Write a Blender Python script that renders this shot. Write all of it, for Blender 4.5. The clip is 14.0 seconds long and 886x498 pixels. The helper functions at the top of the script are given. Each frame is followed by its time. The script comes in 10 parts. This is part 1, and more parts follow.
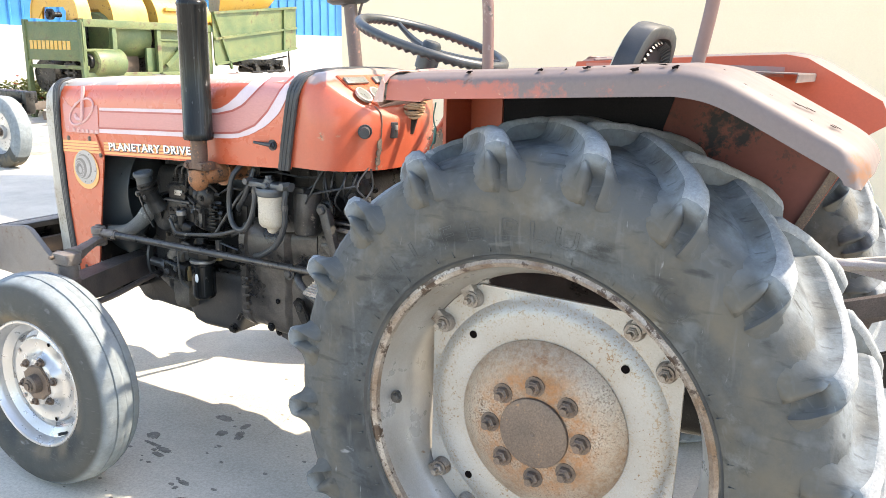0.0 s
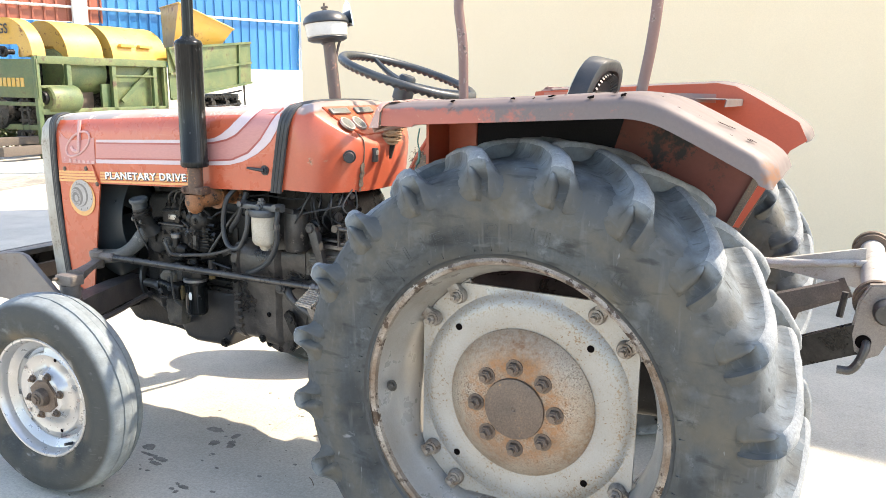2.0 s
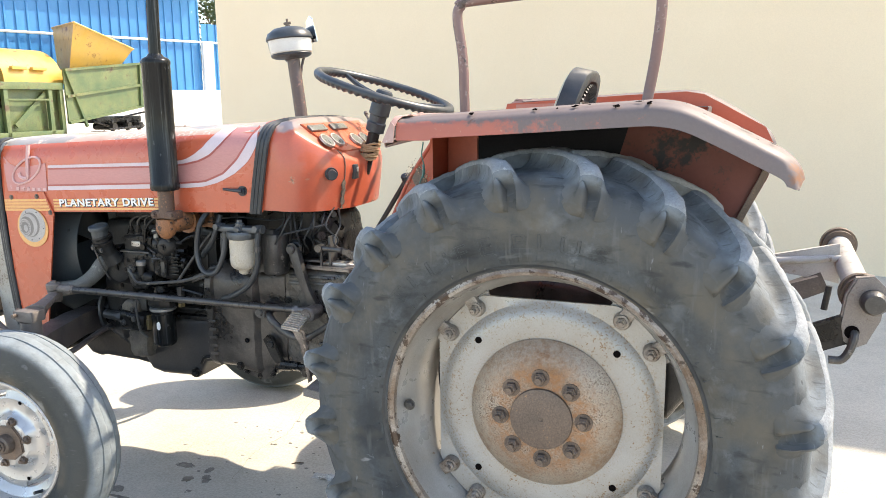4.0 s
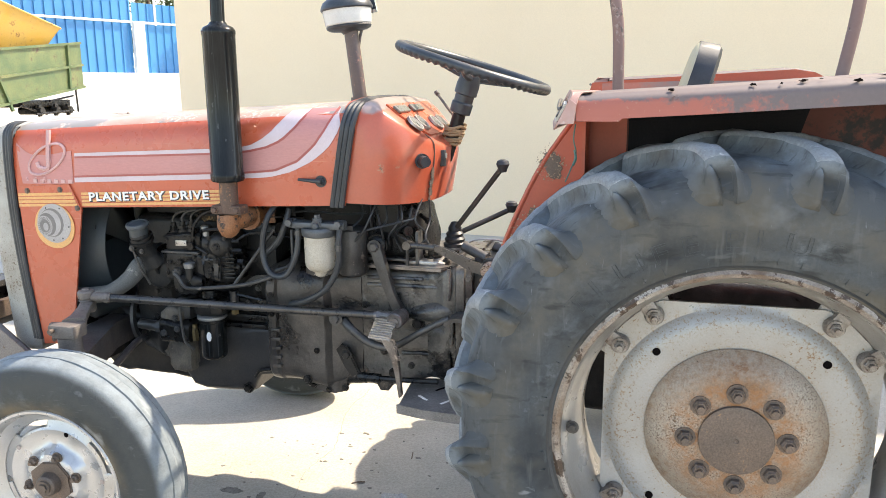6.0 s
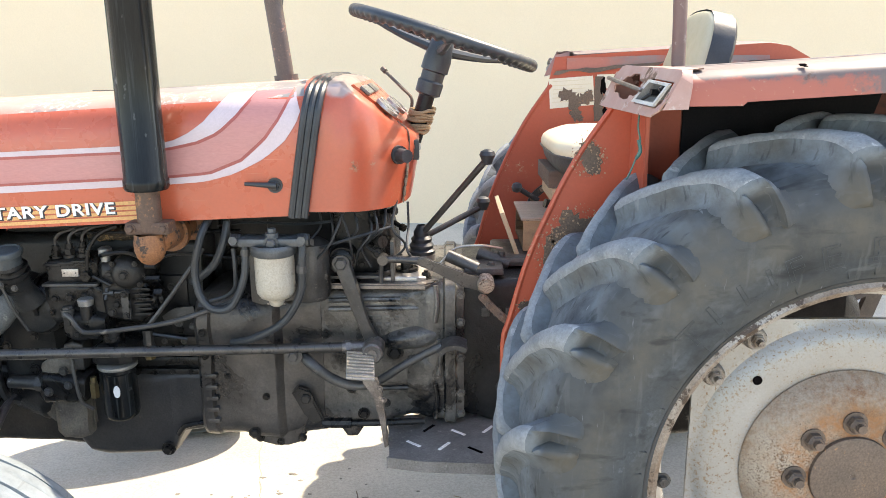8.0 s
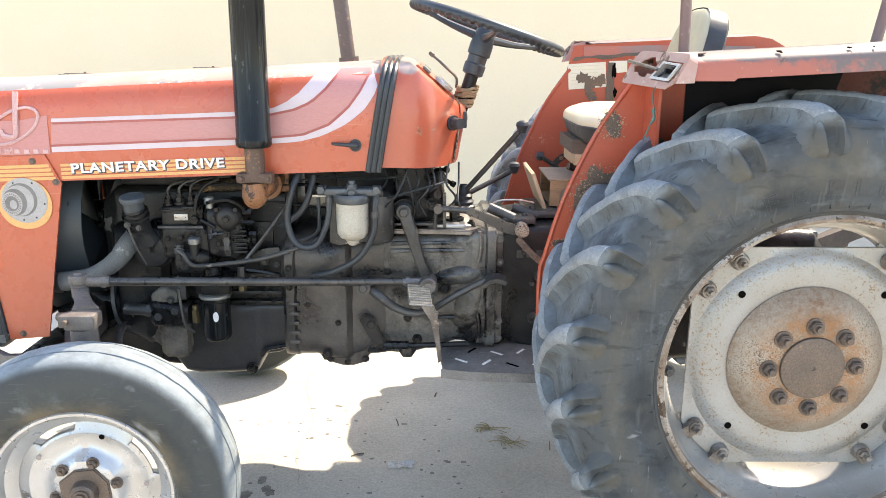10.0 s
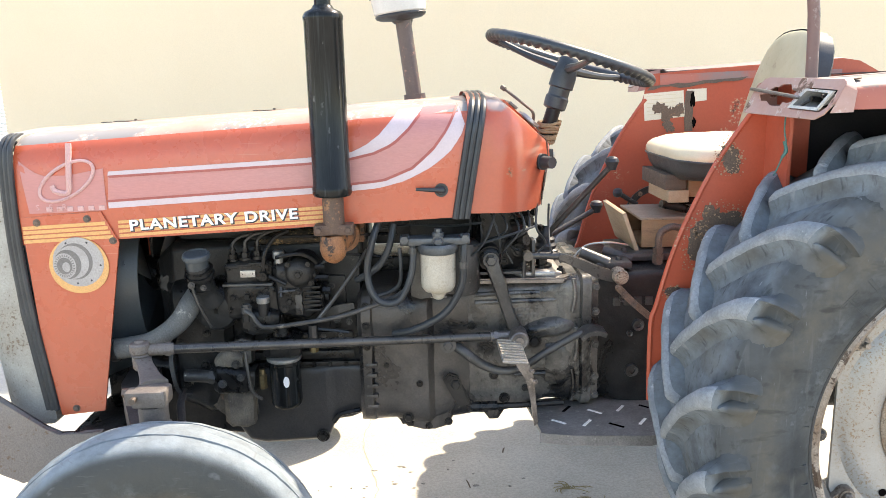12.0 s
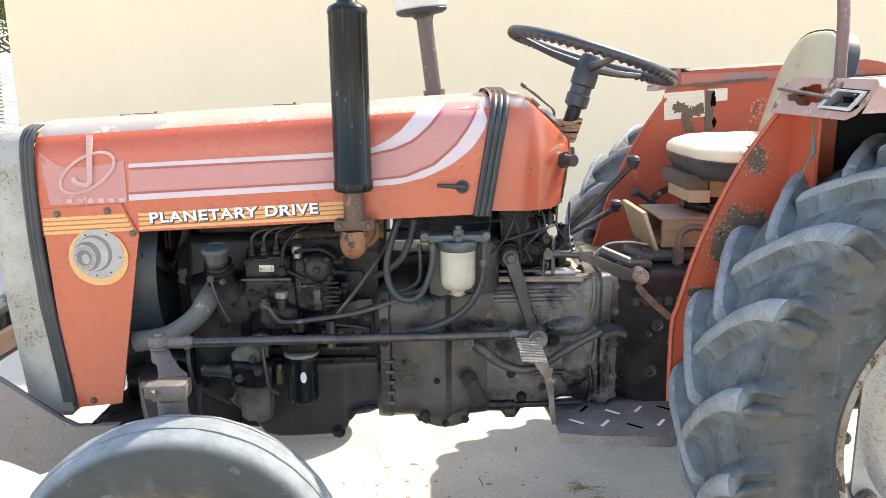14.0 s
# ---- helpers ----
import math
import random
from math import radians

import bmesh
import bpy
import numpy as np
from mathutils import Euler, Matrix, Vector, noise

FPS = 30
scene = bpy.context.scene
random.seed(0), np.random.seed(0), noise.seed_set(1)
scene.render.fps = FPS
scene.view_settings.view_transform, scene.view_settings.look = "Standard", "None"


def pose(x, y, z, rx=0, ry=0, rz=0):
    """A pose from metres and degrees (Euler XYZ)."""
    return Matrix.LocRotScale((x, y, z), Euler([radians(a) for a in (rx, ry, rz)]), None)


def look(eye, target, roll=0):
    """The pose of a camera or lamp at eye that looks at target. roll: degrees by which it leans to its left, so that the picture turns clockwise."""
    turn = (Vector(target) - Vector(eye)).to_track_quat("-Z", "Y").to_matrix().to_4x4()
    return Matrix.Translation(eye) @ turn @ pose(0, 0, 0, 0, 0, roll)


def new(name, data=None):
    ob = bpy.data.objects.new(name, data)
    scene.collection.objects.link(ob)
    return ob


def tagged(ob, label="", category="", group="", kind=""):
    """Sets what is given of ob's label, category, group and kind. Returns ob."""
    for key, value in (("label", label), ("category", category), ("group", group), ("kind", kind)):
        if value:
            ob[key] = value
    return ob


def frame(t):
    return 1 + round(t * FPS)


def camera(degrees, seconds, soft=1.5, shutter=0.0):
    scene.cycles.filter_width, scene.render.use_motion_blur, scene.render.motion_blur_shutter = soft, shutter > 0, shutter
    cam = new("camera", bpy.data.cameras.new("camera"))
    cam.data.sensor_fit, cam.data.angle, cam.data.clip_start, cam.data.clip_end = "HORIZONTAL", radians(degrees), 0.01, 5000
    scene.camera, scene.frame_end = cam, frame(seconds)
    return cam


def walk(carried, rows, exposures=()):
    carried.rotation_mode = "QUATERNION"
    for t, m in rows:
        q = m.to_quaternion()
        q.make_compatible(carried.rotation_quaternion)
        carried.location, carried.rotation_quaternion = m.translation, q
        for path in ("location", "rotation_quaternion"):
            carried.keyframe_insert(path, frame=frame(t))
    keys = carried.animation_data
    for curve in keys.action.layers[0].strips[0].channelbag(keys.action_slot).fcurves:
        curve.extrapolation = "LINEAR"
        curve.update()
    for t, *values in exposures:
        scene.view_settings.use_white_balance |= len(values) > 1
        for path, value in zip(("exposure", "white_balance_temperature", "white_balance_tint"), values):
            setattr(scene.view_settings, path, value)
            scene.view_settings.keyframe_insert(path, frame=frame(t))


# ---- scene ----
cam = camera(59.6, 14.0, soft=0.7)
PATH = [
    (0, (0.584, -2.109, 1.453), (-0.406, -0.444, 0.956), 1.4),
    (0.5, (0.553, -2.167, 1.461), (-0.43, -0.488, 0.997), 1.3),
    (1, (0.509, -2.235, 1.457), (-0.441, -0.528, 1.025), 0.9),
    (1.5, (0.554, -2.298, 1.454), (-0.377, -0.578, 1.036), 0.8),
    (2, (0.652, -2.384, 1.454), (-0.247, -0.647, 1.035), 0.7),
    (2.2, (0.671, -2.41, 1.451), (-0.196, -0.657, 1.035), 1.0),
    (4.3, (0.335, -2.479, 1.446), (-0.335, -0.63, 1.082), -0.4),
    (4.5, (0.297, -2.432, 1.453), (-0.365, -0.577, 1.106), -0.0),
    (5, (0.159, -2.396, 1.437), (-0.404, -0.512, 1.075), 0.5),
    (5.5, (-0.065, -2.426, 1.443), (-0.564, -0.528, 1.057), -0.1),
    (6, (-0.207, -2.372, 1.428), (-0.711, -0.482, 1.01), -0.4),
    (6.5, (-0.322, -2.207, 1.428), (-0.818, -0.321, 0.982), -0.6),
    (7, (-0.447, -2.09, 1.43), (-0.806, -0.177, 0.968), -0.6),
    (7.5, (-0.645, -2.023, 1.438), (-0.765, -0.082, 0.968), -0.8),
    (7.7, (-0.691, -2.007, 1.434), (-0.738, -0.065, 0.96), -0.9),
    (9.8, (-0.856, -2.409, 1.42), (-0.831, -0.474, 0.917), 0.4),
    (10, (-0.902, -2.453, 1.415), (-0.884, -0.517, 0.913), 0.4),
    (10.5, (-0.985, -2.504, 1.415), (-0.982, -0.568, 0.913), 0.1),
    (11, (-1.025, -2.411, 1.409), (-1.059, -0.472, 0.921), -0.3),
    (11.5, (-1.079, -2.275, 1.414), (-1.142, -0.328, 0.96), -0.7),
    (12, (-1.149, -2.243, 1.423), (-1.127, -0.289, 0.998), -1.4),
    (12.5, (-1.166, -2.236, 1.422), (-1.125, -0.283, 0.994), -1.4),
    (13, (-1.175, -2.238, 1.422), (-1.152, -0.285, 0.994), -0.9),
    (13.5, (-1.183, -2.236, 1.419), (-1.173, -0.283, 0.991), -0.7),
    (14, (-1.186, -2.233, 1.418), (-1.179, -0.28, 0.989), -0.7),
]
walk(cam, [(t, look(eye, target, roll)) for t, eye, target, roll in PATH], [(0, 2.30, 7600, 12), (1, 2.23, 7600, 12), (2, 2.11, 7600, 12), (4.5, 1.92, 7550, 12), (5.5, 1.95, 7550, 12), (6.5, 1.95, 7600, 12), (7.5, 2.04, 7650, 12), (10, 2.25, 7650, 12), (11, 2.17, 7650, 12), (12.5, 2.14, 7680, 12), (14, 2.10, 7680, 12)])

# ---- world, sun ----
SUN = Vector((0.481, 0.425, 0.766)).normalized()   # towards the sun
world = bpy.data.worlds.new("world")
scene.world = world
world.use_nodes = True
wn = world.node_tree
sky = wn.nodes.new("ShaderNodeTexSky")
sky.sky_type = "NISHITA"
sky.sun_disc = False
sky.sun_elevation = math.asin(SUN.z)
sky.sun_rotation = math.atan2(SUN.x, SUN.y)
wn.links.new(sky.outputs[0], wn.nodes["Background"].inputs[0])
wn.nodes["Background"].inputs[1].default_value = 0.15
sun = new("sun", bpy.data.lights.new("sun", "SUN"))
sun.data.energy = 2.55
sun.data.angle = radians(0.6)
sun.data.color = (1.0, 0.95, 0.86)
sun.matrix_world = look(SUN * 30, (0, 0, 0))


# ---- materials ----
def mat(name, base, rough=0.6, metal=0.0, other=None, scale=6.0, amount=0.5, spots=None, spot_scale=60.0,
        spot_at=0.62, bump=0.15, bump_scale=120.0, stretch=(1, 1, 1), coat=0.0, grain=0.22, grain_scale=260.0, soft_spots=0.06):
    """A surface with two scales of change: broad patches towards other, fine spots, and a fine relief."""
    m = bpy.data.materials.new(name)
    m.use_nodes = True
    t = m.node_tree
    b = t.nodes["Principled BSDF"]
    b.inputs["Roughness"].default_value = rough
    b.inputs["Metallic"].default_value = metal
    b.inputs["Coat Weight"].default_value = coat
    co = t.nodes.new("ShaderNodeTexCoord")
    mp = t.nodes.new("ShaderNodeMapping")
    mp.inputs["Scale"].default_value = stretch
    info = t.nodes.new("ShaderNodeObjectInfo")
    far = t.nodes.new("ShaderNodeMath")
    far.operation = "MULTIPLY"
    far.inputs[1].default_value = 37.0
    t.links.new(info.outputs["Random"], far.inputs[0])
    apart = t.nodes.new("ShaderNodeVectorMath")
    t.links.new(co.outputs["Object"], apart.inputs[0])
    t.links.new(far.outputs[0], apart.inputs[1])
    t.links.new(apart.outputs[0], mp.inputs[0])

    def noise_at(s, detail=5, rough_=0.6):
        n = t.nodes.new("ShaderNodeTexNoise")
        n.inputs["Scale"].default_value, n.inputs["Detail"].default_value, n.inputs["Roughness"].default_value = s, detail, rough_
        t.links.new(mp.outputs[0], n.inputs["Vector"])
        return n.outputs[0]

    def ramp(v, a, c):
        r = t.nodes.new("ShaderNodeMapRange")
        r.inputs[1].default_value, r.inputs[2].default_value = a, c
        t.links.new(v, r.inputs[0])
        return r.outputs[0]

    def mix(f, a, c):
        x = t.nodes.new("ShaderNodeMix")
        x.data_type = "RGBA"
        t.links.new(f, x.inputs[0])
        for v, i in ((a, 6), (c, 7)):
            if isinstance(v, tuple):
                x.inputs[i].default_value = (*v, 1)
            else:
                t.links.new(v, x.inputs[i])
        return x.outputs[2]

    other = other or tuple(v * 0.7 for v in base)
    broad = noise_at(scale)
    mul = t.nodes.new("ShaderNodeMath")
    mul.operation = "MULTIPLY"
    t.links.new(ramp(broad, 0.35, 0.7), mul.inputs[0])
    mul.inputs[1].default_value = amount
    c = mix(mul.outputs[0], base, other)
    if spots:
        lean = t.nodes.new("ShaderNodeMath")      # spots gather in the broad patches
        lean.operation = "MULTIPLY_ADD"
        t.links.new(broad, lean.inputs[0])
        lean.inputs[1].default_value, lean.inputs[2].default_value = 0.5, -0.25
        add = t.nodes.new("ShaderNodeMath")
        t.links.new(noise_at(spot_scale, 8, 0.7), add.inputs[0])
        t.links.new(lean.outputs[0], add.inputs[1])
        c = mix(ramp(add.outputs[0], spot_at, spot_at + soft_spots), c, spots)
    if grain:
        g = t.nodes.new("ShaderNodeMapRange")
        g.inputs[1].default_value, g.inputs[2].default_value, g.inputs[3].default_value, g.inputs[4].default_value = 0.3, 0.7, 1 - grain, 1 + grain
        t.links.new(noise_at(grain_scale, 4, 0.75), g.inputs[0])
        by = t.nodes.new("ShaderNodeVectorMath")
        by.operation = "SCALE"
        t.links.new(c, by.inputs[0])
        t.links.new(g.outputs[0], by.inputs["Scale"])
        c = by.outputs[0]
    t.links.new(c, b.inputs["Base Color"])
    rr = ramp(noise_at(scale * 4), 0.2, 0.8)
    r2 = t.nodes.new("ShaderNodeMapRange")
    r2.inputs[3].default_value, r2.inputs[4].default_value = max(rough - 0.1, 0.03), min(rough + 0.12, 1)
    t.links.new(rr, r2.inputs[0])
    t.links.new(r2.outputs[0], b.inputs["Roughness"])
    bp = t.nodes.new("ShaderNodeBump")
    bp.inputs["Strength"].default_value, bp.inputs["Distance"].default_value = bump, 0.004
    t.links.new(noise_at(bump_scale, 6), bp.inputs["Height"])
    t.links.new(bp.outputs[0], b.inputs["Normal"])
    return m


def flaky(name, paint, paint2, rust, flake, at, scale, rough=0.45, grey=None):
    """Paint that has come off in patches: bare rust inside, a speckled pale rim round each patch."""
    m = mat(name, paint, rough, other=paint2, scale=4, amount=0.8, bump=0.04, bump_scale=30, grain=0.06, grain_scale=120)
    t = m.node_tree
    b = t.nodes["Principled BSDF"]
    c = b.inputs["Base Color"].links[0].from_socket
    co = t.nodes.new("ShaderNodeTexCoord")

    def tex(s, d):
        n = t.nodes.new("ShaderNodeTexNoise")
        n.inputs["Scale"].default_value, n.inputs["Detail"].default_value, n.inputs["Roughness"].default_value = s, d, 0.62
        t.links.new(co.outputs["Object"], n.inputs["Vector"])
        return n.outputs[0]

    def step(v, a, z):
        r = t.nodes.new("ShaderNodeMapRange")
        r.inputs[1].default_value, r.inputs[2].default_value = a, z
        t.links.new(v, r.inputs[0])
        return r.outputs[0]

    def blend(f, a, z):
        x = t.nodes.new("ShaderNodeMix")
        x.data_type = "RGBA"
        t.links.new(f, x.inputs[0])
        t.links.new(a, x.inputs[6])
        x.inputs[7].default_value = (*z, 1)
        return x.outputs[2]

    big, fine = tex(scale, 7), tex(95, 4)
    rim = t.nodes.new("ShaderNodeMath")
    rim.operation = "MULTIPLY"
    t.links.new(step(big, at - 0.055, at - 0.01), rim.inputs[0])
    t.links.new(step(fine, 0.52, 0.58), rim.inputs[1])
    if grey:
        c = blend(step(tex(3.2, 8), 0.50, 0.60), c, grey)
    c = blend(rim.outputs[0], c, flake)
    c = blend(step(big, at, at + 0.03), c, rust)
    t.links.new(c, b.inputs["Base Color"])
    return m


def worn_zone(m, tone, fleck, x0, x1, y0, y1):
    """Old paint or rust that keeps to one end and edge of a sheet, breaking up towards its border."""
    t = m.node_tree
    b = t.nodes["Principled BSDF"]
    was = b.inputs["Base Color"].links[0].from_socket
    co = t.nodes.new("ShaderNodeTexCoord")
    sep = t.nodes.new("ShaderNodeSeparateXYZ")
    t.links.new(co.outputs["Object"], sep.inputs[0])
    side = t.nodes.new("ShaderNodeMath")
    side.operation = "SUBTRACT"
    t.links.new(sep.outputs[1], side.inputs[0])
    side.inputs[1].default_value = 0.03
    far = t.nodes.new("ShaderNodeMath")
    far.operation = "ABSOLUTE"
    t.links.new(side.outputs[0], far.inputs[0])

    def grade(v, a, z):
        r = t.nodes.new("ShaderNodeMapRange")
        r.inputs[1].default_value, r.inputs[2].default_value = a, z
        t.links.new(v, r.inputs[0])
        return r.outputs[0]

    def speck(s, d):
        n = t.nodes.new("ShaderNodeTexNoise")
        n.inputs["Scale"].default_value, n.inputs["Detail"].default_value, n.inputs["Roughness"].default_value = s, d, 0.7
        t.links.new(co.outputs["Object"], n.inputs["Vector"])
        return n.outputs[0]

    def times(a, c, op="MULTIPLY"):
        k = t.nodes.new("ShaderNodeMath")
        k.operation = op
        t.links.new(a, k.inputs[0])
        t.links.new(c, k.inputs[1])
        return k.outputs[0]

    zone = times(grade(sep.outputs[0], x0, x1), grade(far.outputs[0], y0, y1))
    half = t.nodes.new("ShaderNodeMath")
    half.operation = "MULTIPLY"
    t.links.new(zone, half.inputs[0])
    half.inputs[1].default_value = 0.62
    cut = grade(times(half.outputs[0], speck(14, 10), "ADD"), 0.78, 0.88)
    for f, c in ((cut, tone), (times(cut, grade(speck(90, 5), 0.63, 0.70)), fleck)):
        x = t.nodes.new("ShaderNodeMix")
        x.data_type = "RGBA"
        t.links.new(f, x.inputs[0])
        t.links.new(was, x.inputs[6])
        x.inputs[7].default_value = (*c, 1)
        was = x.outputs[2]
    t.links.new(was, b.inputs["Base Color"])


ORANGE = flaky("orange_paint", (0.475, 0.092, 0.042), (0.45, 0.108, 0.056), (0.26, 0.13, 0.09), (0.58, 0.26, 0.18), 0.74, 7, 0.28)
ORANGE.node_tree.nodes["Principled BSDF"].inputs["Coat Weight"].default_value = 0.22
FENDER = flaky("weathered_grey_mauve_paint", (0.122, 0.100, 0.097), (0.150, 0.108, 0.100), (0.11, 0.06, 0.04), (0.18, 0.13, 0.115), 0.64, 12, 0.6)
worn_zone(FENDER, (0.34, 0.105, 0.075), (0.40, 0.23, 0.15), 0.58, -0.42, 0.788, 0.803)
worn_zone(FENDER, (0.20, 0.090, 0.045), (0.13, 0.09, 0.075), 0.46, 0.60, 0.64, 0.80)
FENDER_RED = flaky("faded_red_band_paint", (0.42, 0.125, 0.092), (0.40, 0.155, 0.12), (0.12, 0.075, 0.06), (0.42, 0.22, 0.17), 0.64, 15, 0.42, grey=(0.24, 0.19, 0.18))
FENDER_IN = flaky("dull_red_paint", (0.46, 0.085, 0.040), (0.38, 0.082, 0.046), (0.085, 0.045, 0.032), (0.50, 0.38, 0.25), 0.66, 5.5)
DARK_RED = flaky("dark_red_blotched_sheet", (0.16, 0.042, 0.030), (0.105, 0.034, 0.026), (0.014, 0.013, 0.014), (0.05, 0.028, 0.024), 0.585, 3.6, 0.6)


def streak(m, tone, squeeze=(12, 150, 12), turn=(0.5, 0.35, 0.8), a=0.60, z=0.66, share=0.7):
    """Fine streaks of one tone: scratches and scuffs, and the muffler's painted sheen."""
    t = m.node_tree
    b = t.nodes["Principled BSDF"]
    was = b.inputs["Base Color"].links[0].from_socket
    co = t.nodes.new("ShaderNodeTexCoord")
    mp = t.nodes.new("ShaderNodeMapping")
    mp.inputs["Scale"].default_value, mp.inputs["Rotation"].default_value = squeeze, turn
    t.links.new(co.outputs["Object"], mp.inputs[0])
    n = t.nodes.new("ShaderNodeTexNoise")
    n.inputs["Scale"].default_value, n.inputs["Detail"].default_value = 1.0, 4
    t.links.new(mp.outputs[0], n.inputs["Vector"])
    r = t.nodes.new("ShaderNodeMapRange")
    r.inputs[1].default_value, r.inputs[2].default_value, r.inputs[4].default_value = a, z, share
    t.links.new(n.outputs[0], r.inputs[0])
    x = t.nodes.new("ShaderNodeMix")
    x.data_type = "RGBA"
    t.links.new(r.outputs[0], x.inputs[0])
    t.links.new(was, x.inputs[6])
    x.inputs[7].default_value = (*tone, 1)
    t.links.new(x.outputs[2], b.inputs["Base Color"])


def ring_stain(m, r0, r1, soft, tone, scale, a, z, share=1.0):
    """Stains gathered in a ring round the wheel's axle."""
    t = m.node_tree
    b = t.nodes["Principled BSDF"]
    was = b.inputs["Base Color"].links[0].from_socket
    co = t.nodes.new("ShaderNodeTexCoord")
    flat = t.nodes.new("ShaderNodeVectorMath")
    flat.operation = "MULTIPLY"
    flat.inputs[1].default_value = (1, 0, 1)
    t.links.new(co.outputs["Object"], flat.inputs[0])
    far = t.nodes.new("ShaderNodeVectorMath")
    far.operation = "LENGTH"
    t.links.new(flat.outputs[0], far.inputs[0])
    f = None
    for p, q in ((r0 - soft, r0), (r1 + soft, r1)):
        k = t.nodes.new("ShaderNodeMapRange")
        k.inputs[1].default_value, k.inputs[2].default_value = p, q
        t.links.new(far.outputs["Value"], k.inputs[0])
        if f is None:
            f = k.outputs[0]
        else:
            w = t.nodes.new("ShaderNodeMath")
            w.operation = "MULTIPLY"
            t.links.new(f, w.inputs[0])
            t.links.new(k.outputs[0], w.inputs[1])
            f = w.outputs[0]
    n = t.nodes.new("ShaderNodeTexNoise")
    n.inputs["Scale"].default_value, n.inputs["Detail"].default_value, n.inputs["Roughness"].default_value = scale, 8, 0.72
    t.links.new(co.outputs["Object"], n.inputs["Vector"])
    r = t.nodes.new("ShaderNodeMapRange")
    r.inputs[1].default_value, r.inputs[2].default_value, r.inputs[4].default_value = a, z, share
    t.links.new(n.outputs[0], r.inputs[0])
    w = t.nodes.new("ShaderNodeMath")
    w.operation = "MULTIPLY"
    t.links.new(f, w.inputs[0])
    t.links.new(r.outputs[0], w.inputs[1])
    x = t.nodes.new("ShaderNodeMix")
    x.data_type = "RGBA"
    t.links.new(w.outputs[0], x.inputs[0])
    t.links.new(was, x.inputs[6])
    x.inputs[7].default_value = (*tone, 1)
    t.links.new(x.outputs[2], b.inputs["Base Color"])


def oil_film(m, tone, scale, a, z, rough):
    """Wet black oil over part of a casting: darker and glossier, with its own ragged shape."""
    t = m.node_tree
    b = t.nodes["Principled BSDF"]
    co = t.nodes.new("ShaderNodeTexCoord")
    n = t.nodes.new("ShaderNodeTexNoise")
    n.inputs["Scale"].default_value, n.inputs["Detail"].default_value, n.inputs["Roughness"].default_value = scale, 7, 0.6
    n.inputs["Distortion"].default_value = 0.6
    t.links.new(co.outputs["Object"], n.inputs["Vector"])
    r = t.nodes.new("ShaderNodeMapRange")
    r.inputs[1].default_value, r.inputs[2].default_value = a, z
    t.links.new(n.outputs[0], r.inputs[0])
    x = t.nodes.new("ShaderNodeMix")
    x.data_type = "RGBA"
    t.links.new(r.outputs[0], x.inputs[0])
    t.links.new(b.inputs["Base Color"].links[0].from_socket, x.inputs[6])
    x.inputs[7].default_value = (*tone, 1)
    t.links.new(x.outputs[2], b.inputs["Base Color"])
    y = t.nodes.new("ShaderNodeMix")
    t.links.new(r.outputs[0], y.inputs[0])
    t.links.new(b.inputs["Roughness"].links[0].from_socket, y.inputs[2])
    y.inputs[3].default_value = rough
    t.links.new(y.outputs[0], b.inputs["Roughness"])


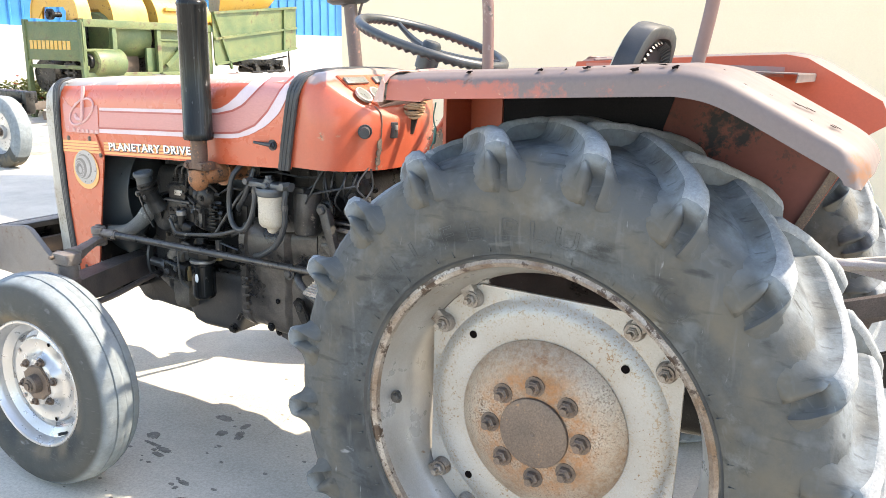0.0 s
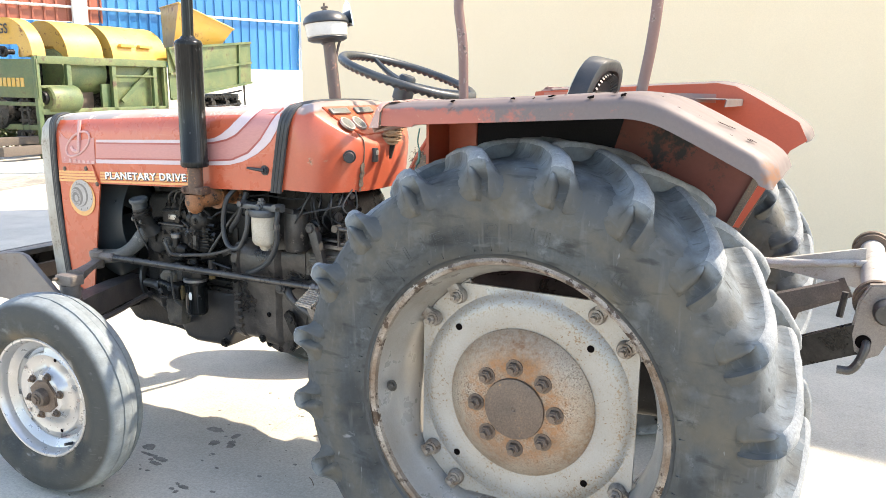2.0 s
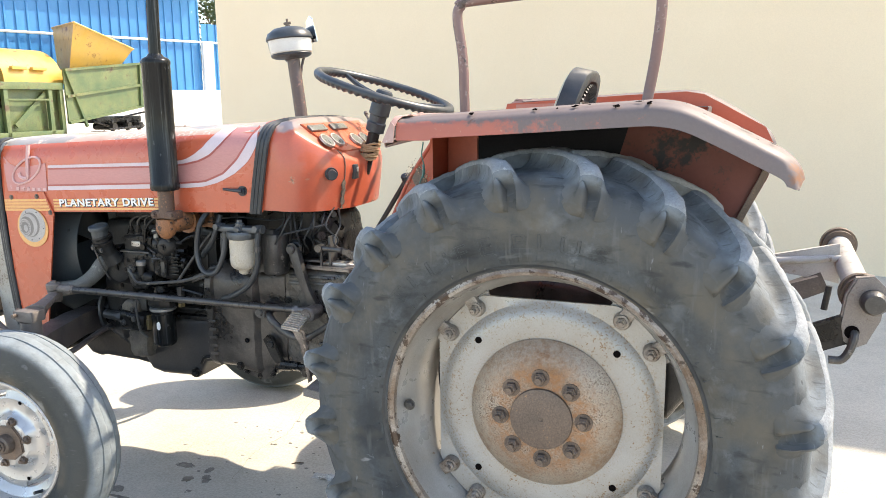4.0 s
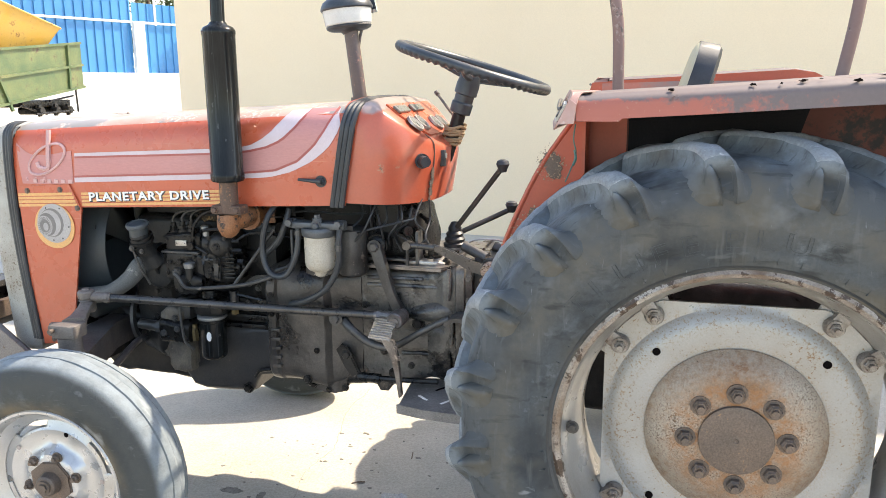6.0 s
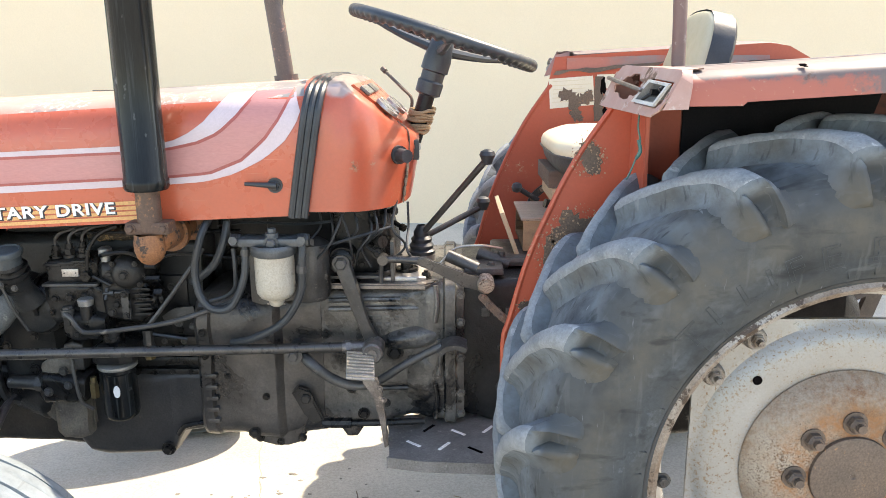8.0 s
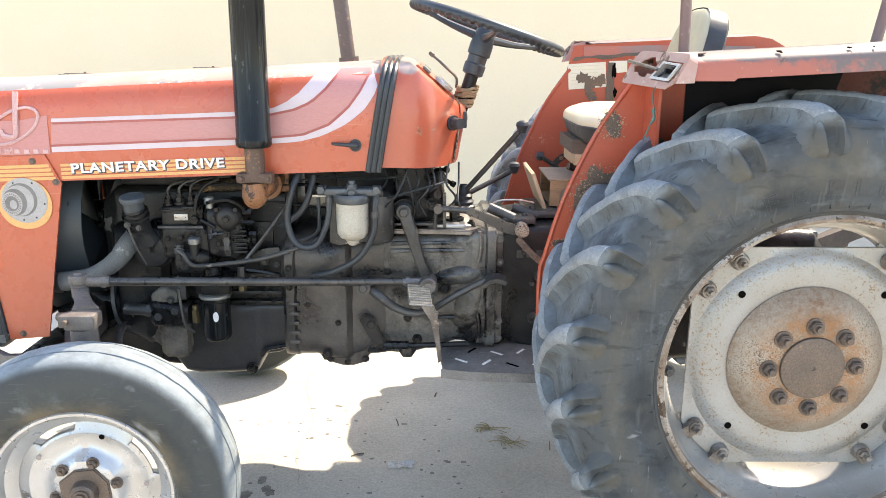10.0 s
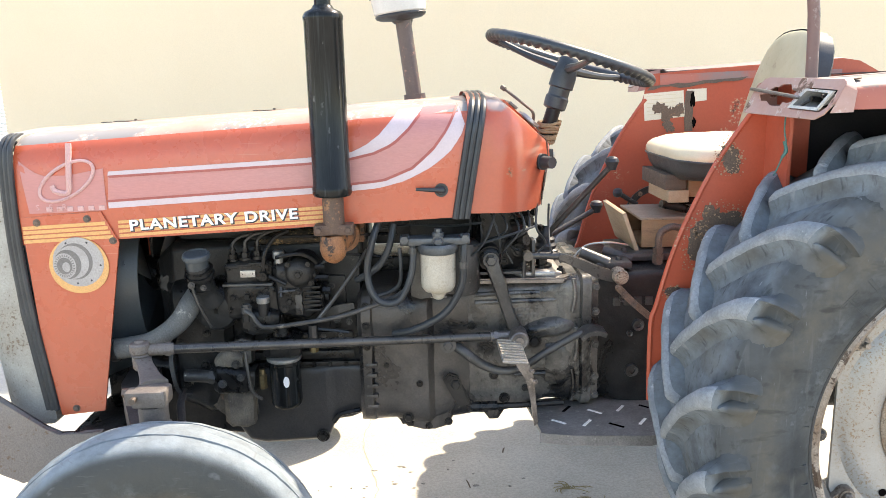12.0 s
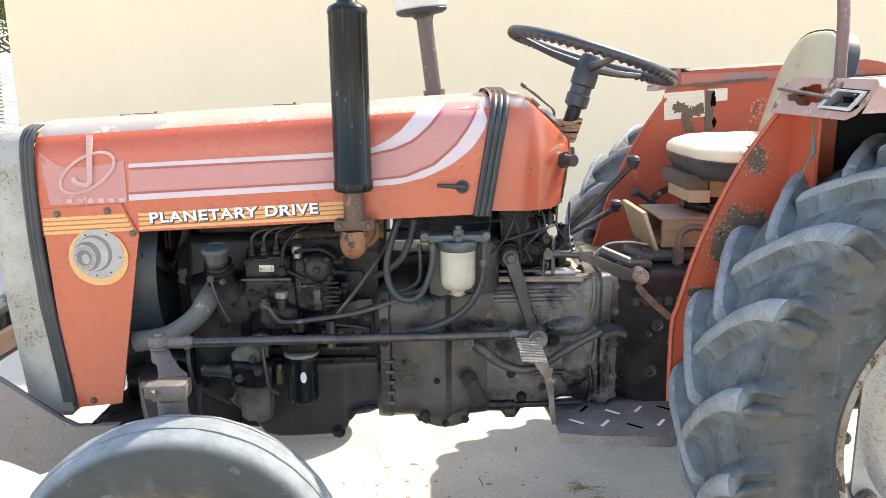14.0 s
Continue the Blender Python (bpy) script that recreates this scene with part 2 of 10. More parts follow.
def tyre_mat(name, base, dusty, dust_from, dust_to, bump, worn=None, least=0.25):
    """Rubber with pale scuffs, and a ring of brown road dust next to the rim."""
    m = mat(name, base, 0.74, other=tuple(v * 2.0 for v in base), scale=5, amount=1.0, spots=tuple(v * 3.4 for v in base), spot_scale=15, spot_at=0.60,
            soft_spots=0.14, bump=bump, bump_scale=60, grain=0.14, grain_scale=110)
    t = m.node_tree
    b = t.nodes["Principled BSDF"]
    was = b.inputs["Base Color"].links[0].from_socket
    co = t.nodes.new("ShaderNodeTexCoord")
    sep = t.nodes.new("ShaderNodeSeparateXYZ")
    t.links.new(co.outputs["Object"], sep.inputs[0])
    comb = t.nodes.new("ShaderNodeCombineXYZ")
    t.links.new(sep.outputs[0], comb.inputs[0])
    t.links.new(sep.outputs[2], comb.inputs[1])
    far = t.nodes.new("ShaderNodeVectorMath")
    far.operation = "LENGTH"
    t.links.new(comb.outputs[0], far.inputs[0])
    ring = t.nodes.new("ShaderNodeMapRange")
    ring.interpolation_type = "SMOOTHSTEP"
    ring.inputs[1].default_value, ring.inputs[2].default_value, ring.inputs[3].default_value, ring.inputs[4].default_value = dust_from, dust_to, 1.0, 0.0
    t.links.new(far.outputs["Value"], ring.inputs[0])
    n = t.nodes.new("ShaderNodeTexNoise")
    n.inputs["Scale"].default_value, n.inputs["Detail"].default_value = 9, 6
    t.links.new(co.outputs["Object"], n.inputs["Vector"])
    cut = t.nodes.new("ShaderNodeMapRange")
    cut.inputs[1].default_value, cut.inputs[2].default_value = 0.38, 0.62
    t.links.new(n.outputs[0], cut.inputs[0])
    mul = t.nodes.new("ShaderNodeMath")
    mul.operation = "MULTIPLY"
    t.links.new(ring.outputs[0], mul.inputs[0])
    t.links.new(cut.outputs[0], mul.inputs[1])
    mx = t.nodes.new("ShaderNodeMix")
    mx.data_type = "RGBA"
    t.links.new(mul.outputs[0], mx.inputs[0])
    t.links.new(was, mx.inputs[6])
    mx.inputs[7].default_value = (*dusty, 1)
    out = mx.outputs[2]
    for r0, r1, tone in worn or ():      # tread dust and scrub; the pale tread tones also hold painted skylight
        k = t.nodes.new("ShaderNodeMapRange")
        k.interpolation_type = "SMOOTHSTEP"
        k.inputs[1].default_value, k.inputs[2].default_value = r0, r1
        t.links.new(far.outputs["Value"], k.inputs[0])
        n2 = t.nodes.new("ShaderNodeTexNoise")
        n2.inputs["Scale"].default_value, n2.inputs["Detail"].default_value, n2.inputs["Roughness"].default_value = 21, 7, 0.68
        t.links.new(co.outputs["Object"], n2.inputs["Vector"])
        c2 = t.nodes.new("ShaderNodeMapRange")
        c2.inputs[1].default_value, c2.inputs[2].default_value, c2.inputs[3].default_value = 0.32, 0.62, least
        t.links.new(n2.outputs[0], c2.inputs[0])
        w = t.nodes.new("ShaderNodeMath")
        w.operation = "MULTIPLY"
        t.links.new(k.outputs[0], w.inputs[0])
        t.links.new(c2.outputs[0], w.inputs[1])
        x2 = t.nodes.new("ShaderNodeMix")
        x2.data_type = "RGBA"
        t.links.new(w.outputs[0], x2.inputs[0])
        t.links.new(out, x2.inputs[6])
        x2.inputs[7].default_value = (*tone, 1)
        out = x2.outputs[2]
    t.links.new(out, b.inputs["Base Color"])
    return m


# Outermost tread tone mixes pale dust with skylight put into the colour.
RUBBER = tyre_mat("tyre_rubber", (0.034, 0.039, 0.042), (0.070, 0.068, 0.060), 0.385, 0.45, 0.35, ((0.440, 0.490, (0.086, 0.082, 0.070)), (0.500, 0.545, (0.060, 0.068, 0.074)), (0.578, 0.602, (0.148, 0.170, 0.186))))
RUBBER.node_tree.nodes["Principled BSDF"].inputs["Specular IOR Level"].default_value = 0.28
# Scrubbed rubber, made paler by skylight on the ridges put into its colour.
CREST = mat("scrubbed_skylit_crest", (0.235, 0.250, 0.260), 0.75, other=(0.16, 0.178, 0.190), scale=14, amount=1.0, spots=(0.31, 0.32, 0.325), spot_scale=38, spot_at=0.62, soft_spots=0.08, bump=0.5, bump_scale=90, grain=0.2, grain_scale=160)
# Blue-grey tread tone carries the sky's light on the crown.
DUSTY = tyre_mat("dusty_front_rubber", (0.026, 0.030, 0.031), (0.135, 0.112, 0.080), 0.215, 0.285, 0.35, ((0.25, 0.30, (0.062, 0.064, 0.060)), (0.330, 0.352, (0.205, 0.236, 0.252))), 0.6)
DUSTY.node_tree.nodes["Principled BSDF"].inputs["Specular IOR Level"].default_value = 0.18
BLACK_RUBBER = mat("black_rubber", (0.016, 0.019, 0.022), 0.45, other=(0.05, 0.055, 0.06), scale=12, amount=0.6, bump=0.1)
RIM = mat("scuffed_rim_paint", (0.13, 0.085, 0.055), 0.38, 0.3, other=(0.36, 0.34, 0.31), scale=9, amount=1.0, spots=(0.055, 0.035, 0.024), spot_scale=38, spot_at=0.53, soft_spots=0.05, bump=0.25, grain=0.35)
RIM_EAR = mat("grimy_rim_ear", (0.25, 0.235, 0.215), 0.4, 0.3, other=(0.13, 0.095, 0.07), scale=25, amount=1.0, spots=(0.07, 0.045, 0.03), spot_scale=90, spot_at=0.6, bump=0.3, grain=0.3)
BARREL = mat("stained_rim_barrel", (0.315, 0.318, 0.312), 0.30, 0.3, other=(0.20, 0.175, 0.145), scale=4, amount=0.8, spots=(0.16, 0.10, 0.06), spot_scale=60, spot_at=0.66, soft_spots=0.08, bump=0.12, bump_scale=30, grain=0.12)
DISC = mat("silver_wheel_paint", (0.315, 0.325, 0.328), 0.34, 0.3, other=(0.26, 0.245, 0.215), scale=4.0, amount=0.9, spots=(0.17, 0.105, 0.055), spot_scale=150, spot_at=0.622, soft_spots=0.06, bump=0.12, bump_scale=40, grain=0.08)
ring_stain(DISC, 0.248, 0.275, 0.025, (0.22, 0.15, 0.085), 150, 0.53, 0.60, 0.8)
ring_stain(DISC, 0.16, 0.185, 0.03, (0.26, 0.17, 0.09), 260, 0.50, 0.62, 0.7)
RUST = mat("rusty_steel", (0.175, 0.092, 0.044), 0.45, 0.2, other=(0.36, 0.315, 0.26), scale=5.5, amount=1.0, spots=(0.075, 0.040, 0.020), spot_scale=230, spot_at=0.54, soft_spots=0.12, bump=0.3, grain=0.35)
ring_stain(RUST, 0.150, 0.205, 0.03, (0.31, 0.275, 0.22), 80, 0.38, 0.64, 0.65)
ring_stain(RUST, 0.06, 0.115, 0.05, (0.27, 0.115, 0.038), 60, 0.42, 0.62, 0.8)
RUST_DARK = mat("dark_brown_steel", (0.10, 0.078, 0.064), 0.5, 0.3, other=(0.17, 0.12, 0.09), scale=9, amount=0.8, spots=(0.30, 0.17, 0.09), spot_scale=110, spot_at=0.64, bump=0.25, grain=0.35)
FLAME = mat("peeling_rust_orange_casting", (0.26, 0.105, 0.040), 0.6, other=(0.15, 0.075, 0.04), scale=14, amount=1.0, spots=(0.030, 0.021, 0.017), spot_scale=42, spot_at=0.535, soft_spots=0.05, bump=0.6, grain=0.35)
FRONT_RIM = mat("bright_rim_paint", (0.47, 0.475, 0.48), 0.30, 0.6, other=(0.36, 0.345, 0.32), scale=8, amount=0.7, spots=(0.25, 0.19, 0.14), spot_scale=120, spot_at=0.68, bump=0.14, bump_scale=18, grain=0.06)
IRON = mat("oily_black_iron", (0.011, 0.011, 0.0115), 0.36, 0.1, other=(0.042, 0.038, 0.034), scale=9, amount=0.9, spots=(0.15, 0.13, 0.105), spot_scale=34, spot_at=0.68, soft_spots=0.16, bump=0.45, bump_scale=75, grain=0.25, grain_scale=170)
SUMP = mat("black_painted_sump", (0.024, 0.024, 0.026), 0.40, other=(0.062, 0.058, 0.054), scale=5, amount=0.8, spots=(0.10, 0.08, 0.06), spot_scale=40, spot_at=0.66, bump=0.2, grain=0.35)
IRON_GREY = mat("dusty_grey_iron", (0.085, 0.083, 0.080), 0.42, 0.35, other=(0.030, 0.028, 0.026), scale=9, amount=0.95, spots=(0.27, 0.24, 0.21), spot_scale=40, spot_at=0.64, soft_spots=0.14, bump=0.35, bump_scale=80, grain=0.25)
BLACK_CASE = mat("black_greasy_case", (0.011, 0.0115, 0.012), 0.38, other=(0.036, 0.036, 0.035), scale=7, amount=0.9, spots=(0.17, 0.165, 0.15), spot_scale=36, spot_at=0.69, bump=0.4, grain=0.25)
CASTING = mat("dust_caked_casting", (0.026, 0.026, 0.026), 0.32, 0.15, other=(0.185, 0.173, 0.154), scale=6.5, amount=1.0, spots=(0.46, 0.42, 0.36), spot_scale=16, spot_at=0.68, soft_spots=0.14, bump=0.6, bump_scale=70, grain=0.32, grain_scale=170)
BELL = mat("oily_dark_casting", (0.028, 0.026, 0.025), 0.36, 0.1, other=(0.105, 0.090, 0.078), scale=5.0, amount=1.0, spots=(0.28, 0.25, 0.205), spot_scale=17, spot_at=0.665, soft_spots=0.14, bump=0.5, bump_scale=70, grain=0.28, grain_scale=170)
oil_film(CASTING, (0.012, 0.012, 0.012), 5.5, 0.51, 0.60, 0.20)
oil_film(BELL, (0.014, 0.013, 0.013), 4.5, 0.49, 0.60, 0.24)
oil_film(BLACK_CASE, (0.006, 0.006, 0.006), 6.0, 0.48, 0.62, 0.25)
oil_film(IRON, (0.006, 0.006, 0.006), 12.0, 0.47, 0.60, 0.24)
for greasy in (IRON, BLACK_CASE):
    greasy.node_tree.nodes["Principled BSDF"].inputs["Specular IOR Level"].default_value = 0.26
FILTER_HEAD = mat("blue_grey_filter_head", (0.085, 0.094, 0.10), 0.4, 0.3, other=(0.05, 0.052, 0.054), scale=20, amount=0.8, bump=0.2, grain=0.25)
PLATE = mat("scuffed_foot_plate_steel", (0.21, 0.20, 0.19), 0.45, 0.2, other=(0.105, 0.098, 0.092), scale=9, amount=0.9, spots=(0.36, 0.34, 0.31), spot_scale=60, spot_at=0.60, soft_spots=0.12, bump=0.4, grain=0.35)
STEEL = mat("worn_bright_steel", (0.45, 0.44, 0.42), 0.35, 0.7, other=(0.25, 0.2, 0.16), scale=14, amount=0.7, bump=0.15, grain=0.3)
MUFFLER = mat("black_muffler_enamel", (0.006, 0.007, 0.0075), 0.16, other=(0.012, 0.0135, 0.0135), scale=6, amount=0.8, spots=(0.12, 0.11, 0.10), spot_scale=70, spot_at=0.71, bump=0.03, stretch=(1, 1, 0.12), grain=0.3)
MUFFLER.node_tree.nodes["Principled BSDF"].inputs["Specular IOR Level"].default_value = 0.20
BROWN_PIPE = mat("faded_brown_pipe_paint", (0.105, 0.072, 0.062), 0.42, other=(0.08, 0.062, 0.058), scale=9, amount=0.7, spots=(0.26, 0.14, 0.11), spot_scale=60, spot_at=0.62, bump=0.12)
GREY_NOSE = mat("pale_grey_nose_paint", (0.37, 0.355, 0.315), 0.5, other=(0.24, 0.215, 0.175), scale=7, amount=0.9, spots=(0.15, 0.11, 0.075), spot_scale=120, spot_at=0.58, bump=0.15, grain=0.18)
STRIPE = mat("pale_decal_white", (0.56, 0.47, 0.49), 0.4, other=(0.48, 0.37, 0.385), scale=9, amount=0.7, spots=(0.55, 0.38, 0.36), spot_scale=180, spot_at=0.70, bump=0.02, grain=0.08)
DECAL_PINK = mat("faded_pink_decal", (0.47, 0.195, 0.178), 0.42, other=(0.46, 0.245, 0.23), scale=5, amount=0.8, spots=(0.53, 0.31, 0.29), spot_scale=60, spot_at=0.66, soft_spots=0.12, bump=0.03, stretch=(0.25, 1, 1), grain=0.08)
BADGE_PINK = mat("pale_pink_badge", (0.56, 0.34, 0.32), 0.42, other=(0.50, 0.28, 0.26), scale=20, amount=0.7, spots=(0.45, 0.2, 0.17), spot_scale=150, spot_at=0.62, bump=0.02)
DECAL_RED = mat("dark_red_decal_line", (0.36, 0.085, 0.07), 0.42, bump=0.02)
GOLD = mat("yellow_gold_decal", (0.66, 0.36, 0.13), 0.4, other=(0.60, 0.29, 0.11), scale=10, bump=0.02)
WHITE_LET = mat("white_lettering", (0.82, 0.81, 0.79), 0.45, bump=0.02, grain=0.05)
# Near-black that paints the shadowed gap under the mudguard.
GAP_SHADE = mat("gap_shade_black", (0.012, 0.013, 0.016), 0.8, other=(0.024, 0.024, 0.027), scale=8, amount=0.9, bump=0.1)
GAP_SHADE.node_tree.nodes["Principled BSDF"].inputs["Specular IOR Level"].default_value = 0.15
# Flat black laid over surfaces as holes; the darkness inside is painted.
VOID = mat("dark_hollow", (0.006, 0.005, 0.005), 0.95, bump=0.0)
VOID.node_tree.nodes["Principled BSDF"].inputs["Specular IOR Level"].default_value = 0.0
BLACK_LET = mat("black_outline", (0.03, 0.028, 0.035), 0.5, bump=0.02)
GEAR_GREY = mat("printed_gear_grey", (0.38, 0.35, 0.33), 0.5, other=(0.27, 0.25, 0.24), scale=25, bump=0.02)
GEAR_DARK = mat("printed_gear_dark_grey", (0.17, 0.155, 0.145), 0.5, other=(0.10, 0.09, 0.085), scale=30, bump=0.02)
SEAT = mat("cream_seat_vinyl", (0.66, 0.60, 0.43), 0.40, other=(0.54, 0.47, 0.32), scale=6, amount=0.8, spots=(0.40, 0.33, 0.22), spot_scale=26, spot_at=0.66, soft_spots=0.12, bump=0.08, grain=0.05)
# Darker copy of the seat vinyl: the backrest's shade is in the colour.
SEAT_PAD = mat("shade_toned_pad_vinyl", (0.44, 0.40, 0.28), 0.42, other=(0.36, 0.31, 0.205), scale=5, amount=0.8, spots=(0.27, 0.22, 0.15), spot_scale=26, spot_at=0.66, soft_spots=0.12, bump=0.08, grain=0.05)
SEAT_DARK = mat("dark_blue_grey_vinyl", (0.030, 0.036, 0.040), 0.5, other=(0.075, 0.080, 0.080), scale=9, amount=0.9, spots=(0.15, 0.14, 0.12), spot_scale=60, spot_at=0.66, bump=0.25, grain=0.2)
WOOD = mat("bare_plywood", (0.31, 0.195, 0.105), 0.65, other=(0.22, 0.135, 0.08), scale=5, amount=0.8, spots=(0.16, 0.10, 0.06), spot_scale=30, spot_at=0.62, bump=0.3, stretch=(1, 8, 8))
WOOD_TOP = mat("grey_weathered_ply", (0.34, 0.27, 0.20), 0.7, other=(0.25, 0.20, 0.15), scale=6, amount=0.8, spots=(0.15, 0.12, 0.09), spot_scale=25, spot_at=0.62, bump=0.3, stretch=(1, 8, 8))
WOOD_PALE = mat("pale_board", (0.43, 0.34, 0.225), 0.65, other=(0.32, 0.245, 0.16), scale=5, amount=0.7, spots=(0.24, 0.18, 0.12), spot_scale=25, spot_at=0.64, bump=0.3, stretch=(6, 1, 6))
FLAKE = mat("pale_curled_paint_flake", (0.42, 0.30, 0.20), 0.7, other=(0.28, 0.15, 0.09), scale=60, amount=0.8, bump=0.3)
FAN = mat("blue_black_fan_paint", (0.034, 0.043, 0.048), 0.38, other=(0.050, 0.058, 0.062), scale=6, amount=0.8, bump=0.1)
HOSE = mat("dusty_grey_hose", (0.125, 0.126, 0.118), 0.75, other=(0.10, 0.10, 0.095), scale=10, amount=0.8, spots=(0.26, 0.25, 0.22), spot_scale=60, spot_at=0.62, bump=0.4, bump_scale=150, grain=0.35)
GREY_WORN = mat("bare_worn_grey_metal", (0.25, 0.225, 0.21), 0.5, other=(0.36, 0.27, 0.24), scale=20, amount=0.9, spots=(0.5, 0.42, 0.38), spot_scale=120, spot_at=0.62, bump=0.1)
WOOD_DARK = mat("dark_weathered_wood", (0.085, 0.066, 0.052), 0.75, other=(0.14, 0.11, 0.085), scale=8, amount=0.8, bump=0.4, stretch=(1, 8, 8), grain=0.3)
STICKER = mat("yellowed_white_sticker", (0.70, 0.67, 0.56), 0.5, other=(0.64, 0.58, 0.45), scale=8, amount=0.7, spots=(0.48, 0.33, 0.19), spot_scale=30, spot_at=0.70, bump=0.03, grain=0.06)
FILLER_CAP = mat("blue_grey_cap", (0.050, 0.060, 0.066), 0.5, other=(0.085, 0.095, 0.10), scale=20, amount=0.7, bump=0.2)
LAGGING = mat("speckled_rusty_lagging", (0.030, 0.022, 0.015), 0.9, other=(0.055, 0.036, 0.02), scale=30, amount=0.8, spots=(0.25, 0.16, 0.075), spot_scale=95, spot_at=0.54, bump=0.6, grain=0.4)
# Sunlight on the hitch tube and gusset is put into this pale grey.
HITCH_PALE = mat("sunlit_pale_steel", (0.40, 0.385, 0.36), 0.55, 0.1, other=(0.30, 0.28, 0.255), scale=9, amount=0.9, spots=(0.20, 0.16, 0.13), spot_scale=50, spot_at=0.64, bump=0.3, grain=0.2)
BROWN_STEEL = mat("brown_worn_steel", (0.20, 0.185, 0.175), 0.34, 0.6, other=(0.09, 0.075, 0.066), scale=12, amount=0.9, spots=(0.34, 0.28, 0.24), spot_scale=70, spot_at=0.60, soft_spots=0.12, bump=0.25, grain=0.35)
DARK_STEEL = mat("oily_dark_steel", (0.055, 0.053, 0.052), 0.30, 0.5, other=(0.11, 0.10, 0.09), scale=14, amount=0.9, spots=(0.22, 0.19, 0.16), spot_scale=60, spot_at=0.68, bump=0.15, grain=0.3)
PEDAL = mat("warm_worn_steel", (0.52, 0.47, 0.40), 0.45, 0.4, other=(0.34, 0.27, 0.2), scale=30, amount=0.8, bump=0.2, grain=0.3)
BUMPER = mat("scuffed_grey_brown_plate", (0.20, 0.18, 0.165), 0.5, 0.1, other=(0.19, 0.16, 0.14), scale=6, amount=0.8, spots=(0.14, 0.09, 0.06), spot_scale=60, spot_at=0.62, bump=0.2, grain=0.3)
# Pale tone paints the glare on the bonnet's top; grey chips are wear.
BONNET_TOP = flaky("glare_pale_chipped_top", (0.44, 0.30, 0.24), (0.39, 0.22, 0.16), (0.23, 0.21, 0.195), (0.62, 0.55, 0.48), 0.53, 5, 0.5)
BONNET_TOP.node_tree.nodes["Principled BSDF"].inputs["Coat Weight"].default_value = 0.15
PLASTIC = mat("blue_black_plastic", (0.020, 0.025, 0.030), 0.38, other=(0.05, 0.058, 0.065), scale=12, amount=0.7, bump=0.1)
RED_PIPE = mat("red_brown_rust_pipe", (0.105, 0.060, 0.042), 0.6, 0.2, other=(0.09, 0.06, 0.045), scale=14, amount=0.8, spots=(0.24, 0.12, 0.06), spot_scale=90, spot_at=0.60, bump=0.3, grain=0.3)
CAKED = mat("dirt_caked_casting", (0.155, 0.135, 0.108), 0.8, other=(0.06, 0.055, 0.048), scale=12, amount=1.0, spots=(0.24, 0.215, 0.18), spot_scale=40, spot_at=0.62, soft_spots=0.14, bump=0.8, bump_scale=60, grain=0.35)
KNUCKLE = mat("dusty_brown_casting", (0.105, 0.088, 0.078), 0.6, 0.1, other=(0.185, 0.16, 0.14), scale=12, amount=0.9, spots=(0.06, 0.045, 0.035), spot_scale=60, spot_at=0.60, soft_spots=0.12, bump=0.35, grain=0.3)
BEAM = mat("grimy_axle_steel", (0.050, 0.045, 0.043), 0.5, 0.1, other=(0.13, 0.105, 0.095), scale=9, amount=0.9, spots=(0.24, 0.20, 0.18), spot_scale=40, spot_at=0.64, soft_spots=0.12, bump=0.4, grain=0.35)
RAIL = flaky("chipped_red_rail_paint", (0.165, 0.085, 0.075), (0.16, 0.118, 0.108), (0.065, 0.047, 0.040), (0.26, 0.19, 0.17), 0.60, 24, 0.4)
LAMPBOX = flaky("pale_pink_lamp_paint", (0.40, 0.275, 0.24), (0.38, 0.165, 0.12), (0.12, 0.058, 0.035), (0.48, 0.39, 0.34), 0.57, 17, 0.5)
BEZEL = mat("dull_grey_white_bezel", (0.50, 0.50, 0.47), 0.45, other=(0.36, 0.35, 0.32), scale=20, amount=0.8, spots=(0.22, 0.18, 0.14), spot_scale=90, spot_at=0.62, bump=0.15)
streak(RUBBER, (0.020, 0.023, 0.025), (8, 8, 8), (0.3, 0.2, 0.4), 0.54, 0.68, 0.62)
streak(RUBBER, (0.19, 0.21, 0.222), (11, 11, 11), (0.9, 0.2, 0.1), 0.60, 0.74, 0.32)
streak(RUBBER, (0.11, 0.095, 0.068), (6, 6, 6), (0.1, 0.6, 0.7), 0.52, 0.66, 0.5)
streak(CREST, (0.10, 0.112, 0.12), (9, 9, 9), (0.2, 0.5, 0.4), 0.56, 0.68, 0.5)
streak(RUBBER, (0.11, 0.12, 0.122), (16, 190, 16), a=0.62, z=0.72, share=0.4)
streak(RUBBER, (0.105, 0.108, 0.104), (70, 30, 9), (0.5, 0.7, 0.9), 0.60, 0.74, 0.45)
streak(RUBBER, (0.30, 0.31, 0.31), (9, 60, 26), (0.4, 0.9, 0.3), 0.70, 0.76, 0.45)
streak(RUBBER, (0.26, 0.28, 0.29), (120, 14, 20), (0.3, 0.2, 0.6), 0.70, 0.75, 0.4)
streak(RUBBER, (0.014, 0.016, 0.017), (10, 90, 40), (0.2, 0.7, 1.1), 0.58, 0.72, 0.6)
# Long upright streaks paint the highlight lines of the black enamel.
streak(MUFFLER, (0.085, 0.095, 0.10), (150, 150, 3), (0.01, 0.01, 0.3), 0.56, 0.72, 0.35)
streak(MUFFLER, (0.16, 0.165, 0.165), (60, 60, 30), (0.2, 0.3, 0.3), 0.68, 0.76, 0.5)
streak(DUSTY, (0.34, 0.35, 0.345), (9, 34, 9), (0.3, 0.5, 0.2), 0.62, 0.72, 0.5)
streak(DUSTY, (0.11, 0.11, 0.105), (24, 24, 180), (0.6, 0.4, 0.9), 0.63, 0.69, 0.3)
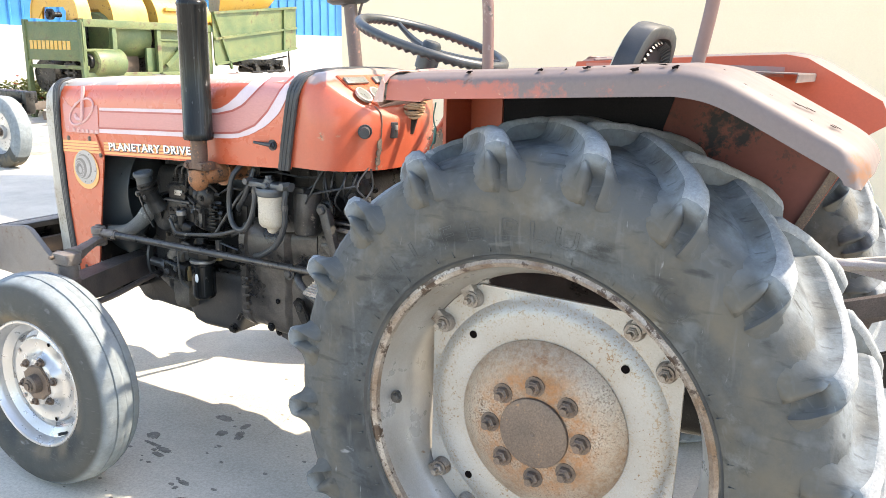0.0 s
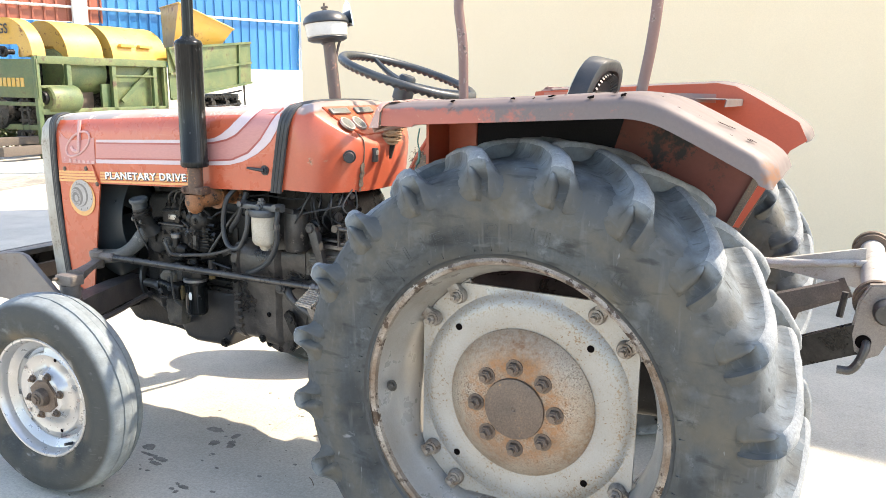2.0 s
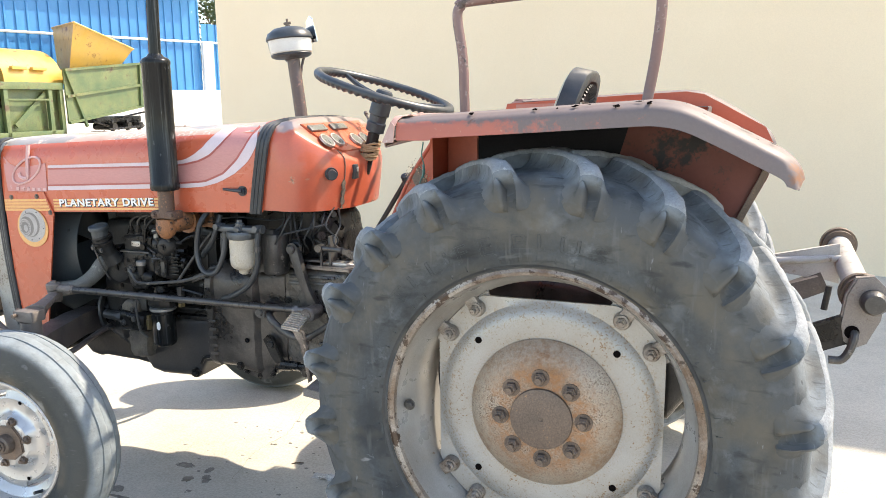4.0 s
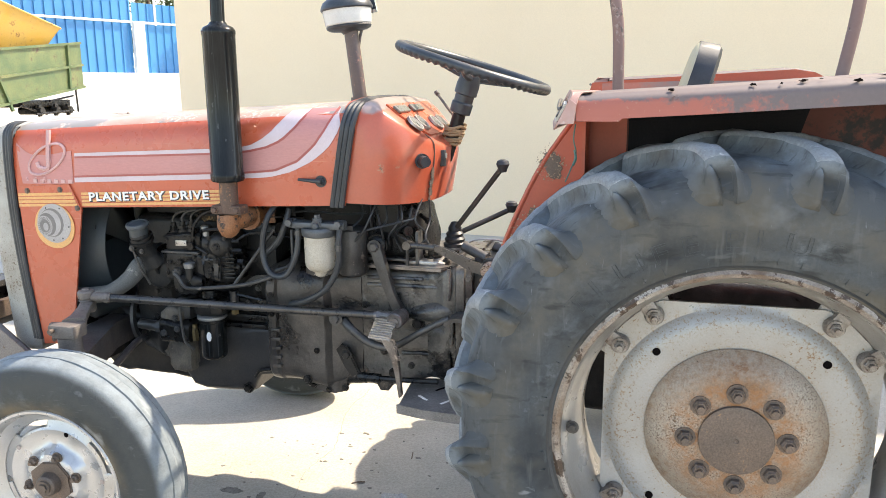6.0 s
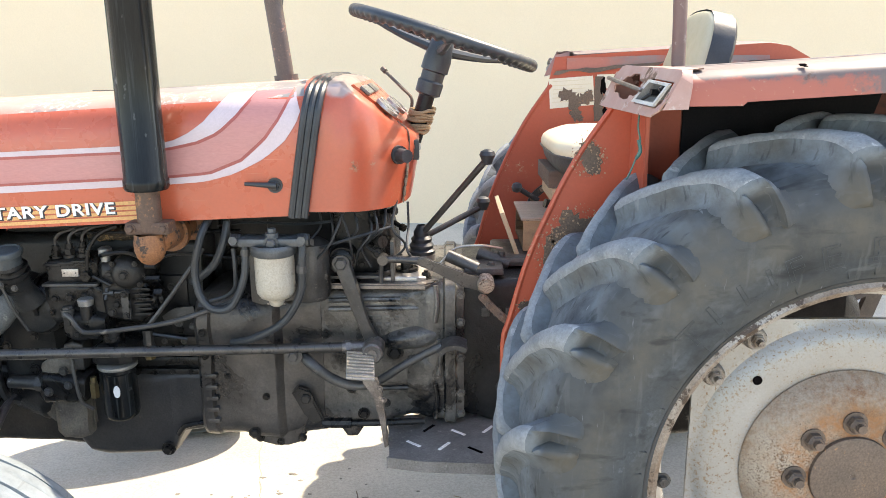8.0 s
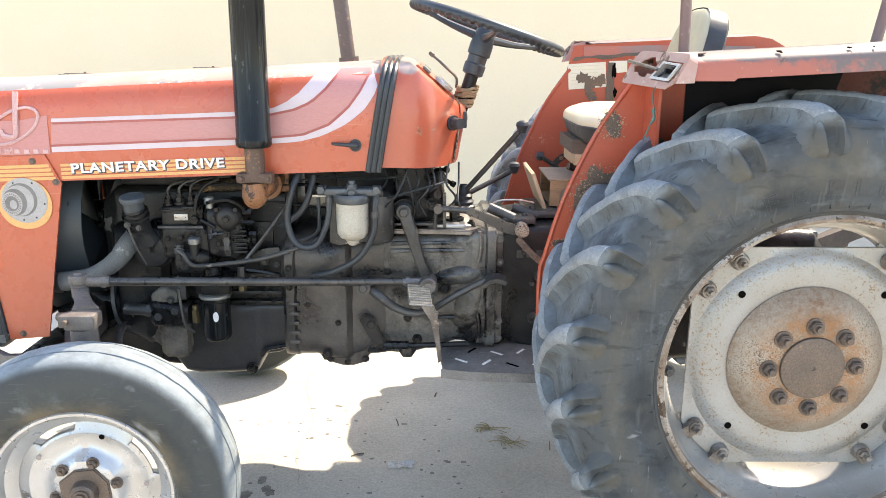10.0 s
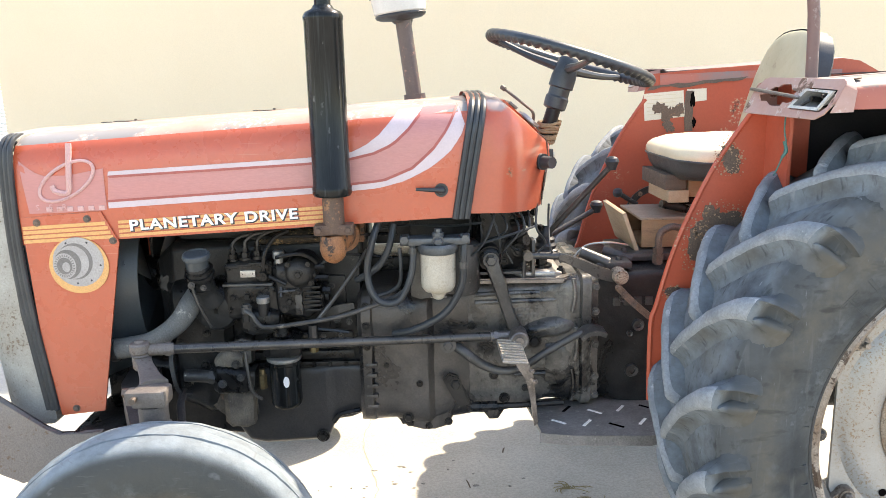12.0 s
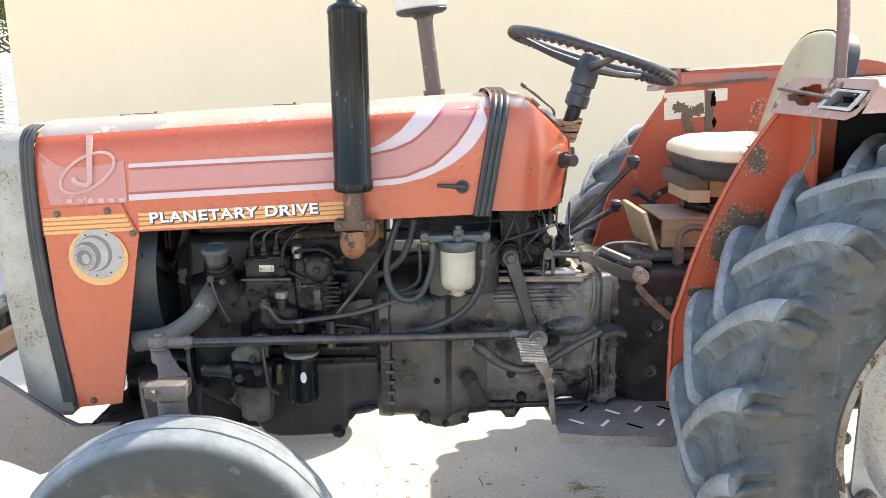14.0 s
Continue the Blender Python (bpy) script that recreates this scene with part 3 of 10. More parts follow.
streak(ORANGE, (0.56, 0.26, 0.18), (6, 6, 260), (0.15, 0.9, 0.2), 0.68, 0.72, 0.45)
COWL = flaky("chipped_cowl_paint", (0.43, 0.080, 0.037), (0.40, 0.097, 0.052), (0.13, 0.075, 0.045), (0.36, 0.18, 0.11), 0.645, 9, 0.36)
COWL.node_tree.nodes["Principled BSDF"].inputs["Coat Weight"].default_value = 0.35
def bare_patch(m, x0, z0, r, tone):
    """Paint worn through to grey primer round one spot of the sheet, with a ragged edge."""
    t = m.node_tree
    b = t.nodes["Principled BSDF"]
    co = t.nodes.new("ShaderNodeTexCoord")
    sep = t.nodes.new("ShaderNodeSeparateXYZ")
    t.links.new(co.outputs["Object"], sep.inputs[0])
    comb = t.nodes.new("ShaderNodeCombineXYZ")
    t.links.new(sep.outputs[0], comb.inputs[0])
    t.links.new(sep.outputs[2], comb.inputs[2])
    gap = t.nodes.new("ShaderNodeVectorMath")
    gap.operation = "DISTANCE"
    t.links.new(comb.outputs[0], gap.inputs[0])
    gap.inputs[1].default_value = (x0, 0, z0)
    n = t.nodes.new("ShaderNodeTexNoise")
    n.inputs["Scale"].default_value, n.inputs["Detail"].default_value = 22, 6
    t.links.new(co.outputs["Object"], n.inputs["Vector"])
    rag = t.nodes.new("ShaderNodeMath")
    rag.operation = "MULTIPLY_ADD"
    t.links.new(n.outputs[0], rag.inputs[0])
    rag.inputs[1].default_value = r
    t.links.new(gap.outputs["Value"], rag.inputs[2])
    k = t.nodes.new("ShaderNodeMapRange")
    k.inputs[1].default_value, k.inputs[2].default_value, k.inputs[3].default_value, k.inputs[4].default_value = r * 1.35, r * 1.6, 0.85, 0.0
    t.links.new(rag.outputs[0], k.inputs[0])
    x = t.nodes.new("ShaderNodeMix")
    x.data_type = "RGBA"
    t.links.new(k.outputs[0], x.inputs[0])
    t.links.new(b.inputs["Base Color"].links[0].from_socket, x.inputs[6])
    x.inputs[7].default_value = (*tone, 1)
    t.links.new(x.outputs[2], b.inputs["Base Color"])


bare_patch(COWL, -0.981, 1.378, 0.036, (0.25, 0.23, 0.215))
BRASS = mat("brass", (0.20, 0.145, 0.065), 0.45, 0.6, other=(0.10, 0.08, 0.05), scale=30, amount=0.8)
CLOUDY = mat("clouded_clear_bowl", (0.58, 0.58, 0.55), 0.18, other=(0.46, 0.45, 0.42), scale=14, amount=0.8, bump=0.05, grain=0.1)
ALU = mat("dull_aluminium", (0.24, 0.24, 0.235), 0.42, 0.6, other=(0.27, 0.25, 0.22), scale=14, bump=0.15)
BOWL = mat("cloudy_filter_bowl", (0.43, 0.395, 0.33), 0.30, other=(0.36, 0.31, 0.24), scale=14, amount=0.9, bump=0.08, grain=0.2)
DIAL = mat("gauge_face", (0.13, 0.135, 0.12), 0.3, other=(0.08, 0.085, 0.08), scale=30)
WIRE = mat("green_wire", (0.05, 0.16, 0.14), 0.5)
ROPE = mat("jute_binding", (0.36, 0.24, 0.13), 0.9, other=(0.22, 0.14, 0.08), scale=60, bump=0.5)
CREAM = mat("cream_wall_paint", (0.80, 0.645, 0.450), 0.85, other=(0.765, 0.605, 0.415), scale=0.6, amount=0.8, spots=(0.64, 0.51, 0.37), spot_scale=5, spot_at=0.74, soft_spots=0.2, bump=0.12, bump_scale=40, grain=0.04, grain_scale=90)
CONCRETE = mat("pale_concrete", (0.495, 0.458, 0.388), 0.85, other=(0.375, 0.350, 0.298), scale=1.9, amount=0.95, spots=(0.30, 0.275, 0.24), spot_scale=16, spot_at=0.64, soft_spots=0.14, bump=0.35, bump_scale=45, grain=0.2, grain_scale=110)
STAIN = mat("dried_oil_stain", (0.11, 0.10, 0.085), 0.6, other=(0.24, 0.225, 0.195), scale=22, amount=1.0, spots=(0.12, 0.105, 0.09), spot_scale=60, spot_at=0.58, bump=0.15, grain=0.3)
CRACK = mat("thin_dark_crack", (0.33, 0.30, 0.25), 0.9, bump=0.1)
DIRT = mat("trodden_grey_dirt", (0.17, 0.155, 0.125), 0.95, other=(0.36, 0.335, 0.285), scale=2.2, amount=1.0, spots=(0.085, 0.08, 0.06), spot_scale=9, spot_at=0.57, soft_spots=0.12, bump=0.6, bump_scale=30, grain=0.35, grain_scale=40)
FILM = mat("crumpled_clear_wrapper", (0.50, 0.495, 0.48), 0.25, other=(0.38, 0.375, 0.36), scale=60, amount=0.8, bump=0.3)
PLINTH = mat("white_plinth_render", (0.80, 0.79, 0.75), 0.8, other=(0.70, 0.68, 0.63), scale=1.5, bump=0.1)
BLUE = mat("blue_sheet_metal", (0.020, 0.165, 0.40), 0.42, other=(0.045, 0.24, 0.48), scale=0.7, amount=0.8, spots=(0.22, 0.34, 0.46), spot_scale=4, spot_at=0.70, bump=0.03)
REDSHEET = mat("brick_red_sheet_metal", (0.33, 0.095, 0.055), 0.5, other=(0.25, 0.08, 0.05), scale=1, bump=0.03)
GREEN = mat("faded_green_paint", (0.048, 0.088, 0.036), 0.5, other=(0.135, 0.150, 0.058), scale=1.8, amount=1.0, spots=(0.075, 0.045, 0.026), spot_scale=7, spot_at=0.585, soft_spots=0.12, bump=0.1, grain=0.3, grain_scale=40)
YELLOW = mat("weathered_yellow_paint", (0.50, 0.285, 0.045), 0.38, other=(0.47, 0.315, 0.10), scale=2, amount=0.9, spots=(0.17, 0.07, 0.022), spot_scale=8, spot_at=0.605, soft_spots=0.1, bump=0.08)
LEAF = mat("garden_leaves", (0.045, 0.075, 0.022), 0.55, other=(0.09, 0.11, 0.035), scale=8, amount=0.8)
LEAF_Y = mat("yellow_green_leaves", (0.20, 0.185, 0.05), 0.55, other=(0.14, 0.17, 0.03), scale=10, amount=0.8)
FLOWER = mat("red_petals", (0.55, 0.04, 0.03), 0.5)
BARK = mat("brown_bark", (0.14, 0.10, 0.07), 0.9, bump=0.5)
WHITE_PAINT = mat("white_gate_paint", (0.78, 0.78, 0.76), 0.5)
GREY_ROOF = mat("grey_roof_sheet", (0.30, 0.30, 0.29), 0.6)
STRAW = mat("dry_straw", (0.30, 0.24, 0.12), 0.9)
MIRROR = bpy.data.materials.new("mirror_glass")
MIRROR.use_nodes = True
MIRROR.node_tree.nodes["Principled BSDF"].inputs["Metallic"].default_value = 1.0
MIRROR.node_tree.nodes["Principled BSDF"].inputs["Roughness"].default_value = 0.03
MIRROR.node_tree.nodes["Principled BSDF"].inputs["Base Color"].default_value = (0.85, 0.86, 0.86, 1)


# ---- mesh helpers ----
def link(name, bm, material, parent=None, label="", smooth=35.0):
    me = bpy.data.meshes.new(name)
    bmesh.ops.recalc_face_normals(bm, faces=bm.faces[:])
    bm.to_mesh(me)
    bm.free()
    if material:
        for m in (material if isinstance(material, (list, tuple)) else (material,)):
            me.materials.append(m)
    if smooth:
        me.polygons.foreach_set("use_smooth", [True] * len(me.polygons))
        me.set_sharp_from_angle(angle=radians(smooth))
    ob = new(name, me)
    if parent:
        ob.parent = parent
    if label:
        tagged(ob, label)
    return ob


def part(name, bm, material, parent, label="", smooth=35.0):
    return link(name, bm, material, parent, label, smooth)


def thing(name, label, category, group="", at=(0, 0, 0)):
    ob = new(name)
    ob.location = at
    return tagged(ob, label, category, group)


def box(bm, x0, x1, y0, y1, z0, z1, bevel=0.0, m=None):
    r = bmesh.ops.create_cube(bm, size=1)["verts"]
    for v in r:
        v.co = Vector((x0 + (v.co.x + 0.5) * (x1 - x0), y0 + (v.co.y + 0.5) * (y1 - y0), z0 + (v.co.z + 0.5) * (z1 - z0)))
    if bevel:
        es = list({e for v in r for e in v.link_edges})
        got = bmesh.ops.bevel(bm, geom=es, offset=bevel, segments=2, affect="EDGES", profile=0.6)
        r = list({v for f in got["faces"] for v in f.verts} | {v for v in r if v.is_valid})
    if m:
        bmesh.ops.transform(bm, matrix=m, verts=r)
    return r


def lathe(bm, profile, axis="z", at=(0, 0, 0), n=32, closed=False, a0=0.0, a1=360.0):
    """Turns (radius, height) pairs round an axis."""
    rings, full = [], abs(a1 - a0) >= 359.9
    for i in range(n if full else n + 1):
        a = radians(a0 + (a1 - a0) * i / n)
        ring = []
        for r, h in profile:
            c, s = r * math.cos(a), r * math.sin(a)
            p = {"z": (c, s, h), "y": (c, h, s), "x": (h, c, s)}[axis]
            ring.append(bm.verts.new((p[0] + at[0], p[1] + at[1], p[2] + at[2])))
        rings.append(ring)
    k = len(profile)
    for i in range(n):
        a, b = rings[i], rings[(i + 1) % len(rings)]
        for j in range(k if closed else k - 1):
            q = (a[j], b[j], b[(j + 1) % k], a[(j + 1) % k])
            try:
                bm.faces.new(q)
            except ValueError:
                pass
    bmesh.ops.remove_doubles(bm, verts=[v for r in rings for v in r], dist=1e-5)
    return bm


def rod(bm, a, b, r, r2=None, n=14, caps=True):
    a, b = Vector(a), Vector(b)
    d = b - a
    q = d.to_track_quat("Z", "Y").to_matrix()
    r2 = r if r2 is None else r2
    low = [bm.verts.new(a + q @ Vector((r * math.cos(t), r * math.sin(t), 0))) for t in (2 * math.pi * i / n for i in range(n))]
    top = [bm.verts.new(b + q @ Vector((r2 * math.cos(t), r2 * math.sin(t), 0))) for t in (2 * math.pi * i / n for i in range(n))]
    for i in range(n):
        bm.faces.new((low[i], low[(i + 1) % n], top[(i + 1) % n], top[i]))
    if caps:
        bm.faces.new(low[::-1])
        bm.faces.new(top)
    return low + top


def curve_pts(pts, steps=8):
    """Points on a smooth line through pts."""
    p = [Vector(q) for q in pts]
    p = [2 * p[0] - p[1], *p, 2 * p[-1] - p[-2]]
    out = []
    for i in range(1, len(p) - 2):
        for k in range(steps):
            t = k / steps
            out.append(0.5 * (2 * p[i] + (p[i + 1] - p[i - 1]) * t + (2 * p[i - 1] - 5 * p[i] + 4 * p[i + 1] - p[i + 2]) * t * t
                              + (3 * p[i] - p[i - 1] - 3 * p[i + 1] + p[i + 2]) * t ** 3))
    out.append(p[-2])
    return out


def tube(bm, pts, r, n=10, steps=8, smooth=True, section=None):
    """A pipe along pts; r a number or one per given point; section: own (u, v) outline in place of a circle."""
    line = curve_pts(pts, steps) if smooth else [Vector(p) for p in pts]
    m = len(line)
    rad = (lambda i: r) if not isinstance(r, (list, tuple)) else (lambda i: float(np.interp(i / (m - 1), np.linspace(0, 1, len(r)), r)))
    up, rings = None, []
    for i, p in enumerate(line):
        d = (line[min(i + 1, m - 1)] - line[max(i - 1, 0)]).normalized()
        if up is None:
            up = Vector((0, 0, 1)) if abs(d.z) < 0.9 else Vector((1, 0, 0))
        up = (up - d * up.dot(d)).normalized()
        side = d.cross(up)
        if section:
            ring = [bm.verts.new(p + side * u * rad(i) + up * v * rad(i)) for u, v in section]
        else:
            ring = [bm.verts.new(p + (side * math.cos(t) + up * math.sin(t)) * rad(i)) for t in (2 * math.pi * k / n for k in range(n))]
        rings.append(ring)
    k = len(rings[0])
    for a, b in zip(rings, rings[1:]):
        for j in range(k):
            bm.faces.new((a[j], a[(j + 1) % k], b[(j + 1) % k], b[j]))
    bm.faces.new(rings[0][::-1])
    bm.faces.new(rings[-1])
    return bm


def plate(bm, outline, axis, a, b, bevel=0.0):
    """An outline in a plane, given thickness along axis from a to b. Outline coordinates follow the other two axes in order."""
    def at(u, v, w):
        return {"x": (w, u, v), "y": (u, w, v), "z": (u, v, w)}[axis]
    lo = [bm.verts.new(at(u, v, a)) for u, v in outline]
    hi = [bm.verts.new(at(u, v, b)) for u, v in outline]
    n = len(outline)
    fs = [bm.faces.new(lo[::-1]), bm.faces.new(hi)]
    for i in range(n):
        fs.append(bm.faces.new((lo[i], lo[(i + 1) % n], hi[(i + 1) % n], hi[i])))
    if bevel:
        es = list({e for f in fs[:2] for e in f.edges})
        bmesh.ops.bevel(bm, geom=es, offset=bevel, segments=2, affect="EDGES")
    return bm


def nut(bm, at, r, h, axis="y", sign=-1, stud=0.0):
    """A six-sided nut with a chamfered face, and a stud's end."""
    at = Vector(at)
    d = {"x": Vector((1, 0, 0)), "y": Vector((0, 1, 0)), "z": Vector((0, 0, 1))}[axis] * sign
    rod(bm, at, at + d * h * 0.75, r, n=6)
    rod(bm, at + d * h * 0.75, at + d * h, r * 0.95, r * 0.75, n=6)
    rod(bm, at - d * 0.001, at + d * 0.002, r * 1.35, n=14)
    if stud:
        rod(bm, at + d * h, at + d * (h + stud), r * 0.5, n=8)


def sheet(bm, rows):
    """A surface through rows of points."""
    g = [[bm.verts.new(p) for p in r] for r in rows]
    for a, b in zip(g, g[1:]):
        for j in range(len(a) - 1):
            bm.faces.new((a[j], a[j + 1], b[j + 1], b[j]))
    return g


def holed(bm, outer, holes, place, thick):
    """A flat sheet of (u, v) outline with openings cut through it, put in space by place(u, v)."""
    edges = []
    for ring in (outer, *holes):
        vs = [bm.verts.new(place(u, v)) for u, v in ring]
        edges += [bm.edges.new((vs[i], vs[(i + 1) % len(vs)])) for i in range(len(vs))]
    bmesh.ops.triangle_fill(bm, use_beauty=True, use_dissolve=False, edges=edges)
    thicken(bm, thick)


def ragged(cu, cv, ru, rv, rnd, n=22, rough=0.25):
    """A torn outline round a middle."""
    k = [rnd.uniform(1 - rough, 1 + rough) for _ in range(n)]
    return [(cu + ru * k[i] * math.cos(2 * math.pi * i / n), cv + rv * k[i] * math.sin(2 * math.pi * i / n)) for i in range(n)]


def thicken(bm, t):
    bmesh.ops.recalc_face_normals(bm, faces=bm.faces[:])
    bmesh.ops.solidify(bm, geom=bm.faces[:] + bm.edges[:] + bm.verts[:], thickness=t)


def B():
    return bmesh.new()

# ---- setting ----
def ground_sheet():
    bm = B()
    lines_x = [-400, -60, -20, -8, -4, -3, -2.5, -2, -1.5, -1, -0.5, 0, 0.5, 1, 2, 4, 10, 60, 400]
    lines_y = [-400, -60, -20, -6, -2, -1, -0.5, 0, 0.5, 1, 1.5, 2, 3, 4, 5, 7, 20, 60, 400]
    sheet(bm, [[(x, y, 0) for y in lines_y] for x in lines_x])
    return tagged(link("ground", bm, CONCRETE, smooth=0), "pale sunlit concrete yard with hairline cracks and stains", "ground", kind="structure")


ground_sheet()

# the long cream wall behind the tractor, standing a little askew
WALL_A, WALL_B = Vector((-5.08, 5.05)), Vector((9.0, 3.9))


def wall_block(name, a, b, thick, z0, z1, material, label, category="wall"):
    d = (b - a).normalized()
    n = Vector((-d.y, d.x))
    bm = B()
    lo = [bm.verts.new((*p, z0)) for p in (a, b, b + n * thick, a + n * thick)]
    hi = [bm.verts.new((*p, z1)) for p in (a, b, b + n * thick, a + n * thick)]
    bm.faces.new(lo[::-1]), bm.faces.new(hi)
    for i in range(4):
        bm.faces.new((lo[i], lo[(i + 1) % 4], hi[(i + 1) % 4], hi[i]))
    bmesh.ops.bevel(bm, geom=[e for e in bm.edges if abs(e.verts[0].co.z - e.verts[1].co.z) > 0.5], offset=0.012, segments=2, affect="EDGES")
    return tagged(link(name, bm, material), label, category, kind="structure")


wall_block("wall_north", WALL_A, WALL_B, 0.23, 0, 6.0, CREAM, "tall smooth cream-painted plaster wall in shade")

# ---- tractor ----
MID = 0.03
tractor = thing("tractor", "old orange farm tractor with faded paint, parked on concrete", "tractor")


def lug_mesh(direction):
    """One tread bar: from the crown over the shoulder, ending in a hollowed wedge on the side wall."""
    bm = B()
    # radius, y, height, lead in degrees, half width
    path = [(0.606, 0.026, 0.014, 17.4, 0.010), (0.606, 0.016, 0.038, 16.4, 0.015), (0.606, -0.004, 0.043, 14.4, 0.0175), (0.605, -0.030, 0.044, 12.0, 0.0185), (0.603, -0.06, 0.045, 9.2, 0.0195), (0.600, -0.095, 0.046, 6.0, 0.0205), (0.594, -0.128, 0.047, 3.2, 0.022),
            (0.587, -0.150, 0.047, 1.5, 0.0240), (0.577, -0.164, 0.045, 0.5, 0.0250), (0.566, -0.173, 0.030, 0.0, 0.025), (0.548, -0.182, 0.023, -0.2, 0.024), (0.530, -0.186, 0.016, -0.3, 0.021), (0.510, -0.186, 0.007, -0.3, 0.017), (0.492, -0.180, -0.004, -0.3, 0.012)]
    bar = ((-1.75, -0.12), (-1.34, 0.32), (-1.08, 0.74), (-0.80, 0.94), (-0.1, 1.01), (0.74, 0.94), (1.04, 0.76), (1.36, 0.42), (1.90, 0.16), (2.7, 0.03), (3.6, -0.08))
    wedge = ((-2.5, -0.16), (-1.45, 0.24), (-1.05, 0.92), (-0.82, 0.98), (-0.58, 0.12), (0.30, 0.04), (0.60, 0.78), (0.98, 0.84), (1.45, 0.40), (2.3, 0.12), (3.4, -0.16))
    path = np.array(path)
    fine = []
    for i in range(len(path) - 1):
        p0, p1, p2, p3 = path[max(i - 1, 0)], path[i], path[i + 1], path[min(i + 2, len(path) - 1)]
        for t in (0.0, 0.34, 0.67):
            fine.append((i + t, 0.5 * (2 * p1 + (p2 - p0) * t + (2 * p0 - 5 * p1 + 4 * p2 - p3) * t * t + (3 * p1 - p0 - 3 * p2 + p3) * t ** 3)))
    fine.append((len(path) - 1, path[-1]))
    steps = [f for f, _ in fine]
    path = [tuple(v) for _, v in fine]
    rings = []
    for i, (r, y, h, a, w) in enumerate(path):
        p, q = path[max(i - 1, 0)], path[min(i + 1, len(path) - 1)]
        t = Vector((q[0] - p[0], q[1] - p[1])).normalized()
        nr, ny = -t.y, t.x   # outward in (radius, y)
        if nr < 0:
            nr, ny = -nr, -ny
        e = min(max((steps[i] - 7.6) / 1.1, 0.0), 1.0)
        e = e * e * (3 - 2 * e)
        ring = []
        for (u0, f0), (u1, f1) in zip(bar, wedge):
            du, f = u0 + (u1 - u0) * e, f0 + (f1 - f0) * e
            lift = h * f + (0.0022 * noise.noise(Vector((steps[i] * 1.7, du * 1.6, 0.5))) + 0.0012 * noise.noise(Vector((steps[i] * 4.1, du * 5.0, 2.5)))) * min(1, h / 0.03)
            rr, yy = r + nr * lift, y + ny * lift
            ang = direction * (radians(a) + du * w / rr)
            ring.append(bm.verts.new((rr * math.cos(ang), yy, rr * math.sin(ang))))
        rings.append(ring)
    for i, (a_, b_) in enumerate(zip(rings, rings[1:])):
        for j in range(len(a_) - 1):
            f = bm.faces.new((a_[j], a_[j + 1], b_[j + 1], b_[j]))
            f.material_index = int(2 <= j <= 5 and steps[i] < 7.4)
    bm.faces.new(rings[0]), bm.faces.new(rings[-1][::-1])
    return bm


LUGS = {}


def side_wall_marks(wheel):
    """Raised outline letters, a round mark and fine ribs moulded into the side wall."""
    for ch, deg in (("T", 138.3), ("I", 131.9), ("L", 123.5), ("I", 118.2), ("F", 113.1), ("E", 105.5), ("P", 95.2), ("L", 88.0), ("U", 80.2), ("S", 71.4)):
        cu = bpy.data.curves.new("raised_letter", "FONT")
        cu.body, cu.size, cu.align_x, cu.fill_mode, cu.bevel_depth, cu.bevel_resolution = ch, 0.056, "CENTER", "NONE", 0.00032, 0
        tmp = bpy.data.objects.new("tmp", cu)
        me = bpy.data.meshes.new_from_object(tmp)
        bpy.data.objects.remove(tmp)
        me.materials.clear()
        me.materials.append(RUBBER)
        ob = new("raised_letter", me)
        ob.parent = wheel
        ob.matrix_basis = Matrix.Rotation(radians(90 - deg), 4, "Y") @ Matrix.Translation((0, -0.1886, 0.431)) @ Matrix.Rotation(radians(92.5), 4, "X") @ Matrix.Diagonal((1.35, 1, 1, 1))
    m = Matrix.Rotation(radians(90 - 52.6), 4, "Y") @ Matrix.Translation((0, -0.1890, 0.456))
    bm = B()
    for r in (0.036, 0.031, 0.024, 0.016):
        w = 2 * math.pi if r > 0.03 else math.pi * 0.9
        tube(bm, [m @ Vector((r * math.cos(w * k / 24 + r * 90), 0, r * math.sin(w * k / 24 + r * 90))) for k in range(25)], 0.0006, n=5, smooth=False)
    part("moulded_mark", bm, RUBBER, wheel, "round moulded mark on the side wall")
    bm = B()
    box(bm, -0.0007, 0.0007, -0.1812, -0.1770, 0.404, 0.428, 0)
    rib = part("side_wall_rib", bm, RUBBER, wheel)
    for k in range(1, 60):
        ob = new("side_wall_rib", rib.data)
        ob.parent = wheel
        ob.matrix_basis = Matrix.Rotation(radians(6 * k), 4, "Y") @ Matrix.Diagonal((1, 1, 1 + 0.03 * (k % 3 == 0), 1))
    bm = B()
    lathe(bm, [(0.3885, -0.1640), (0.3925, -0.1700), (0.3960, -0.1735), (0.3905, -0.1690)], "y", n=96)
    part("bead_seam", bm, BLACK_RUBBER, wheel, "dark seam between rim and tyre")


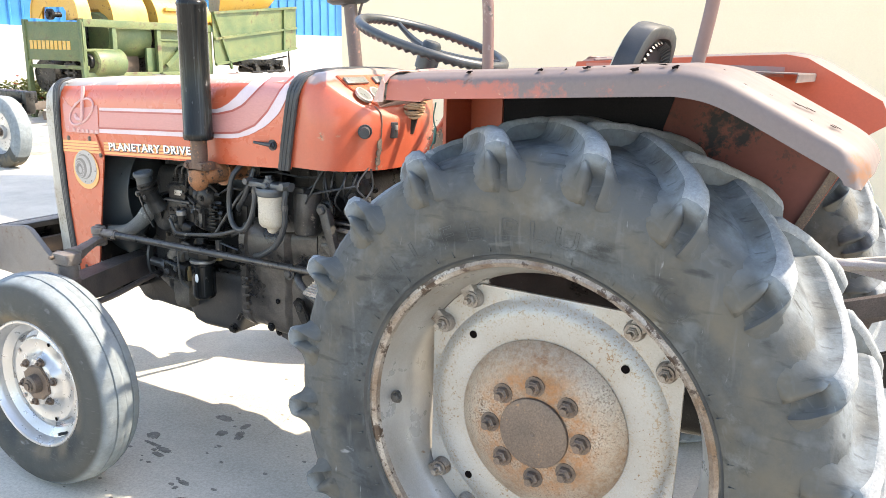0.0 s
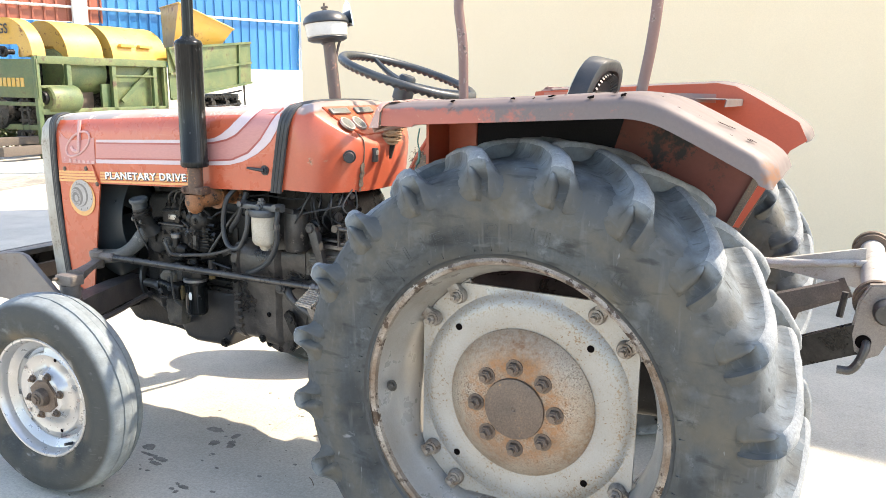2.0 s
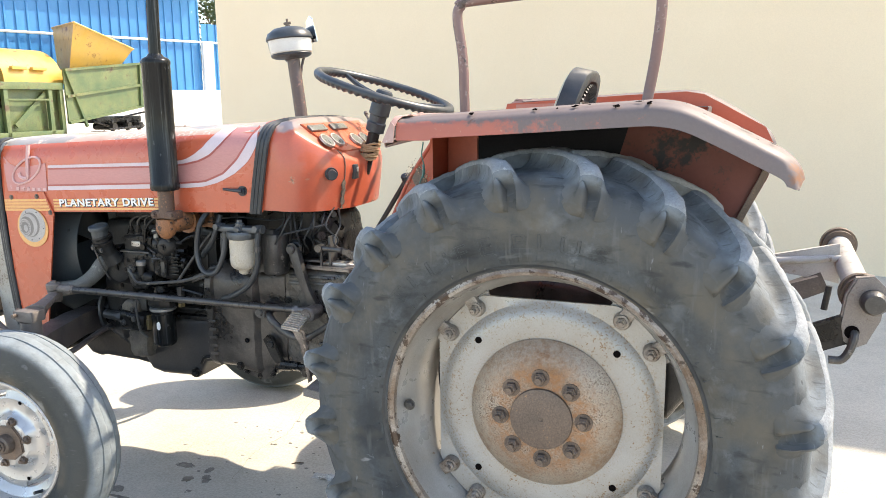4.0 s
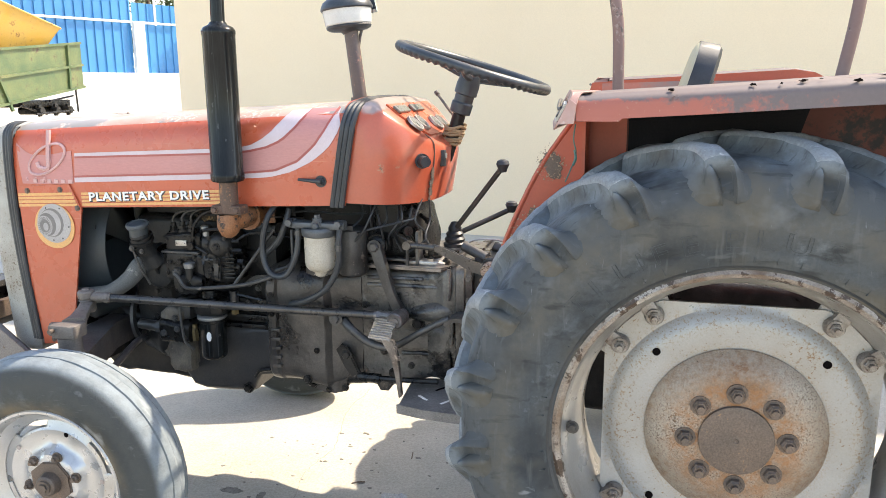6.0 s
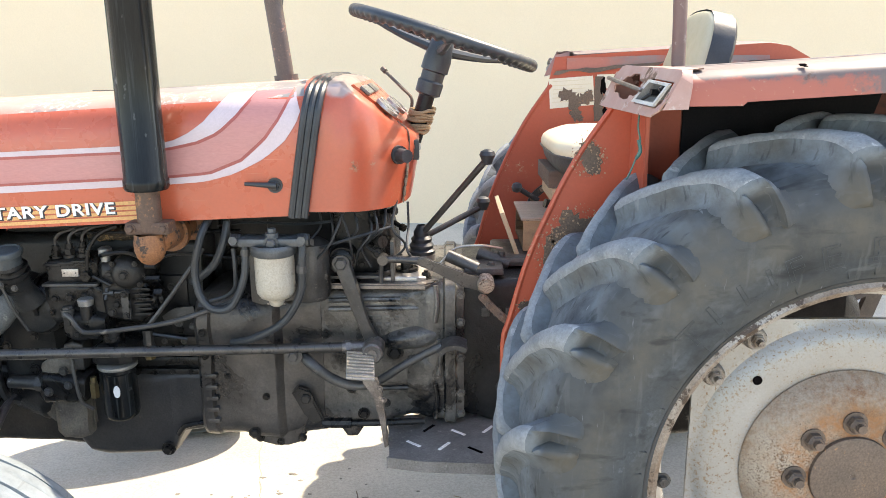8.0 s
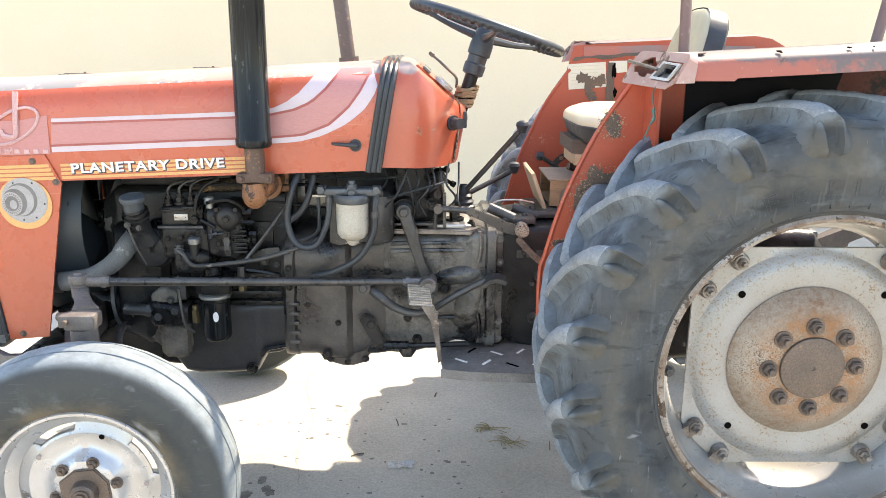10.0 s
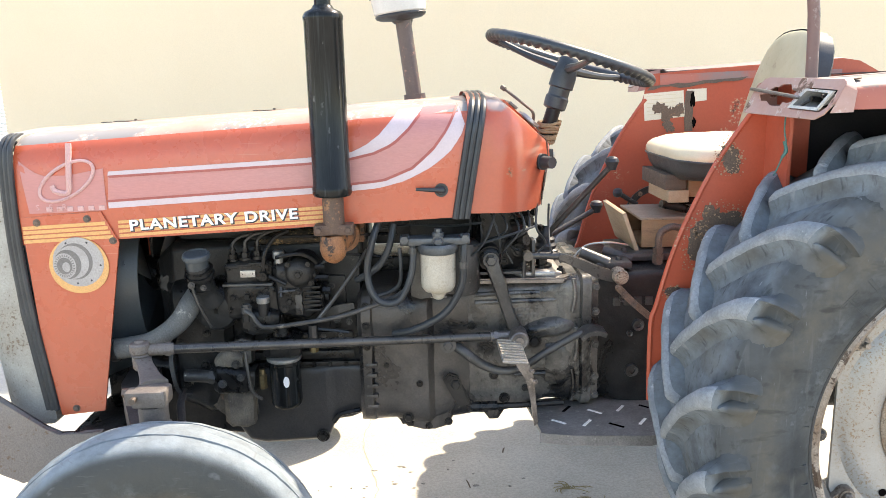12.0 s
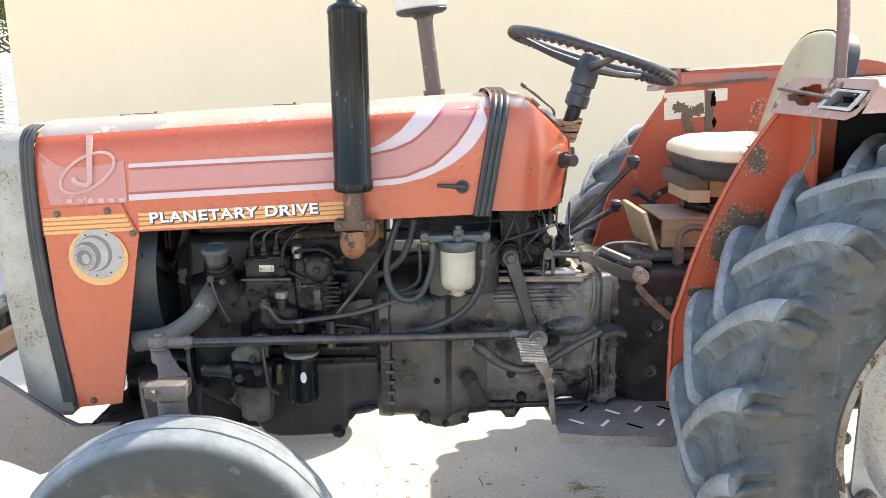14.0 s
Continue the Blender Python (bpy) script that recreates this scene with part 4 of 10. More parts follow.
def tyre(wheel, far):
    direction = -1 if far else 1
    bm = B()
    half = [(0.370, -0.148), (0.385, -0.164), (0.398, -0.174), (0.404, -0.175), (0.409, -0.179), (0.43, -0.184), (0.436, -0.183), (0.441, -0.1865), (0.48, -0.190), (0.518, -0.190), (0.553, -0.182), (0.578, -0.168), (0.594, -0.144), (0.602, -0.10), (0.605, -0.05), (0.606, 0)]
    lathe(bm, half + [(r, -y) for r, y in half[-2::-1]], "y", n=120)
    part("tyre", bm, RUBBER, wheel, "worn dusty tractor tyre carcass", 50)
    if direction not in LUGS:
        first = part("lug", lug_mesh(direction), [RUBBER, CREST], wheel, "tyre lug with pale worn crest", 70)
        LUGS[direction] = first.data
        made = [first]
    else:
        made = []
    rnd = random.Random(5 + direction)
    for side in (1, -1):
        for k in range(20):
            if side == 1 and k == 0 and made:
                ob = made[0]
            else:
                ob = new("lug", LUGS[direction])
                ob.parent = wheel
            th = 18 * k + 6.5 + (0 if side == 1 else 9) + rnd.uniform(-0.6, 0.6)
            turn = Matrix.Rotation(radians(-th), 4, "Y")
            if abs(th % 360 - 270) < 16:      # the bars under load reach the ground
                turn = turn @ Matrix.Diagonal((1.046, 1, 1.046, 1))
            ob.matrix_basis = turn if side == 1 else turn @ Matrix.Diagonal((1, -1, 1, 1))


def rear_wheel(at, far):
    """Rim with its tyre, disc, hub and nuts; the outer side is -y in its own axes."""
    bm = B()
    lathe(bm, [(0.366, -0.152), (0.362, -0.138), (0.357, -0.105), (0.345, -0.088), (0.333, -0.06), (0.329, 0.0), (0.333, 0.06), (0.357, 0.105), (0.362, 0.14), (0.372, 0.160),
               (0.372, 0.150), (0.366, 0.11), (0.340, 0.06), (0.336, 0), (0.340, -0.06), (0.366, -0.11), (0.371, -0.140)], "y", n=96, closed=True)
    wheel = part("rear_wheel", bm, BARREL, tractor, "large rear wheel with silver disc and rusty hub")
    wheel.matrix_basis = pose(*at, 0, 0, 180 if far else 0)
    bm = B()
    lathe(bm, [(0.366, -0.152), (0.369, -0.163), (0.378, -0.168), (0.387, -0.164), (0.389, -0.153), (0.383, -0.142), (0.372, -0.139)], "y", n=96, closed=True)
    part("rim_flange", bm, RIM, wheel, "chipped and rusted rim edge")
    tyre(wheel, far)
    # pressed disc with square outer plate
    bm = B()
    rows = []
    for i in range(96):
        a = 2 * math.pi * i / 96
        sq = min(1 / max(abs(math.cos(a)), abs(math.sin(a))), 1.2)
        edge = min(0.283 * sq, 0.331)
        rows.append([(r * math.cos(a), y, r * math.sin(a)) for r, y in
                     [(0.176, -0.074), (0.184, -0.068), (0.194, -0.070), (0.215, -0.074), (0.240, -0.0735), (0.252, -0.0715), (0.262, -0.067), (0.271, -0.062), (0.279, -0.0565), (edge, -0.055), (edge, -0.047), (0.26, -0.05)]])
    rows.append(rows[0])
    sheet(bm, rows)
    bmesh.ops.remove_doubles(bm, verts=bm.verts[:], dist=1e-5)
    part("wheel_disc", bm, DISC, wheel, "silver pressed steel disc with rust freckles", 30)
    bm = B()
    lathe(bm, [(0.06, -0.110), (0.10, -0.110), (0.128, -0.108), (0.150, -0.101), (0.170, -0.090), (0.185, -0.078), (0.190, -0.073), (0.191, -0.066), (0.186, -0.06)], "y", n=64)
    part("hub_dome", bm, RUST, wheel, "rust-brown domed hub")
    bm = B()
    lathe(bm, [(0.0, -0.1165), (0.004, -0.1165), (0.006, -0.1185), (0.072, -0.1185), (0.0765, -0.117), (0.0775, -0.114), (0.0775, -0.095)], "y", n=48)
    part("hub_cap", bm, RUST_DARK, wheel, "dark brown flat hub cap")
    for k in range(8):
        a = radians(45 * k + 2)
        bm = B()
        nut(bm, (0.1035 * math.cos(a), -0.110, 0.1035 * math.sin(a)), 0.0165, 0.018, stud=0.010)
        part("wheel_nut", bm, RUST_DARK, wheel, "dark brown wheel nut")
    for k in range(4):
        for da in (-9.3, 9.3):
            a = radians(45 + 90 * k + da)
            c, s = math.cos(a), math.sin(a)
            bm = B()
            # cast ear reaching from the barrel to the bolt, with its nut
            m = Matrix.Translation((0.338 * c, -0.05, 0.338 * s)) @ Matrix.Rotation(-a, 4, "Y")
            box(bm, -0.030, 0.006, -0.022, 0.046, -0.017, 0.017, 0.006, m)
            lathe(bm, [(0.0, -0.072), (0.018, -0.072), (0.021, -0.068), (0.022, -0.056)], "y", at=(0.308 * c, 0, 0.308 * s), n=20)
            lathe(bm, [(0.0, -0.075), (0.0155, -0.075), (0.017, -0.073), (0.017, -0.071)], "y", at=(0.308 * c, 0, 0.308 * s), n=20)
            nut(bm, (0.308 * c, -0.075, 0.308 * s), 0.0130, 0.012, stud=0.014)
            part("rim_lug", bm, RIM_EAR, wheel, "rusty-edged rim ear with its bolt")
    for k in range(4):      # scalloped ears that the rim brackets bolt to
        bm = B()
        rim_line = [(0.345 - 0.030 * math.exp(-(d / 3.6) ** 2), d) for d in range(-17, 18, 2)]
        pts = [(r * math.cos(radians(45 + 90 * k + d)), r * math.sin(radians(45 + 90 * k + d))) for r, d in rim_line]
        pts += [(0.27 * math.cos(radians(45 + 90 * k + d)), 0.27 * math.sin(radians(45 + 90 * k + d))) for d in (17, 0, -17)]
        plate(bm, pts, "y", -0.0465, -0.038, 0.002)
        part("clamp_ear", bm, BARREL, wheel, "scalloped grey clamp ear")
    for k in range(4):
        a = radians(45 + 90 * k)
        bm = B()
        lathe(bm, [(0.0, -0.0737), (0.0088, -0.0737), (0.0088, -0.0727)], "y", at=(0.2425 * math.cos(a), -0.0012, 0.2425 * math.sin(a)), n=20)
        part("disc_hole", bm, VOID, wheel, "dark round hole through the disc")
    bm = B()
    rod(bm, (-0.352, -0.10, -0.005), (-0.340, -0.125, -0.008), 0.007)
    nut(bm, (-0.345, -0.115, -0.007), 0.011, 0.012)
    part("valve", bm, IRON_GREY, wheel)
    # axle hub behind the disc
    bm = B()
    lathe(bm, [(0.0, 0.02), (0.11, 0.02), (0.115, 0.08), (0.10, 0.12), (0.085, 0.46 if far else 0.32), (0.0, 0.46 if far else 0.32)], "y", n=32)
    part("axle_trumpet", bm, IRON, wheel, "oily black axle housing")
    return wheel


near_wheel = rear_wheel((0, -0.625, 0.68), False)
side_wall_marks(near_wheel)
rear_wheel((-0.045, 0.84, 0.68), True)


def front_wheel(at, far, turn):
    """Drop-centre rim, dished disc with slots at its edge, ribbed tyre; the outer side is -y in its own axes."""
    bm = B()
    lathe(bm, [(0.2200, -0.0600), (0.2160, -0.0640), (0.2090, -0.0630), (0.2030, -0.0560), (0.1990, -0.0420), (0.1960, -0.0300), (0.1830, -0.0220), (0.1700, -0.0120), (0.1670, 0.0120), (0.1760, 0.0260), (0.1960, 0.0380), (0.2020, 0.0560), (0.2150, 0.0640), (0.2210, 0.0600),
               (0.2060, 0.0480), (0.2000, 0.0340), (0.1820, 0.0220), (0.1730, 0.0100), (0.1750, -0.0090), (0.1880, -0.0160), (0.2020, -0.0280), (0.2060, -0.0480)], "y", n=72, closed=True)
    wheel = part("front_wheel", bm, FRONT_RIM, tractor, "small front wheel with silver rim and ribbed tyre")
    wheel.matrix_basis = pose(*at, 0, 0, turn + (180 if far else 0))
    bm = B()
    half = [(0.210, -0.050), (0.2175, -0.0590), (0.222, -0.0650), (0.240, -0.0770), (0.262, -0.0835), (0.288, -0.0860), (0.312, -0.0830), (0.330, -0.0765), (0.341, -0.0690), (0.3445, -0.0660), (0.3490, -0.0610), (0.3545, -0.0480), (0.3575, -0.0370), (0.3590, -0.0330), (0.3545, -0.0310), (0.3545, -0.0285), (0.3600, -0.0265), (0.3625, -0.0150), (0.3635, -0.0030), (0.3620, 0.0)]
    n = 120
    rings = []
    for i in range(n):
        a = 2 * math.pi * i / n
        ring = []
        for r, y in half + [(r, -y) for r, y in half[-2::-1]]:
            k = min(max((r - 0.325) / 0.03, 0), 1)      # chewed shoulders and a slightly uneven tread
            d = k * (0.0022 * noise.noise(Vector((math.cos(a) * 9, math.sin(a) * 9, y * 60))) + 0.0014 * noise.noise(Vector((math.cos(a) * 30, math.sin(a) * 30, y * 120 + 5))))
            ring.append(((r + d) * math.cos(a), y, (r + d) * math.sin(a)))
        rings.append(ring)
    sheet(bm, rings + rings[:1])
    bmesh.ops.remove_doubles(bm, verts=bm.verts[:], dist=1e-5)
    part("tyre", bm, DUSTY, wheel, "dusty ribbed front tyre", 50)
    bm = B()
    rows = []
    for i in range(121):
        deg = 3 * i
        slot = any((deg - a0) % 360 < 40 for a0 in (8, 98, 188, 278))
        edge = 0.152 if slot else 0.170
        a = radians(deg)
        dent = 0.0035 * math.cos(a * 6)
        rows.append([(r * math.cos(a), y, r * math.sin(a)) for r, y in [(0.045, -0.040), (0.066, -0.040), (0.078, -0.037 + dent), (0.088, -0.024 + dent), (0.100, -0.014), (0.116, -0.012), (0.132, -0.015), (0.143, -0.018), (0.149, -0.015), (edge, -0.008), (edge, -0.003), (0.140, -0.008), (0.11, -0.004), (0.07, -0.03)]])
    sheet(bm, rows)
    bmesh.ops.remove_doubles(bm, verts=bm.verts[:], dist=1e-5)
    part("wheel_disc", bm, FRONT_RIM, wheel, "dished silver disc with slots at its edge", 40)
    for a0 in (8, 188):      # tabs left standing at a slot's lip
        bm = B()
        tube(bm, [(0.153 * math.cos(radians(d)), -0.018, 0.153 * math.sin(radians(d))) for d in range(a0 + 2, a0 + 40, 6)], 0.006, section=[(-0.4, -1), (0.4, -1), (0.4, 1), (-0.4, 1)])
        part("slot_lip", bm, FRONT_RIM, wheel, "bent silver lip of a slot")
    bm = B()
    plate(bm, [(0.062 * math.cos(radians(45 * k + 22)) * (1.06 if k % 2 else 0.98), 0.062 * math.sin(radians(45 * k + 22)) * (1.06 if k % 2 else 0.98)) for k in range(8)], "y", -0.047, -0.036, 0.003)
    part("hub", bm, RUST_DARK, wheel, "rusty eight-sided front hub flange")
    bm = B()
    lathe(bm, [(0.0, -0.079), (0.019, -0.079), (0.0195, -0.074), (0.024, -0.074), (0.029, -0.070), (0.031, -0.062), (0.033, -0.046)], "y", n=28)
    rod(bm, (0, -0.078, 0), (0, -0.084, 0), 0.013, n=6)
    part("grease_cap", bm, RUST_DARK, wheel, "brown grease cap with hexagon end")
    for k in range(6):
        a = radians(60 * k + 13)
        bm = B()
        nut(bm, (0.0755 * math.cos(a), -0.038, 0.0755 * math.sin(a)), 0.0115, 0.013, stud=0.006)
        part("wheel_nut", bm, RUST_DARK, wheel, "dark brown wheel nut")
    for k in range(5):
        a = radians(72 * k + 72)
        bm = B()
        lathe(bm, [(0.0, -0.0195), (0.007, -0.0195)], "y", at=(0.138 * math.cos(a), 0, 0.138 * math.sin(a)), n=14)
        part("disc_hole", bm, VOID if k in (0, 3) else GREY_WORN, wheel)
    bm = B()
    rod(bm, (0.10, -0.02, -0.165), (0.095, -0.055, -0.158), 0.0055)
    part("valve", bm, BLACK_RUBBER, wheel)
    return wheel


front_wheel((-1.757, -0.724, 0.3635), False, 4.0)
front_wheel((-1.757, 2 * MID + 0.724, 0.3635), True, 4.0)


# bonnet
def bonnet_low(x):
    return 1.050 + (x + 1.95) * 0.036


def bonnet_top(x):
    return 1.322 + (x + 2.17) * 0.052


def bonnet_half(x):
    return 0.342 - (x + 2.17) * 0.018


def bonnet_section(x, lift=0.0):
    w, zl, zt = bonnet_half(x) + lift, bonnet_low(x), bonnet_top(x) + lift
    left = [(-w, zl), (-w, zl + 0.10), (-w + 0.004, zt - 0.085), (-w + 0.012, zt - 0.055), (-w + 0.028, zt - 0.032), (-w + 0.055, zt - 0.017), (-w + 0.11, zt - 0.009), (-w * 0.4, zt - 0.002), (0, zt)]
    return left + [(-y, z) for y, z in left[-2::-1]]


bm = B()
sheet(bm, [[(x, MID + y, z) for y, z in bonnet_section(x)] for x in np.linspace(-2.188, -1.055, 24)])
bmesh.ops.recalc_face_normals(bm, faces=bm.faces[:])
# up-facing sheet takes the glare-paled paint
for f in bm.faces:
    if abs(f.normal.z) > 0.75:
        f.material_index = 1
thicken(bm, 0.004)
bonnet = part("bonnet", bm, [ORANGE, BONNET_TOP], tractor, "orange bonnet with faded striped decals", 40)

# side panel of the nose, below the bonnet
bm = B()
w = bonnet_half(-2.1)
for s in (-1, 1):
    bm = B()
    y = MID + s * (w + 0.001)
    plate(bm, [(-2.1839, 1.1117), (-1.9835, 1.1239), (-1.9451, 1.0429), (-1.9481, 1.0328), (-2.0331, 0.5903), (-2.1475, 0.5802), (-2.1738, 0.81)], "y", y - 0.003, y + 0.003)
    pan = part("nose_panel", bm, ORANGE, tractor, "tapered orange side panel beside the grille")
    for px, pz in ((-2.1454, 1.0986), (-2.0189, 1.1057), (-1.9602, 1.0479), (-2.107, 0.5994)):
        bm = B()
        nut(bm, (px, y + s * 0.003, pz), 0.007, 0.005, sign=s)
        part("panel_bolt", bm, RUST_DARK, pan)
    # rubber edging on a dark backing strip
    bm = B()
    yb0, yb1 = sorted((MID + s * (w - 0.008), MID + s * (w - 0.002)))
    plate(bm, [(-2.19, 0.60), (-2.222, 0.86), (-2.228, 1.06), (-2.222, 1.19), (-2.172, 1.21), (-2.170, 1.06), (-2.160, 0.86), (-2.135, 0.60)], "y", yb0, yb1)
    part("seal_backing", bm, BLACK_RUBBER, pan)
    bm = B()
    for k in range(3):
        dx = 0.012 * k
        tube(bm, [(-2.157 - dx, MID + s * (w + 0.006 - 0.002 * k), 0.5971), (-2.185 - dx, MID + s * (w + 0.006 - 0.002 * k), 0.8602), (-2.195 - dx, MID + s * (w + 0.006 - 0.002 * k), 1.0626), (-2.191 - dx, MID + s * (w + 0.004 - 0.002 * k), 1.2498), (-2.187 - dx, MID + s * (w - 0.012 - 0.002 * k), 1.3004), (-2.187 - dx, MID + s * (w - 0.05), 1.3145), (-2.187 - dx, MID + s * (w - 0.07), 1.3165)], [0.0075, 0.0075, 0.0075, 0.0075, 0.006, 0.004, 0.002], n=8)
    part("edge_seal", bm, BLACK_RUBBER, tractor, "ribbed black rubber seal")

# grey nose shell with dark grille
bm = B()
rows = []
for x, inset in ((-2.200, 0.0), (-2.25, 0.0), (-2.288, 0.004), (-2.318, 0.016), (-2.336, 0.04), (-2.342, 0.07)):
    ring = []
    for y, z in [(-0.335, 0.565), (-0.335, 0.85), (-0.333, 1.20), (-0.322, 1.265), (-0.295, 1.298), (-0.24, 1.312), (0, 1.32), (0.24, 1.312), (0.295, 1.298), (0.322, 1.265), (0.333, 1.20), (0.335, 0.85), (0.335, 0.565)]:
        f = 1 - inset / 0.335
        ring.append((x + (0.034 * (0.95 - z) / 0.4 if z < 0.95 else 0), MID + y * f, 0.60 + (z - 0.60) * (1 - inset / 0.8) - (inset if z < 0.7 else 0) * 0))
    rows.append(ring)
sheet(bm, rows)
thicken(bm, 0.005)
nose = part("nose_shell", bm, GREY_NOSE, tractor, "pale grey scuffed front shell round the grille", 45)
for k in range(16):
    bm = B()
    z = 0.62 + k * 0.041
    box(bm, -2.326, -2.314, MID - 0.26, MID + 0.26, z, z + 0.012, 0.002)
    part("grille_bar", bm, IRON, nose)
bm = B()
box(bm, -2.19, -2.10, MID - 0.27, MID + 0.27, 0.60, 1.20, 0.01)
part("radiator", bm, IRON, tractor, "dark radiator core behind the grille")
bm = B()
box(bm, -2.296, -2.176, MID - 0.33, MID + 0.33, 0.548, 0.566, 0.008)
part("nose_base", bm, GREY_NOSE, nose)


# decals on the bonnet's side
def side_y(x, z):
    pts = bonnet_section(x)[:6]
    y, zz = zip(*pts)
    return MID + float(np.interp(z, zz, y))


def decal(bm, top, low, n=28, off=0.0016):
    """A thin strip on the bonnet's left side between two lines of (x, z)."""
    def line(pts):
        d = np.r_[0, np.cumsum(np.hypot(*np.diff(np.array(pts).T)))]
        s = np.linspace(0, d[-1], n)
        return np.interp(s, d, [p[0] for p in pts]), np.interp(s, d, [p[1] for p in pts])
    (ax, az), (bx, bz) = line(top), line(low)
    rows = []
    for i in range(n):
        row = []
        for f in (0, 0.33, 0.67, 1):
            x, z = ax[i] * (1 - f) + bx[i] * f, az[i] * (1 - f) + bz[i] * f
            row.append((x, side_y(x, z) - off, z))
        rows.append(row)
    sheet(bm, rows)


# bonnet stripes as (x, z) lines
LO_LOW = [(-1.9633, 1.13), (-1.4674, 1.1512), (-1.3591, 1.1563), (-1.2852, 1.1613), (-1.2174, 1.1785), (-1.1506, 1.2109), (-1.1031, 1.2484), (-1.0747, 1.2879), (-1.0646, 1.3162)]
LO_UPP = [(-1.9633, 1.1451), (-1.4674, 1.1664), (-1.3591, 1.1704), (-1.2721, 1.1775), (-1.1972, 1.2069), (-1.1446, 1.2525), (-1.1081, 1.3011), (-1.0879, 1.3416), (-1.0788, 1.3618)]
UP_LOW = [(-1.9582, 1.212), (-1.4674, 1.2302), (-1.3561, 1.2393), (-1.2954, 1.2525), (-1.2488, 1.2727), (-1.2083, 1.3092), (-1.182, 1.3416), (-1.1689, 1.3598)]
UP_UPP = [(-1.9562, 1.2221), (-1.4674, 1.2423), (-1.3561, 1.2514), (-1.3156, 1.2697), (-1.2812, 1.294), (-1.2508, 1.3274), (-1.2296, 1.3547)]
bm = B()
decal(bm, UP_LOW, LO_UPP, n=40)
part("decal", bm, DECAL_PINK, bonnet, "faded pink decal band")
bm = B()
decal(bm, LO_UPP, LO_LOW, n=40, off=0.0026)
part("decal", bm, STRIPE, bonnet, "pale white decal stripe")
bm = B()
decal(bm, UP_UPP, UP_LOW, n=40, off=0.0026)
part("decal", bm, STRIPE, bonnet, "pale white decal stripe")
bm = B()
decal(bm, [(x - 0.004, z + 0.006) for x, z in LO_UPP], LO_UPP, n=40, off=0.003)
decal(bm, UP_LOW, [(x + 0.004, z - 0.006) for x, z in UP_LOW], n=40, off=0.003)
part("decal", bm, DECAL_RED, bonnet, "dark red decal line")
bm = B()
for k in range(4):
    z = 1.047 + 0.0116 * k
    bm = B()
    decal(bm, [(-1.945, z + 0.0085 * 0.9 + 0.0085), (-1.42, z + 0.0385)], [(-1.945, z + 0.0085), (-1.42, z + 0.0305)], off=0.0022)
    part("decal", bm, GOLD, bonnet, "thin gold pinstripe")
    bm = B()
    yq = MID - bonnet_half(-2.1) - 0.005
    ends = [(-2.183, z - 0.001), (-1.992 + (1.1239 - z - 0.006) * 0.474, z + 0.0075)]
    sheet(bm, [[(x, yq, q), (x, yq, q + 0.0085)] for x, q in ends])
    thicken(bm, 0.0006)
    part("decal", bm, GOLD, bonnet, "thin gold pinstripe")


def words(text, size, material, parent, m, name="lettering", extrude=0.0004, offset=0.0, label="", spacing=1.0):
    cu = bpy.data.curves.new(name, "FONT")
    cu.body, cu.size, cu.extrude, cu.offset = text, size, extrude, offset
    cu.align_x, cu.space_character = "LEFT", spacing
    tmp = bpy.data.objects.new("tmp", cu)
    me = bpy.data.meshes.new_from_object(tmp)
    bpy.data.objects.remove(tmp)
    me.materials.clear()
    me.materials.append(material)
    ob = new(name, me)
    ob.parent = parent
    ob.matrix_basis = m
    return tagged(ob, label) if label else ob


yl = MID - bonnet_half(-1.7) - 0.0060
base = Matrix.Translation((-1.917, yl, 1.0722)) @ Matrix.Rotation(radians(1.0), 4, "Z") @ Matrix.Rotation(radians(-2.5), 4, "Y") @ Matrix.Rotation(radians(90), 4, "X") @ Matrix.Diagonal((1.24, 1, 1, 1))
words("PLANETARY DRIVE", 0.0372, BLACK_LET, bonnet, Matrix.Translation((0.0016, 0.0003, -0.0016)) @ base, offset=0.0022, label="black outline and shadow of the lettering", spacing=1.115)
words("PLANETARY DRIVE", 0.0372, WHITE_LET, bonnet, Matrix.Translation((-0.0004, -0.0012, 0.0004)) @ base, offset=0.0010, label="white block lettering reading PLANETARY DRIVE", spacing=1.115)

# badge panel at the front of the bonnet side
bm = B()
decal(bm, [(-2.1758, 1.2535), (-2.1252, 1.215), (-2.0544, 1.215), (-1.9683, 1.2302)], [(-2.1606, 1.1219), (-2.0948, 1.1219), (-2.024, 1.1239), (-1.9683, 1.1259)], n=10)
part("decal", bm, DECAL_PINK, bonnet, "faded badge background")
bm = B()
pts = []
for k in range(41):
    a = 2 * math.pi * k / 40
    x, z = -2.060 + 0.068 * math.cos(a) + 0.010 * math.sin(a), 1.201 + 0.045 * math.sin(a) + 0.022 * math.cos(a)
    pts.append((x, side_y(x, z) - 0.003, z))
tube(bm, pts, 0.0045, n=6, smooth=False)
tube(bm, [(-2.048, side_y(-2.03, 1.27) - 0.004, 1.294), (-2.052, side_y(-2.05, 1.2) - 0.004, 1.216), (-2.058, side_y(-2.05, 1.2) - 0.004, 1.174), (-2.088, side_y(-2.05, 1.2) - 0.004, 1.176), (-2.096, side_y(-2.05, 1.2) - 0.004, 1.191)], 0.0075, n=6)
part("badge", bm, BADGE_PINK, bonnet, "pink oval badge with an upright bar")
for ch, x in (("S", -2.140), ("E", -2.108), ("R", -2.076)):
    words(ch, 0.020, BADGE_PINK, bonnet, Matrix.Translation((x, side_y(x, 1.135) - 0.0075, 1.131)) @ Matrix.Rotation(radians(90), 4, "X"), label="small faded pink letter")
